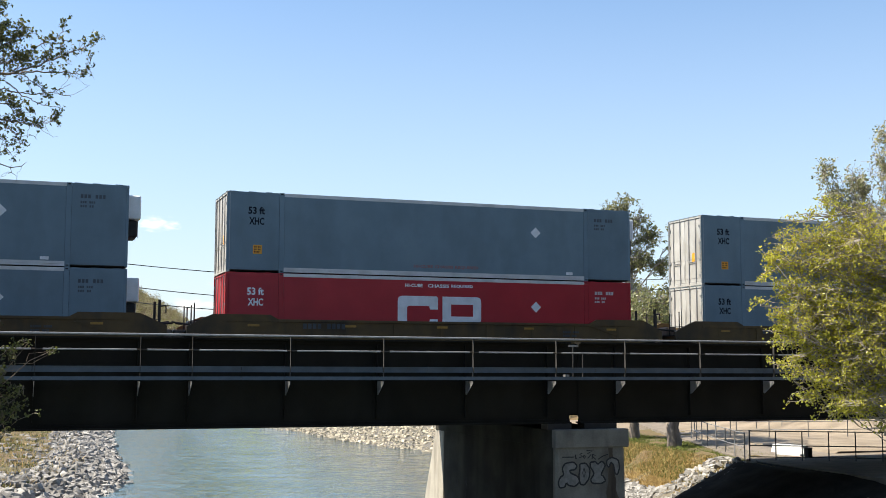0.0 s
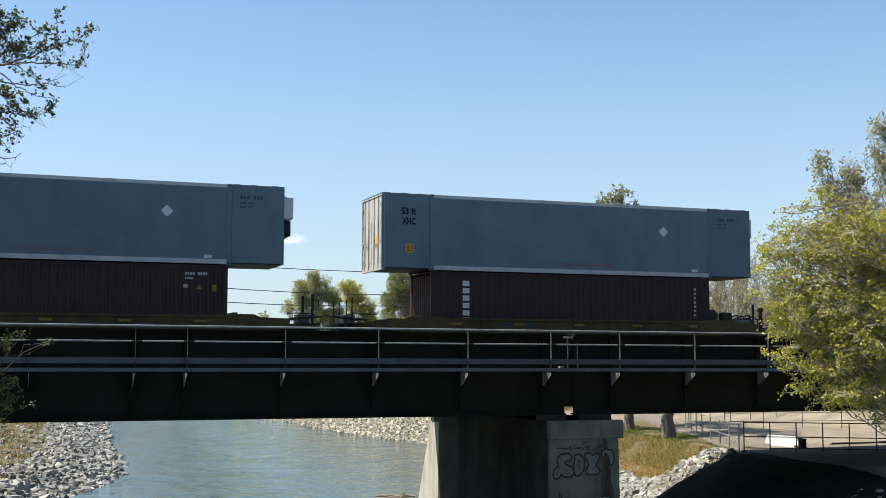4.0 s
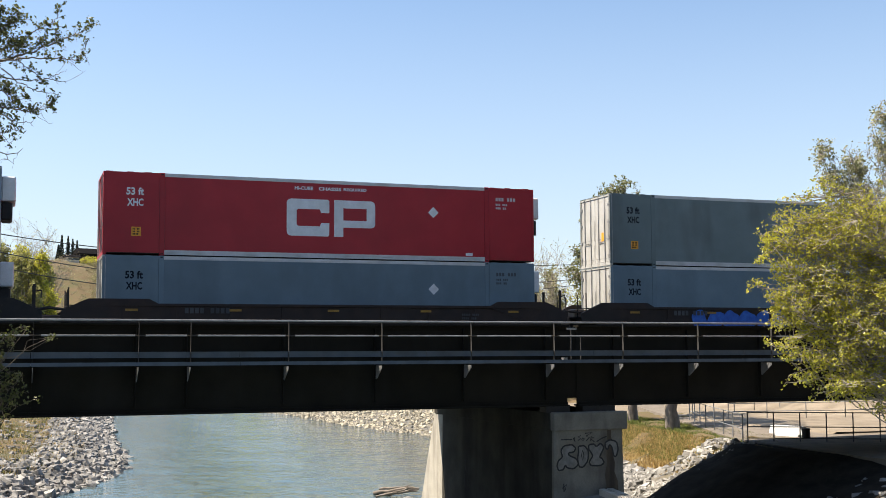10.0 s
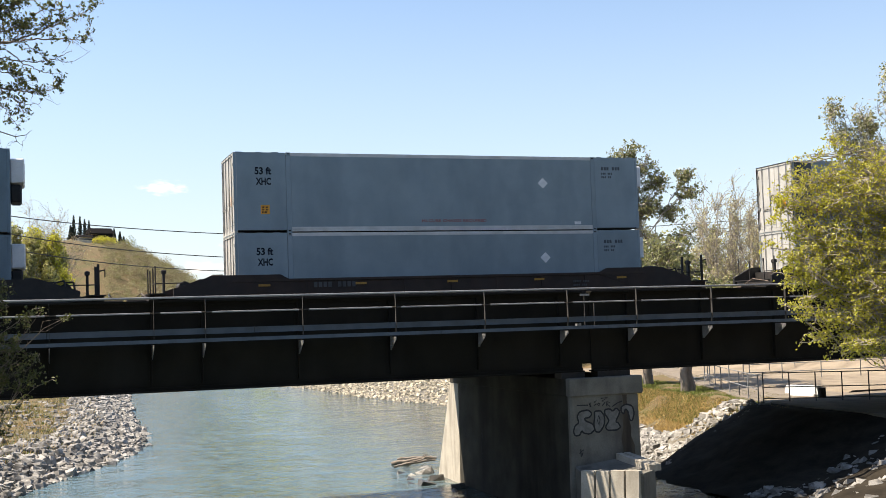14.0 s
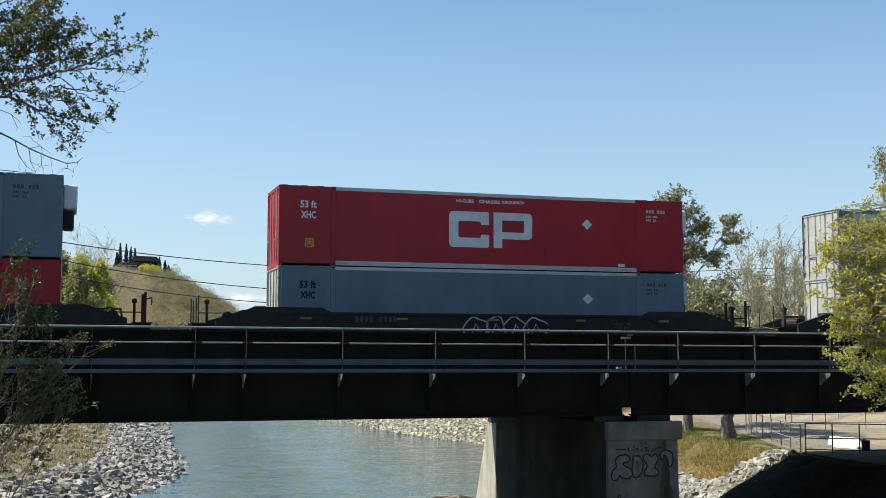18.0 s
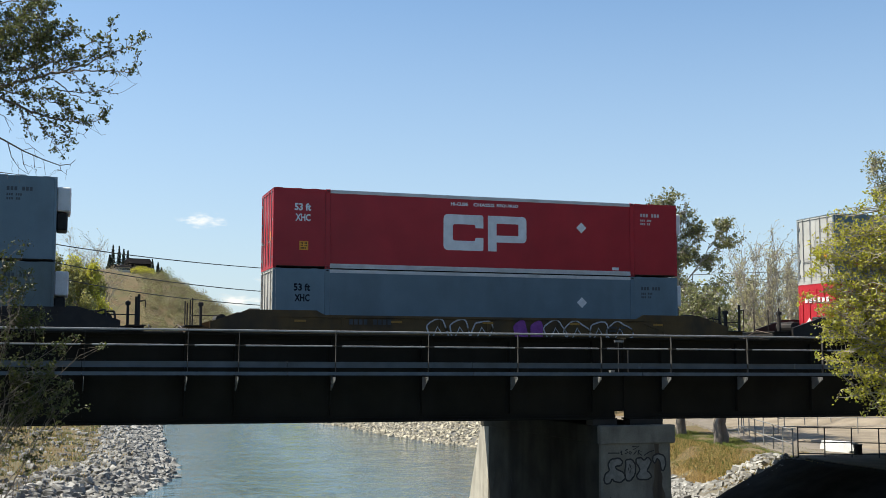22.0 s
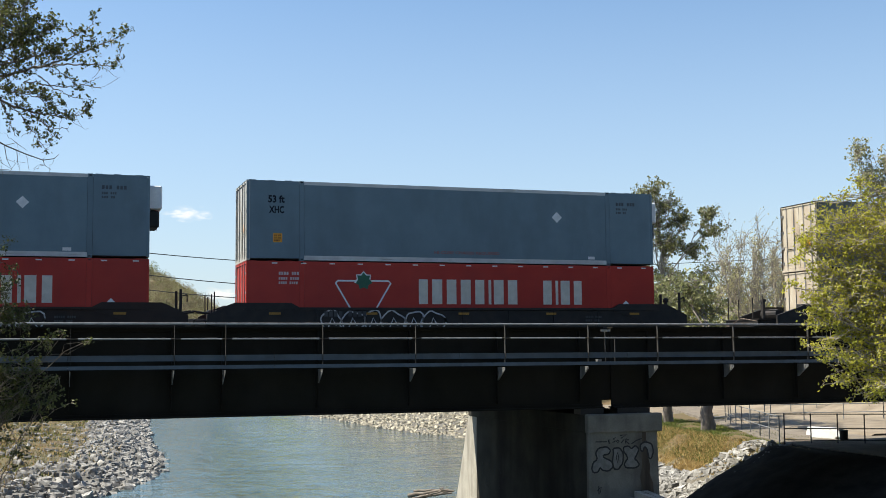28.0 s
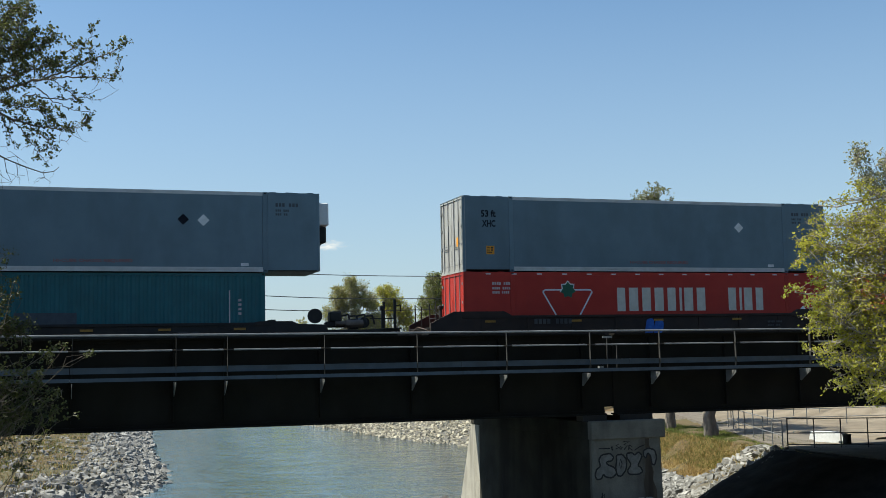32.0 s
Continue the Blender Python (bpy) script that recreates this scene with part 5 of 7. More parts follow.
            if e > 0:
                part("brake_wheel", rods(((e * (half - 3.5), -1.18, 1.62), (e * (half - 3.5), -1.12, 1.62), 0.27), sides=16), "black_steel", c)
                for k in range(4):
                    part("valve_pipe", rods(((e * (half - 1.3 - 0.3 * k), -1.22, 1.3), (e * (half - 1.35 - 0.3 * k), -1.1, 1.62 + 0.05 * (k % 2)), 0.035), ((e * (half - 1.35 - 0.3 * k), -1.1, 1.62 + 0.05 * (k % 2)), (e * (half - 1.65 - 0.3 * k), -1.1, 1.6), 0.03)), "black_steel", c)
            part("brake_stand", boxes((*sorted((e * (half - 0.84), e * (half - 0.93))), -0.9, -0.72, 1.16, 2.0), (*sorted((e * (half - 0.8), e * (half - 0.97))), -0.92, -0.7, 1.84, 1.98), bevel=0.02), "black_steel", c)
            part("control_valve", boxes((*sorted((e * (half - 2.5), e * (half - 2.95))), -1.15, -0.75, 1.4, 1.78), (*sorted((e * (half - 2.3), e * (half - 3.1))), -1.1, -0.8, 1.2, 1.42), bevel=0.05), "black_steel", c)
            part("brake_cylinder", rods(((e * (half - 1.75), -1.2, 1.33), (e * (half - 2.4), -1.2, 1.33), 0.15), ((e * (half - 2.4), -1.2, 1.33), (e * (half - 2.75), -1.2, 1.33), 0.09), sides=12), "rail_steel", c)
            part("valve_box", boxes((*sorted((e * (half - 1.9), e * (half - 2.25))), -1.25, -0.85, 1.13, 1.5), bevel=0.03), "black_steel", c)
            part("uncoupling_lever", rods(((e * (half - 0.2), -1.35, 1.05), (e * (half - 0.15), -0.3, 1.2), 0.018), ((e * (half - 0.15), -0.3, 1.2), (e * (half + 0.05), 0.0, 1.0), 0.018)), "rail_steel", c)
            part("air_hose", rods(((e * (half - 0.1), -0.35, 0.85), (e * (half + 0.12), -0.38, 0.5), 0.03), ((e * (half + 0.12), -0.38, 0.5), (e * (half + 0.32), -0.35, 0.55), 0.03)), "rubber", c)
            wheelset(c, e * (half - 2.0))
        else:
            part("joint", boxes((*sorted((e * (half - 0.4), e * (half + 0.02))), -0.3, 0.3, 0.7, 1.2), (*sorted((e * (half - 0.9), e * (half - 0.45))), -0.5, 0.15, 1.165, 1.5), bevel=0.03), "rail_steel", c)
            part("brake_pipe", rods(((e * (half - 1.3), -0.7, 1.3), (e * half, -0.5, 1.42), 0.04)), "black_steel", c)
            part("brake_pipe", rods(((e * (half - 1.3), 0.4, 1.3), (e * half, 0.5, 1.5), 0.03)), "black_steel", c)
            if e > 0:
                wheelset(c, e * (half + 0.02))
    y = -hy - 0.054
    for k in range(5):
        x = -w + 0.9 + k * (2 * w - 2.2) / 4
        part("reflector", boxes((x, x + 0.42, -hy - 0.044, -hy - 0.036, 1.14 + up, 1.22 + up)), "yellow", c, "yellow reflector strip")
    bars(c, -w + 2.9, -hy - 0.037, 1.26 + up, ((1.6, 0.19),), "post_steel")
    bars(c, w - 3.2, -hy - 0.037, 1.1 + up, ((0.7, 0.08), (0.6, 0.08)), "post_steel")
    for k, (mat, x, ww, filled) in enumerate(art):
        scrawl(c, x, ww, 0.6, 1.46, mat, 11 + k + int(abs(x) * 7), -hy - 0.036, filled)
    return c


PROTO = {}


def placed(key, build, x):
    """The first of a kind is built, the others are copies."""
    if key not in PROTO:
        PROTO[key] = build()
        return PROTO[key]
    return copy_thing(PROTO[key], pose(x, 0, 0))


KINDS = {
    "g": lambda: container_53("g", "blue-grey steel 53 foot container with white diamond sticker", "grey"),
    "gg": lambda: container_53("gg", "weathered green-grey 53 foot container with white diamond sticker", "grey_green"),
    "gp": lambda: container_53("gp", "blue-grey 53 foot container with a pale repair patch", "grey", extras=("patch",)),
    "gs": lambda: container_53("gs", "blue-grey 53 foot container with a darker stripe at its door end", "grey_light", extras=("stripe",)),
    "g2": lambda: container_53("g2", "blue-grey 53 foot container with black and white diamond stickers", "grey", extras=("second",)),
    "r": lambda: container_53("r", "bright red 53 foot container with a white block emblem", "red"),
    "rn": lambda: container_53("rn", "red ribbed 53 foot container with a white block emblem", "red", nose=False),
    "rf": lambda: container_53("rf", "red 53 foot container turned end for end, white block emblem", "red", nose=False, flip=True),
    "gl": lambda: container_53("gl", "pale blue-grey 53 foot container with white diamond sticker", "grey_light"),
    "w": lambda: container_53("w", "dull bare grey weathered 53 foot container", "worn", extras=("plain",)),
    "wr": lambda: container_53("wr", "dull grey ribbed weathered 53 foot container", "worn", nose=False, extras=("plain", "ribbed")),
    "ct": lambda: container_53("ct", "orange-red 53 foot container with white block lettering bars and triangle emblem", "red_ct", nose=False),
    "b1": lambda: container_40("dark brown ribbed 40 foot container with tall white marks", "brown", "tall"),
    "b2": lambda: container_40("dark brown ribbed 40 foot container with yellow warning signs", "brown", "yellow"),
    "t": lambda: container_40("teal blue ribbed 40 foot container", "teal", "teal"),
}
# left end of the upper box at the start, upper, lower, car paint, left and right ends, sprayed art on the side
J, C = "joint", "coupler"
TRAIN = (
    (26.50, "g", "g", "car_ochre", J, C, ()),
    (7.03, "g", "rn", "car_ochre", J, J, ()),
    (-12.50, "g", "g", "car_ochre", C, J, ()),
    (-34.12, "g", "b1", "car_ochre", J, C, ()),
    (-53.95, "g", "b2", "car_ochre", J, J, ()),
    (-74.63, None, None, "car_ochre", C, J, ()),
    (-95.31, "gg", "g", "car_brown", J, C, (("spray_blue", -4.5, 4.6, True), ("spray_white", 1.4, 2.6, False), ("spray_blue", 4.6, 1.6, False))),
    (-114.79, "r", "g", "car_brown", J, J, ()),
    (-134.22, "gs", "gl", "black_steel", C, J, (("spray_white", -4.2, 2.7, False), ("spray_white", 4.6, 0.8, True))),
    (-157.76, "gl", "gl", "car_brown", C, C, ()),
    (-181.35, "gp", "g", "black_steel", C, C, ()),
    (-204.83, "r", "g", "black_steel", C, C, (("spray_white", -1.1, 3.2, False),)),
    (-228.33, "g", "rf", "black_steel", C, C, ()),
    (-251.87, "r", "g", "car_ochre", C, C, (("spray_white", -2.4, 2.6, False), ("spray_purple", 1.0, 1.3, True), ("spray_white", 2.3, 3.6, False))),
    (-275.38, "g", "gg", "black_steel", C, C, (("spray_blue", -3.6, 5.0, True), ("spray_white", 4.3, 0.8, False))),
    (-299.0, "w", "wr", "black_steel", C, C, (("spray_purple", -1.6, 3.8, True),)),
    (-322.92, "g", "ct", "black_steel", J, C, (("spray_white", -5.4, 4.6, False),)),
    (-342.42, "g", "ct", "car_brown", J, J, (("spray_blue", -5.4, 2.3, True), ("spray_white", 2.2, 2.5, False))),
    (-361.90, "g", "ct", "car_brown", C, J, (("spray_blue", -0.6, 0.8, True),)),
    (-383.53, "g2", "t", "black_steel", C, C, ()),
)


def make_train():
    for i, (off, up, low, paint, le, re, art) in enumerate(TRAIN):
        mid = off + L53 / 2
        half = 9.7 if J in (le, re) and C not in (le, re) else 9.74
        if le == C and re == C:
            half = 11.4
        short = low in ("b1", "b2", "t", None)
        tone = {"car_ochre": "ochre painted", "car_brown": "rusty brown", "black_steel": "black"}[paint]
        state = "empty" if low is None else ("graffiti-covered" if art else "grimy")
        # units whose ends differ are shifted so that they meet their neighbours
        car = well_car(paint, "%s %s steel well car on the bridge track" % (state, tone), half, le, re, art, short)
        MOVERS.append((car, mid, NEAR + W53 / 2, EYE))
        if low:
            ob = placed(low, KINDS[low], 0)
            MOVERS.append((ob, mid, NEAR + W53 / 2, EYE + 0.345))
        if up:
            ob = placed(up, KINDS[up], 0)
            top = EYE + 0.345 + (2.825 if low in ("b1", "b2", "t") else H53 + 0.012)
            MOVERS.append((ob, mid, NEAR + W53 / 2, top))


make_train()


# ---- trees and shrubs ----
def at(az, dist, z=None):
    """A place by its bearing in degrees and distance from the camera, set to fit the view; z by the ground unless
    given.
    """
    x, y = dist * math.sin(radians(az)), dist * math.cos(radians(az))
    return Vector((x, y, float(height(x, y)) if z is None else z))


def tubes(lines, sides=5):
    """Tapered tubes along polylines: (points, r0, r1)."""
    V, F = [], []
    base = 0
    for pts, r0, r1 in lines:
        pts = np.asarray(pts, float)
        n = len(pts)
        d = np.gradient(pts, axis=0)
        d /= np.linalg.norm(d, axis=1)[:, None] + 1e-9
        u = np.cross(d, (0.31, 0.12, 0.94))
        u /= np.linalg.norm(u, axis=1)[:, None] + 1e-9
        w = np.cross(d, u)
        r = np.linspace(r0, r1, n)[:, None]
        ring = [pts + r * (u * math.cos(k * math.tau / sides) + w * math.sin(k * math.tau / sides)) for k in range(sides)]
        V.append(np.stack(ring, 1).reshape(-1, 3))
        i = np.arange(n - 1)[:, None] * sides
        k = np.arange(sides)[None, :]
        k2 = (k + 1) % sides
        F.append(np.stack([i + k, i + k2, i + sides + k2, i + sides + k], -1).reshape(-1, 4) + base)
        base += n * sides
    return np.concatenate(V), np.concatenate(F)


def bent(rng, p, q, sag, n=7, jitter=0.06):
    p, q = np.asarray(p, float), np.asarray(q, float)
    t = np.linspace(0, 1, n)[:, None]
    line = p + (q - p) * t
    length = np.linalg.norm(q - p)
    line[:, 2] += sag * length * (t * (1 - t))[:, 0] * 4
    line[1:-1] += rng.normal(0, jitter * length, (n - 2, 3)) * 0.6
    return line


def leaves(rng, centres, size, flat=0.5):
    """One small folded rhombus a leaf."""
    n = len(centres)
    a = rng.normal(size=(n, 3))
    a[:, 2] -= 0.4
    a /= np.linalg.norm(a, axis=1)[:, None]
    b = np.cross(a, rng.normal(size=(n, 3)))
    b /= np.linalg.norm(b, axis=1)[:, None] + 1e-9
    s = (size * rng.uniform(0.6, 1.35, n))[:, None]
    c = np.cross(a, b) * 0.12
    V = np.stack([centres - a * s * 0.5, centres + b * s * 0.36 + c * s, centres + a * s * 0.62, centres - b * s * 0.36 + c * s], 1).reshape(-1, 3)
    F = np.arange(4 * n).reshape(n, 4)
    return V, F


def tree(name, label, category, seed, base, top, trunk_r, crowns, leaf, leaf_size, per_twig, bark="bark", group="", sag=0.12, twig_r=0.012, spread=None, start=0.25, limb_r=None, origin=None, reach=0.55):
    """A tapered trunk, limbs to the crown's masses, twigs and single leaves. crowns: (centre, radii, twigs)."""
    rng = np.random.default_rng(seed)
    base, top = np.asarray(base, float), np.asarray(top, float)
    t = thing(name, label, category, group)
    org = base.copy() if origin is None else np.asarray(origin, float)
    t.location = Vector(org)
    trunk = bent(rng, base - (0, 0, 0.4), top, 0.0, 9, 0.02)
    wood, twigs, cent = [(trunk, trunk_r, trunk_r * 0.25)], [], []
    lr = limb_r or trunk_r * 0.35
    for c, r, n in crowns:
        c, r = np.asarray(c, float), np.asarray(r, float)
        f = start + (0.95 - start) * rng.random()
        root = trunk[int(f * 8)]
        limb = bent(rng, root, c, sag, 9, 0.05)
        wood.append((limb, lr, lr * 0.3))
        subs = []
        for _ in range(max(2, n // 9)):
            d = rng.normal(size=3)
            d *= rng.random() ** 0.33 / np.linalg.norm(d)
            e = c + d * r * 0.8
            s = bent(rng, limb[rng.integers(3, 9)], e, sag * 0.7, 8, 0.06)
            subs.append(s)
            wood.append((s, lr * 0.45, lr * 0.12))
        for _ in range(n):
            s = subs[rng.integers(len(subs))]
            p = s[rng.integers(2, 8)]
            d = rng.normal(size=3)
            d *= (0.35 + 0.65 * rng.random() ** 0.4) / np.linalg.norm(d)
            e = c + d * r
            v = e - p
            lim = reach * np.mean(r)
            if np.linalg.norm(v) > lim:
                e = p + v / np.linalg.norm(v) * lim
            w = bent(rng, p, e, sag * 0.6, 6, 0.07)
            twigs.append((w, twig_r, twig_r * 0.35))
            if per_twig:
                k = rng.poisson(per_twig)
                if k:
                    # leaves sit in tufts at a few nodes of the twig
                    nodes = np.sort(rng.uniform(0.3, 1.05, 3)) * 5
                    ft = nodes[rng.integers(0, 3, k)]
                    i = np.clip(ft.astype(int), 0, 4)
                    sp = (spread or leaf_size * 1.1) * 0.62
                    cent.append(w[i] + (w[i + 1] - w[i]) * (ft - i)[:, None] + rng.normal(0, sp, (k, 3)))
    V, F = tubes(wood, 6)
    part("trunk", from_arrays("trunk", V - org, F, True), bark, t)
    V, F = tubes(twigs, 3)
    tagged(part("branchwork", from_arrays("branchwork", V - org, F), "twig" if bark != "bark" else "bark", t), kind="stuff")
    if cent:
        V, F = leaves(rng, np.concatenate(cent), leaf_size)
        tagged(part("crown", from_arrays("crown", V - org, F), leaf, t), kind="stuff")
    return t


def crown_at(az, el, dist, ra, re, rd, n):
    """A crown mass: its bearing, height angle, distance, half sizes across, up and in depth in metres, and twigs."""
    p = at(az, dist, 0)
    p.z = EYE + dist * math.tan(radians(el))
    return (tuple(p), (ra, rd, re), n)


def bare_fan(b, top, half, stems, seed):
    """A leafless tree of many stems that lean apart, with twigs and sub-twigs and a few opening buds."""
    rng = np.random.default_rng(seed)
    t = thing("bare_tree", "bare leafless tree with pale thin branches", "tree", "bare trees", at=b)
    h = top - b.z
    lines, cent = [], []
    for _ in range(stems):
        u = rng.uniform(-1, 1)
        e = np.array((u * half, rng.uniform(-1, 1) * half * 0.6, h * (1 - 0.3 * u * u - 0.25 * rng.random())))
        s = bent(rng, (0, 0, -0.3), e, 0.0, 10, 0.03)
        s[:, 0] += -u * half * 0.25 * np.sin(np.linspace(0, math.pi, 10))
        r = rng.uniform(0.04, 0.075)
        lines.append((s, r, 0.014))
        for _ in range(13):
            i = rng.integers(3, 10)
            d = (e / np.linalg.norm(e)) * 0.9 + np.array((rng.normal(0, 0.55), rng.normal(0, 0.5), rng.normal(0.1, 0.3)))
            q = s[i] + d * h * rng.uniform(0.05, 0.17) * (1.25 - i / 14)
            w = bent(rng, s[i], q, 0.04, 6, 0.06)
            lines.append((w, 0.024, 0.009))
            for _ in range(4):
                j = rng.integers(1, 6)
                q = w[j] + (d * 0.5 + rng.normal(0, 0.5, 3)) * h * rng.uniform(0.02, 0.07)
                lines.append((bent(rng, w[j], q, 0.02, 4, 0.05), 0.014, 0.007))
                cent.append(q + rng.normal(0, 0.1, (2, 3)))
    V, F = tubes(lines, 4)
    part("trunk", from_arrays("trunk", V, F), "twig", t)
    V, F = leaves(rng, np.concatenate(cent), 0.13)
    tagged(part("crown", from_arrays("crown", V, F), "leaf_pale", t), kind="stuff")


def make_trees():
    # the young tree on the river bank, its branches over the bridge's end
    D = 24.0
    c = [crown_at(*r) for r in ((az + 0.25 * math.sin(17 * el + az), el + 0.4 * math.sin(11 * az + el), dd, ra * 1.2, re * 1.4, rd * 1.3, int(n * 0.66)) for az, el, dd, ra, re, rd, n in (
        (36.9, 5.9, D, 0.42, 0.26, 0.6, 130), (38.2, 6.1, D, 0.55, 0.24, 0.7, 150), (39.7, 6.0, D, 0.6, 0.3, 0.8, 150), (36.3, 4.9, D, 0.38, 0.26, 0.6, 130), (37.6, 4.7, D, 0.6, 0.34, 0.8, 220), (39.2, 4.6, D, 0.65, 0.4, 0.9, 240),
        (40.8, 4.9, D, 0.6, 0.5, 0.9, 160), (36.5, 3.6, D, 0.36, 0.22, 0.5, 110), (37.9, 3.3, D, 0.6, 0.34, 0.8, 230), (39.6, 3.0, D, 0.7, 0.4, 0.9, 250), (36.4, 2.1, D, 0.4, 0.3, 0.6, 150), (37.6, 1.8, D, 0.6, 0.34, 0.8, 230),
        (39.1, 1.5, D, 0.7, 0.36, 0.9, 240), (40.7, 1.6, D, 0.6, 0.5, 0.8, 150), (36.7, 0.6, D, 0.42, 0.28, 0.6, 150), (38.1, 0.2, D, 0.6, 0.3, 0.8, 210), (39.7, 0.0, D, 0.65, 0.34, 0.9, 210), (37.4, -0.8, D, 0.45, 0.22, 0.6, 120),
        (38.8, -1.3, D, 0.5, 0.24, 0.7, 130), (40.4, -1.4, D, 0.6, 0.3, 0.7, 110), (39.6, -2.1, D, 0.4, 0.16, 0.5, 50), (42.6, 2.5, D, 1.0, 1.2, 1.2, 120), (43.6, 4.6, D, 1.2, 1.3, 1.4, 110), (42.4, -0.5, D, 0.9, 0.7, 0.9, 80), (35.9, 5.25, D, 0.2, 0.12, 0.3, 40), (36.0, 1.0, D, 0.3, 0.16, 0.4, 60), (36.2, -0.4, D, 0.32, 0.12, 0.4, 60), (37.0, -1.6, D, 0.35, 0.14, 0.4, 60), (38.3, -2.0, D, 0.35, 0.12, 0.4, 50), (36.2, 6.5, D, 0.25, 0.14, 0.3, 20), (35.5, 4.5, D, 0.2, 0.12, 0.3, 24), (35.5, 3.0, D, 0.2, 0.12, 0.3, 20), (35.7, 2.5, D, 0.2, 0.1, 0.3, 24), (37.4, 7.1, D, 0.3, 0.16, 0.4, 20), (39.0, 7.2, D, 0.4, 0.2, 0.4, 36), (40.4, 7.0, D, 0.4, 0.3, 0.5, 50)))]
    b = at(50.0, 26.5)
    tree("tree", "young leafing tree with yellow-green leaves on the river bank", "tree", 3, b, (b.x - 0.6, b.y, EYE + 2.2), 0.16, c, "leaf_young", 0.052, 11, bark="twig", sag=0.1, twig_r=0.006, reach=0.9, spread=0.062, start=0.3, limb_r=0.03)
    D = 31.0
    c = [crown_at(*r) for r in (
        (38.2, 8.9, D, 0.34, 0.5, 0.5, 80), (38.5, 7.7, D, 0.5, 0.5, 0.7, 110), (39.6, 8.4, D, 0.5, 0.55, 0.7, 110), (39.9, 7.0, D, 0.8, 0.6, 0.9, 150), (40.9, 10.4, D, 0.4, 0.6, 0.6, 90), (41.0, 9.0, D, 0.6, 0.7, 0.8, 120), (39.0, 6.4, D, 0.7, 0.5, 0.9, 100), (42.5, 7.0, D, 1.6, 1.8, 1.6, 150), (40.6, 5.6, D, 1.2, 0.8, 1.2, 110), (42.2, 11.0, D, 0.8, 1.0, 1.0, 70))]
    b = at(43.5, 32.5)
    tree("tree", "tall cottonwood with pale opening leaves and bare twigs", "tree", 5, b, (b.x - 0.5, b.y, EYE + 4.6), 0.24, c, "leaf_silver", 0.066, 6, bark="twig", sag=0.1, twig_r=0.008, spread=0.06, reach=0.85, limb_r=0.035)
    # the overhanging branches of the tree on the camera-side bank
    D = 12.5
    b = at(-9.0, 13.5)
    t = thing("tree", "leaning cottonwood with leafy branches hanging over the river", "tree", at=b)
    rng = np.random.default_rng(8)
    pt = lambda az, el, d: np.array((d * math.sin(radians(az)), d * math.cos(radians(az)), EYE + d * math.tan(radians(el)))) - np.array(b)
    V, F = tubes([(bent(rng, (0, 0, -0.4), (0.1, -0.2, EYE - b.z + 5.5), 0, 9, 0.01), 0.2, 0.08)], 9)
    part("trunk", from_arrays("trunk", V, F, True), "bark", t)
    cent = []
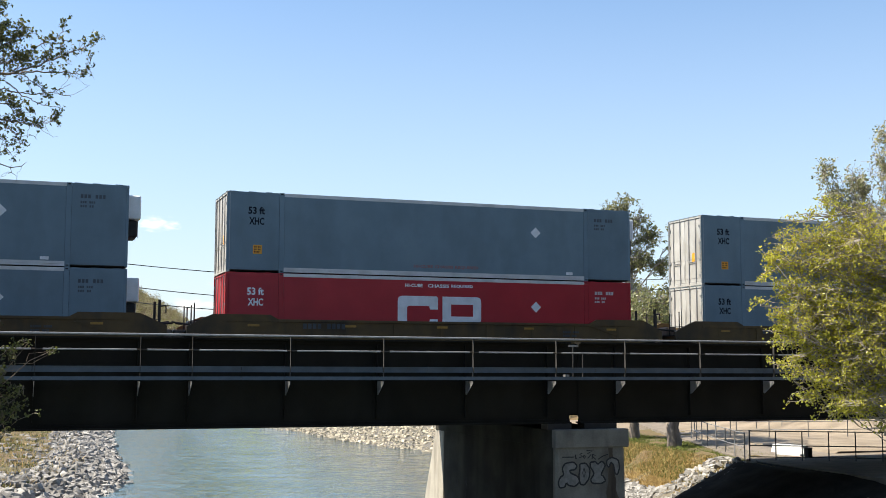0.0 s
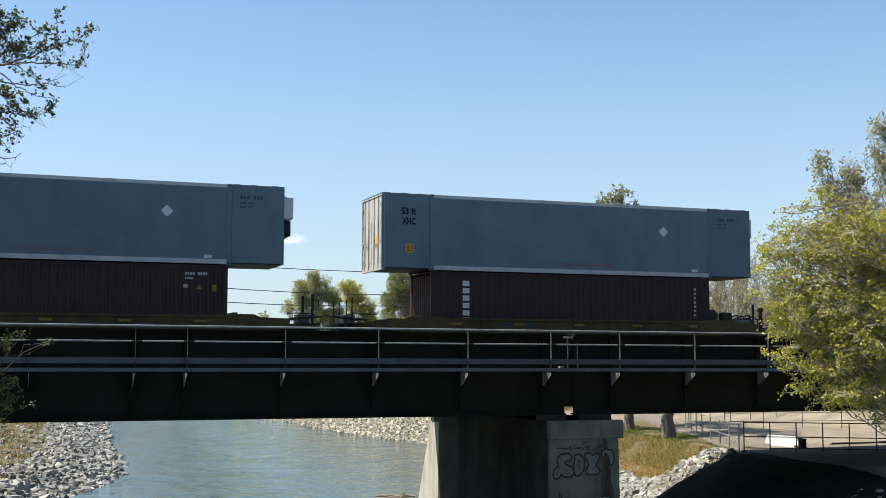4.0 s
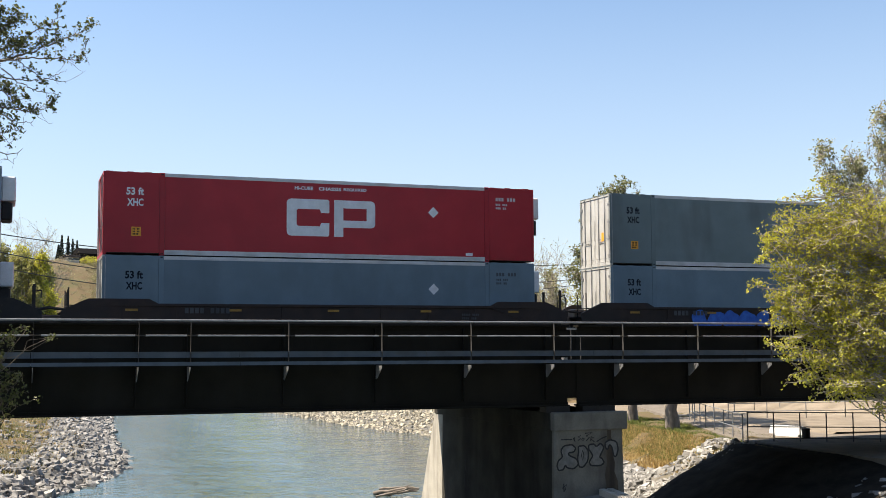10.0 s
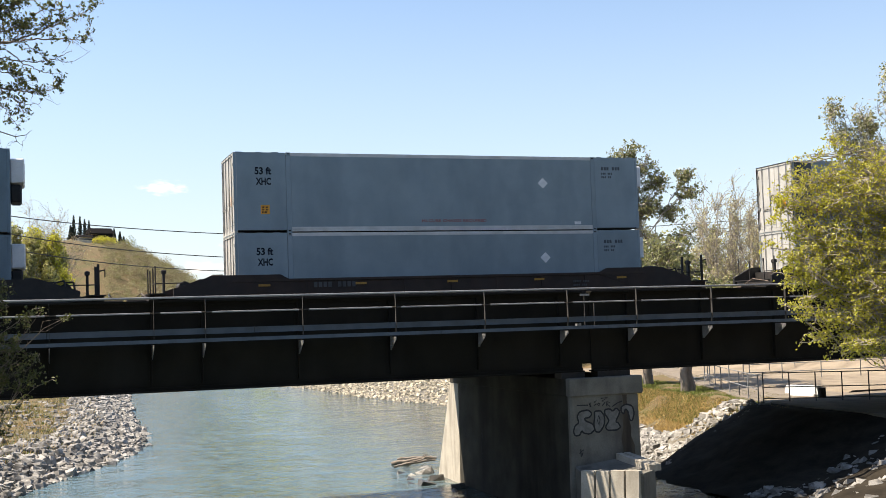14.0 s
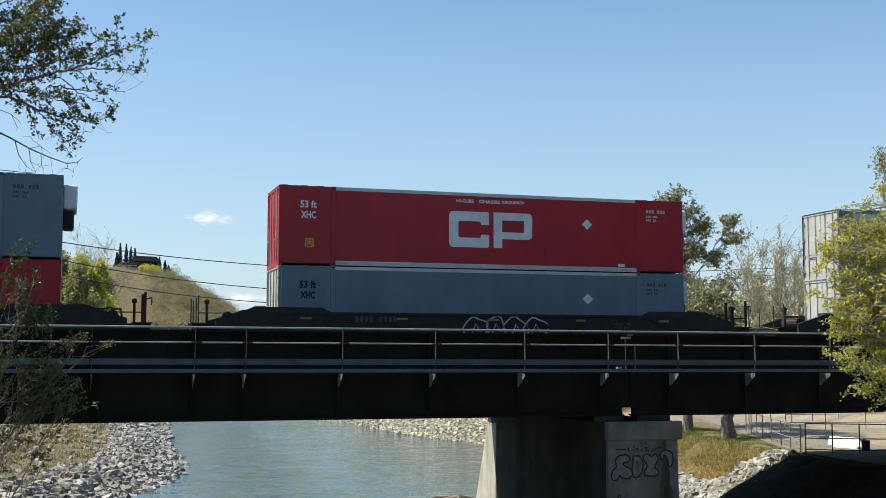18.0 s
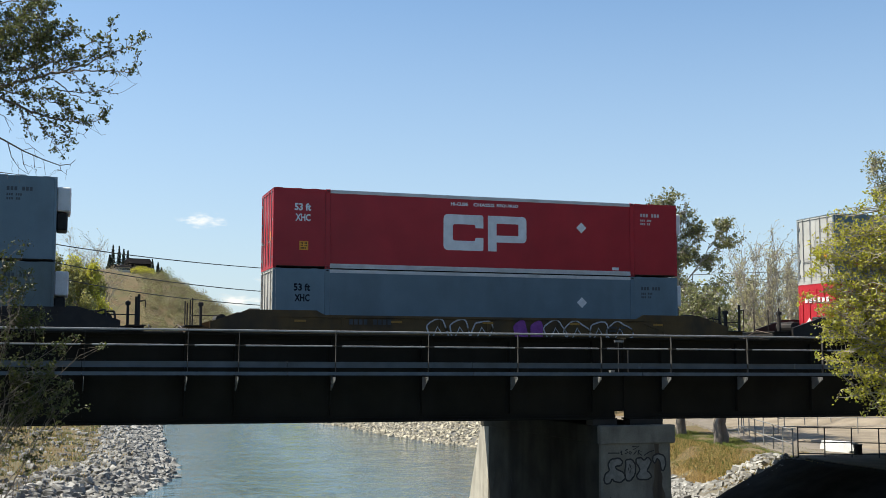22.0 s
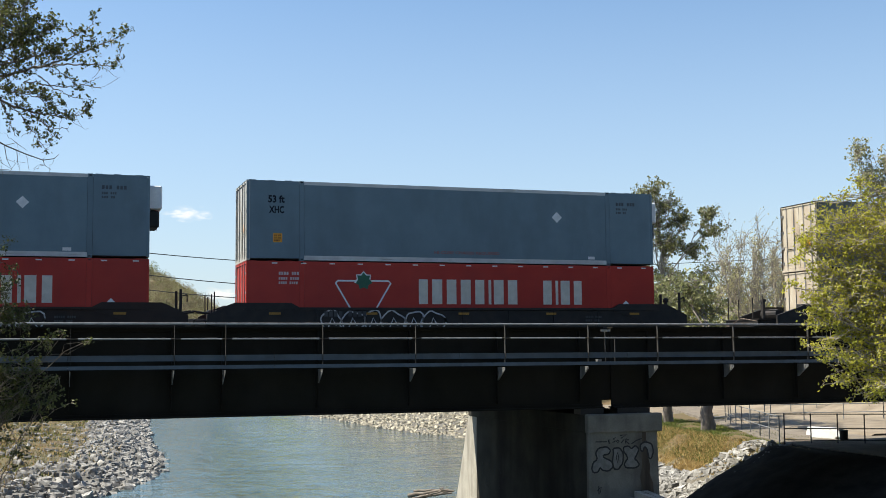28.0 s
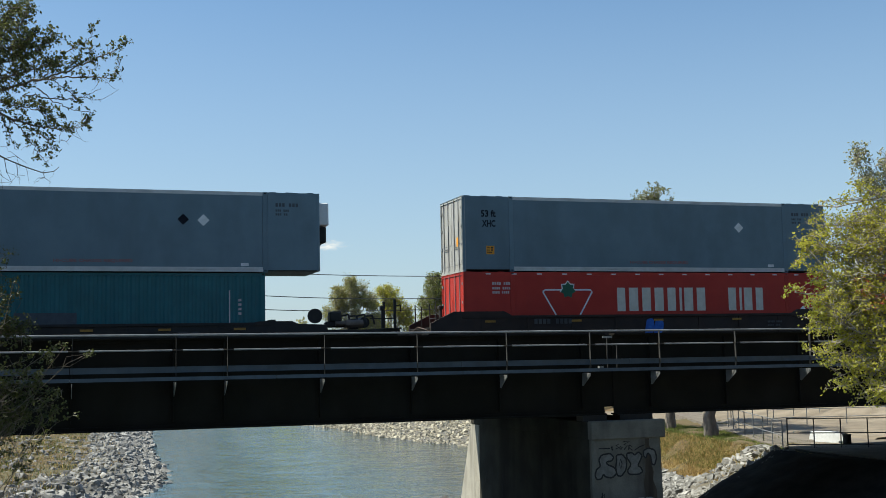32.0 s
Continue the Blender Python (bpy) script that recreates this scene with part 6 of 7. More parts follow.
    # bearing and height angle along each branch; thickness, where its leaves begin, tufts a metre, spur length, depth
    for rows, r0, first, thick, spur, off in (
            (((-9, 11.6), (-4.12, 12.0), (-2.89, 12.38), (-1.64, 12.81), (-0.36, 13.24), (0.6, 13.59), (1.69, 14.11), (2.56, 14.51), (3.39, 14.95)), 0.022, 0.35, 64, 0.10, 0.0),
            (((-0.36, 13.24), (0.25, 14.17), (0.73, 14.53), (1.33, 14.86), (1.76, 15.22), (1.85, 15.72)), 0.008, 0.15, 46, 0.07, 0.0),
            (((0.6, 13.59), (0.9, 13.9), (1.2, 14.25)), 0.005, 0.2, 40, 0.06, 0.0),
            (((1.69, 14.11), (1.72, 14.5), (1.85, 14.9)), 0.005, 0.2, 34, 0.05, 0.0),
            (((-0.79, 13.15), (0.72, 13.35), (1.82, 13.4), (2.6, 13.4), (3.01, 13.65), (3.08, 14.08)), 0.009, 0.35, 40, 0.08, -0.15),
            (((-1.3, 12.45), (-0.33, 12.36), (0.54, 12.31), (1.3, 12.48), (1.85, 12.4), (2.24, 12.35)), 0.008, 0.0, 9, 0.06, 0.1),
            (((1.3, 12.48), (1.73, 12.62), (2.26, 12.91)), 0.004, 1.0, 0, 0.05, 0.1),
            (((-0.62, 12.78), (0.11, 12.23), (0.88, 11.89), (1.76, 11.78)), 0.007, 0.0, 8, 0.06, -0.1),
            (((0.0, 13.3), (0.5, 12.85), (0.95, 12.6), (1.15, 12.25)), 0.005, 0.1, 36, 0.08, -0.1),
            (((-9, 11.0), (-4.11, 11.79), (-2.86, 11.78), (-1.79, 11.37), (-0.72, 11.06), (0.15, 10.95), (0.8, 10.94), (1.51, 11.15)), 0.02, 0.4, 54, 0.12, 0.1),
            (((-0.72, 11.06), (0.13, 11.45), (0.67, 11.54)), 0.005, 0.2, 18, 0.05, 0.1),
            (((-1.79, 11.37), (-1.24, 10.81), (-0.73, 10.07), (-0.18, 9.43)), 0.007, 0.1, 44, 0.08, 0.1),
            (((-0.93, 11.05), (-0.27, 10.54), (-0.02, 10.22), (0.1, 9.9)), 0.006, 0.1, 46, 0.08, 0.05),
            (((-0.4, 10.6), (0.2, 10.4), (0.76, 10.44)), 0.004, 0.6, 12, 0.05, 0.05),
            (((-2.3, 11.6), (-1.9, 10.9), (-1.75, 10.4), (-1.5, 9.9)), 0.005, 0.1, 26, 0.07, 0.0),
            (((-9, 13.0), (-4.21, 14.14), (-2.97, 14.59), (-2.04, 15.11), (-1.42, 15.6), (-1.11, 16.0)), 0.016, 0.4, 150, 0.17, -0.2),
            (((-9, 12.4), (-4.16, 13.07), (-2.93, 13.51), (-1.68, 14.0), (-0.73, 14.47), (0.01, 15.02)), 0.016, 0.4, 130, 0.15, 0.2),
            (((-1.68, 14.0), (-1.07, 14.76), (-0.76, 15.33)), 0.007, 0.0, 110, 0.12, 0.15),
            (((-9, 14.6), (-4.27, 15.62), (-3.04, 16.08), (-2.09, 16.26), (-1.34, 16.36), (-0.92, 16.56)), 0.01, 0.4, 14, 0.1, 0.0),
            (((-9, 14.0), (-4.24, 14.99), (-3.0, 15.23), (-2.17, 15.63), (-1.76, 15.99)), 0.015, 0.4, 160, 0.18, 0.2),
            (((-9, 11.9), (-4.2, 12.8), (-2.9, 13.0), (-1.6, 13.3), (-0.6, 13.7), (0.1, 13.85)), 0.014, 0.4, 115, 0.15, -0.2),
            (((-9, 11.3), (-4.2, 12.3), (-2.9, 12.15), (-1.7, 11.95), (-0.6, 11.8), (-0.2, 11.6)), 0.013, 0.4, 95, 0.15, 0.25),
            (((-9, 13.6), (-4.5, 14.0), (-3.2, 14.1), (-2.2, 14.3), (-1.3, 14.6)), 0.013, 0.4, 150, 0.17, -0.3)):
        knots = np.array([pt(az, el, D + off) for az, el in rows])
        f = np.linspace(0, len(rows) - 1, 7 * len(rows))
        line = np.stack([np.interp(f, np.arange(len(rows)), knots[:, k]) for k in range(3)], -1) + rng.normal(0, 0.006, (len(f), 3))
        lines = [(line, r0, 0.0024)]
        step = np.linalg.norm(np.diff(line, axis=0), axis=1)
        run = np.concatenate([[0], np.cumsum(step)])
        for _ in range(int(run[-1] * (1 - first) * thick)):
            r = run[-1] * (first + (1.02 - first) * rng.random())
            i = min(int(np.searchsorted(run, r)), len(line) - 1)
            way = line[i] - line[max(i - 2, 0)] + 1e-6
            d = way / np.linalg.norm(way) * rng.uniform(0.2, 1.0) + rng.normal(0, 0.5, 3) + (0, 0, 0.25)
            e = line[i] + d / np.linalg.norm(d) * spur * rng.uniform(0.35, 1.2)
            w = bent(rng, line[i], e, 0.06, 4, 0.05)
            lines.append((w, 0.0028, 0.0014))
            cent.append(e + rng.normal(0, 0.015, (rng.integers(4, 9), 3)))
            if spur > 0.11:
                cent.append(w[2] + rng.normal(0, 0.02, (3, 3)))
        # bare side twigs
        for _ in range(int(run[-1] * 3)):
            i = rng.integers(len(line) // 3, len(line))
            e = line[i] + (line[-1] - line[0]) / run[-1] * 0.12 * rng.random() + rng.normal(0, 0.09, 3) - (0, 0, 0.03)
            lines.append((bent(rng, line[i], e, -0.08, 6, 0.07), 0.0024, 0.0012))
        V, F = tubes(lines, 4)
        part("branch", from_arrays("branch", V, F), "bark", t)
    V, F = leaves(rng, np.concatenate(cent), 0.03)
    tagged(part("crown", from_arrays("crown", V, F), "leaf_branch", t), kind="stuff")
    # a bare drooping branch under it
    t = thing("branch", "bare thin branch drooping over the river", "branch", at=b)
    rng = np.random.default_rng(9)
    pt = lambda az, el: np.array((D * math.sin(radians(az)), D * math.cos(radians(az)), EYE + D * math.tan(radians(el)))) - np.array(b)
    for rows, r0 in ((((-9, 12.6), (-6, 11.6), (-4.37, 10.68), (-3.42, 10.21), (-2.79, 9.93), (-1.93, 9.49), (-1.07, 9.16), (-0.32, 8.92), (0.16, 9.01), (0.38, 9.22)), 0.013), (((-2.63, 9.82), (-2.45, 9.19), (-2.11, 8.71), (-1.68, 8.44)), 0.005), (((-2.02, 9.52), (-1.91, 8.89), (-1.68, 8.46)), 0.004),
                     (((-1.48, 9.3), (-1.43, 8.8), (-1.11, 8.77)), 0.004), (((-1.99, 9.52), (-1.52, 9.66), (-1.03, 9.33)), 0.004), (((-0.32, 8.92), (-0.25, 8.7), (0.02, 8.5)), 0.0035), (((-9, 11.2), (-6, 9.6), (-3.77, 8.5), (-2.73, 8.45), (-2.21, 8.41), (-1.79, 8.43)), 0.008), (((-9, 12.0), (-5, 11.8), (-3.36, 11.2), (-2.83, 11.02), (-2.6, 10.55), (-2.49, 10.39)), 0.006)):
        line = [pt(*q) for q in rows]
        lines = [(line, r0, max(r0 * 0.2, 0.0016))]
        for k in range(3):
            q0 = line[-2 - k % (len(line) - 2)]
            q1 = q0 + rng.normal(0, 0.06, 3) - (0, 0, 0.06)
            lines.append((bent(rng, q0, q1, 0.1, 6, 0.1), 0.0022, 0.0014))
        V, F = tubes(lines, 4)
        part("twig", from_arrays("twig", V, F), "bark", t)
    c = [crown_at(*r) for r in (
        (-1.9, 4.6, D, 0.2, 0.2, 0.3, 44), (-1.6, 3.2, D, 0.28, 0.28, 0.3, 70), (-1.2, 1.6, D, 0.32, 0.26, 0.3, 84), (-0.4, 0.4, D, 0.28, 0.2, 0.3, 60), (0.7, 0.9, D, 0.26, 0.06, 0.2, 20), (1.6, 0.5, D, 0.14, 0.05, 0.2, 10), (-1.2, -0.8, D, 0.36, 0.25, 0.3, 90), (-0.2, -1.4, D, 0.30, 0.2, 0.3, 60), (0.2, -2.2, D, 0.26, 0.12, 0.3, 36), (-1.4, -2.2, D, 0.36, 0.16, 0.3, 70), (-3.5, 0.5, D, 0.6, 0.9, 0.6, 90))]
    b2 = at(-7.5, 12.6)
    tree("shrub", "dark leafy shrub leaning over the river bank", "shrub", 10, b2, (b2.x + 0.3, b2.y, EYE + 0.6), 0.05, c, "leaf_dark", 0.027, 11, sag=0.1, twig_r=0.0025, spread=0.028, limb_r=0.009)

    # behind the bridge
    D = 92.0
    c = [crown_at(*r) for r in ((az, el, dd, ra * 1.6, re * 1.55, rd * 1.3, int(n * 0.85)) for az, el, dd, ra, re, rd, n in (
        (28.9, 7.9, D, 0.7, 0.6, 1.2, 60), (28.2, 7.2, D, 0.8, 0.7, 1.4, 80), (29.5, 7.0, D, 0.9, 0.7, 1.4, 90), (27.4, 6.2, D, 0.7, 0.7, 1.4, 80), (28.7, 6.1, D, 1.0, 0.8, 1.6, 110), (30.2, 6.1, D, 0.8, 0.7, 1.4, 80), (31.5, 6.5, D, 0.7, 0.5, 1.2, 60), (31.6, 5.5, D, 0.7, 0.6, 1.2, 60),
        (26.9, 4.6, D, 0.9, 0.6, 1.5, 80), (28.1, 5.0, D, 0.9, 0.7, 1.6, 90), (29.6, 5.0, D, 1.0, 0.8, 1.6, 110), (30.9, 4.6, D, 0.8, 0.7, 1.4, 70), (26.5, 3.6, D, 1.0, 0.7, 1.6, 80), (28.0, 3.7, D, 1.1, 0.8, 1.8, 100), (29.4, 3.6, D, 1.1, 0.8, 1.8, 100), (31.2, 3.5, D, 1.0, 0.8, 1.6, 80),
        (27.2, 2.5, D, 1.3, 0.8, 1.8, 90), (29.0, 2.4, D, 1.4, 0.8, 1.8, 90), (30.6, 2.4, D, 1.3, 0.8, 1.8, 80)))]
    b = at(29.4, D)
    tree("tree", "large cottonwood with young olive leaves behind the bridge", "tree", 21, b, (b.x - 0.4, b.y, EYE + D * math.tan(radians(7.0))), 0.34, c, "leaf_grey", 0.17, 12, bark="twig", sag=0.06, twig_r=0.024, spread=0.16, start=0.3, limb_r=0.06, reach=0.8)
    for k, (az, D, tops, rad, leaf, lab, per, size) in enumerate((
            (21.9, 118, 4.3, 2.6, "leaf_pale", "pale opening tree behind the bridge", 8, 0.2), (23.0, 122, 5.0, 2.8, "leaf_pale", "pale opening tree behind the bridge", 7, 0.2), (24.2, 118, 4.6, 2.6, "leaf_pale", "pale opening tree behind the bridge", 7, 0.2), (25.5, 116, 4.6, 2.5, "leaf_olive", "leafing tree behind the bridge", 9, 0.26), (22.4, 126, 3.4, 2.6, "leaf_olive", "low leafing tree behind the bridge", 11, 0.3), (24.8, 124, 3.4, 2.6, "leaf_olive", "low leafing tree behind the bridge", 11, 0.3), (32.6, 116, 4.2, 2.4, "leaf_olive", "low leafing tree behind the bridge", 9, 0.26),
            (32.3, 105, 5.0, 2.2, "leaf_pale", "half-bare tree behind the bridge", 6, 0.2), (33.4, 108, 5.6, 2.2, "leaf_pale", "half-bare tree behind the bridge", 5, 0.2), (34.4, 110, 5.2, 2.4, "leaf_pale", "half-bare tree behind the bridge", 6, 0.2), (36.0, 120, 3.4, 3.0, "leaf_olive", "leafing tree behind the bridge", 8, 0.4), (38.5, 120, 3.6, 3.0, "leaf_olive", "leafing tree behind the bridge", 8, 0.4), (41.0, 115, 3.8, 3.0, "leaf_olive", "leafing tree behind the bridge", 8, 0.4),
            (-0.3, 152, 5.2, 3.2, "leaf_olive", "leafing tree at the foot of the hill", 13, 0.3), (0.9, 148, 4.9, 2.8, "leaf_cotton", "yellow-green tree at the foot of the hill", 12, 0.3), (0.2, 146, 4.0, 3.0, "leaf_olive", "leafing tree at the foot of the hill", 13, 0.3), (-1.6, 150, 4.8, 3.4, "leaf_cotton", "yellow-green tree at the foot of the hill", 10, 0.45), (1.7, 160, 4.2, 2.6, "leaf_cotton", "yellow-green tree at the foot of the hill", 9, 0.3), (-0.9, 156, 5.6, 4.4, "leaf_young", "fresh yellow-green tree at the foot of the hill", 12, 0.3), (0.5, 158, 5.3, 4.0, "leaf_young", "fresh green tree at the foot of the hill", 11, 0.3), (1.25, 150, 4.9, 3.4, "leaf_young", "fresh yellow-green tree at the foot of the hill", 12, 0.26), (0.3, 149, 5.1, 4.4, "leaf_cotton", "broad yellow-green tree at the foot of the hill", 13, 0.26),
            (10.4, 230, 2.0, 2.4, "leaf_pale", "half-bare tree far up the river", 7, 0.6), (11.6, 240, 2.1, 2.6, "leaf_pale", "half-bare tree far up the river", 7, 0.6))):
        b = at(az, D)
        zt = EYE + D * math.tan(radians(tops))
        rng = np.random.default_rng(40 + k)
        hgt = zt - b.z
        c = []
        for j in range(6):
            f = j / 5
            c.append(((b.x + rng.uniform(-1, 1) * rad * 0.75 * (1.15 - f), b.y + rng.uniform(-1, 1) * rad * 0.6, b.z + hgt * (0.3 + 0.55 * f)), (rad * 0.62 * (1.15 - 0.5 * f), rad * 0.6, hgt * 0.17), 42 if D < 140 or D > 200 else 90))
        tree("tree", lab, "tree", 60 + k, b, (b.x, b.y, zt - hgt * 0.15), 0.18 + hgt * 0.008, c, leaf, size, per, bark="twig" if leaf == "leaf_pale" else "bark", sag=0.06, twig_r=0.025, spread=size * 1.1, group="trees behind the bridge")
    # many-stemmed trees on the far bank, full to the ground
    for k, (az0, half, top, D, lab, leaf, n, per) in enumerate((
            (14.1, 1.75, 4.25, 190, "round-crowned yellow-green tree by the far bank", "leaf_cotton", 44, 11),
            (15.9, 1.3, 4.15, 196, "yellow-green leafing tree by the far bank", "leaf_young", 30, 10),
            (18.35, 1.25, 4.4, 170, "upright olive-green tree by the far bank", "leaf_fresh", 34, 11),
            (19.35, 1.2, 4.5, 172, "upright olive-green tree by the far bank", "leaf_cotton", 34, 10),
            (21.0, 1.4, 3.5, 165, "low leafing tree by the far bank", "leaf_cotton", 28, 9))):
        b = at(az0, D)
        rng = np.random.default_rng(500 + k)
        c = []
        for _ in range(n):
            u, f = rng.uniform(-1, 1), rng.random() ** 0.8
            el = 1.0 + (top - 1.35) * f * (1 - 0.35 * u * u)
            c.append(crown_at(az0 + half * u * (1.05 - 0.45 * f), el, D + rng.uniform(-1.5, 1.5), rng.uniform(1.1, 1.9), rng.uniform(0.9, 1.5), 1.6, 52))
        tree("tree", lab, "tree", 200 + k, b, (b.x, b.y, EYE + D * math.tan(radians(top - 1.0))), 0.22, c, leaf, 0.2, per, bark="twig", sag=0.0, twig_r=0.03, spread=0.3, start=0.05, limb_r=0.06, reach=1.0, group="trees behind the bridge")
    # unseen trees added around and behind the camera to block skylight
    rng = np.random.default_rng(77)
    first = None
    for k in range(44):
        if k < 26:
            x, y = rng.uniform(-70, 75), rng.uniform(-30, -7)
        elif k < 36:
            x, y = rng.uniform(-45, -15), rng.uniform(-4, 30)
        else:
            x, y = rng.uniform(32, 60), rng.uniform(-4, 24)
        z = float(height(x, y))
        if z < 0.3:
            continue
        if first is None:
            c = [((dx, dy, h), (3.0, 3.0, 2.6), 70) for dx, dy, h in ((-2.5, 0, 7), (2.5, 1, 8), (0, -2.4, 10), (0.5, 2.5, 12), (-1.5, 0, 15), (1.5, -0.5, 17), (0, 0, 20), (2.2, -2.2, 5))]
            first = tree("tree", "unseen cottonwood added outside the view to block skylight", "tree", 300, (0, 0, 0), (0, 0, 19), 0.35, c, "leaf_dark", 0.5, 14, sag=0.05, twig_r=0.02, spread=0.6, group="river wood", origin=(0, 0, 0))
            first.location = (x, y, z)
        else:
            copy_thing(first, pose(x, y, z, 0, 0, rng.uniform(0, 360)))
    # bare trees, their pale stems fanning out
    for k, (az, D, tops, half, stems) in enumerate(((1.3, 170, 5.4, 3.6, 34), (0.3, 172, 5.5, 3.6, 28), (21.7, 104, 4.7, 1.5, 6), (22.4, 118, 4.9, 2.2, 10), (23.3, 116, 5.7, 3.4, 16), (24.5, 113, 5.4, 3.2, 15), (25.6, 111, 4.5, 1.8, 9), (32.5, 99, 5.9, 2.2, 11), (33.6, 101, 6.3, 2.8, 14), (34.7, 101, 5.8, 2.8, 13), (35.9, 103, 5.3, 2.4, 11))):
        bare_fan(at(az, D), EYE + D * math.tan(radians(tops)), half, stems, 90 + k)
    # an old snag with a broken fork
    b = at(21.55, 101)
    t = thing("snag", "dark broken dead tree with one bent limb", "tree", at=b)
    pt = lambda az, el: np.array((101 * math.sin(radians(az)), 101 * math.cos(radians(az)), EYE + 101 * math.tan(radians(el)))) - np.array(b)
    rng = np.random.default_rng(33)
    V, F = tubes([([(0, 0, -0.4), pt(22.84, 1.81), pt(22.55, 3.04)], 0.17, 0.13), ([pt(22.55, 3.04), pt(23.02, 3.48)], 0.13, 0.08)], 7)
    part("trunk", from_arrays("trunk", V, F), "timber", t)
    V, F = tubes([([pt(22.55, 3.04), pt(22.25, 3.95), pt(21.18, 4.86), pt(20.82, 5.69)], 0.08, 0.02)], 6)
    part("limb", from_arrays("limb", V, F), "timber", t)
    # two trunks on the grassy slope
    for k, (az, D, r) in enumerate(((29.28, 74.0, 0.36), (31.08, 67.0, 0.46))):
        b = at(az, D)
        # Low crown masses, hidden by the girder, are added to shade the path.
        c = [((b.x + s, b.y + 0.5 + g, b.z + 6.6 + 0.5 * f), (2.4, 2.4, 1.6), 60) for s, f, g in ((-1.5, 0, 2.5), (1.8, 1.0, 3), (0, 2.5, 2), (2.2, 3.2, 4.5))] + [((b.x + s, b.y + g, b.z + f), (2.6, 2.6, 1.1), 80) for s, f, g in ((-2.2, 5.4, 1), (1.6, 5.4, -1.6), (0.4, 5.6, 3.0), (3.2, 5.6, 1.0))]
        tree("tree", "thick grey cottonwood trunk on the grassy bank", "tree", 120 + k, b, (b.x + 0.3, b.y, b.z + 5.5), r, c, "leaf_grey", 0.2, 12, sag=0.05, twig_r=0.02, limb_r=0.07, start=0.8)
    # spruces by the house on the hill
    for k, (az, el) in enumerate(((2.19, 5.28), (2.47, 5.24), (2.68, 5.12), (2.87, 5.06), (2.05, 4.85), (4.0, 4.68), (4.26, 4.52), (4.42, 4.3))):
        b = at(az, 292)
        rng = np.random.default_rng(150 + k)
        zt = EYE + 292 * math.tan(radians(el))
        h = max(zt - b.z, 3)
        t = thing("spruce", "dark narrow spruce on the hill", "tree", "hill spruces", at=b)
        part("trunk", rods(((0, 0, -0.3), (0, 0, h), 0.09)), "bark", t)
        # whorls of drooping boughs, shorter towards the tip
        f = np.repeat(np.linspace(0.03, 0.985, 15), 90) + rng.normal(0, 0.012, 1350)
        a = rng.uniform(0, math.tau, 1350)
        reach = rng.random(1350) ** 0.6 * (1.04 - f) * 1.15 * (0.8 + 0.2 * np.sin(a * 3 + f * 40))
        V, F = leaves(rng, np.stack([reach * np.cos(a), reach * np.sin(a), 0.3 + f * (h - 0.3) - reach * 0.35], -1), 0.32)
        tagged(part("crown", from_arrays("crown", V, F), "needles", t), kind="stuff")


make_trees()


def bushes(name, label, seed, spots, leaf, size, per):
    """Low scrub over a stretch of ground, as one cover."""
    rng = np.random.default_rng(seed)
    cent = []
    for x, y, r, h in spots:
        n = int(per)
        d = rng.normal(size=(n, 3))
        d *= (rng.random(n) ** 0.4 / np.linalg.norm(d, axis=1))[:, None]
        z = float(height(x, y))
        cent.append(np.stack([x + d[:, 0] * r, y + d[:, 1] * r, z + h * 0.45 + d[:, 2] * h * 0.55], -1))
    V, F = leaves(rng, np.concatenate(cent), size)
    solid(name, from_arrays(name, V, F), leaf, label, "scrub", kind="stuff")


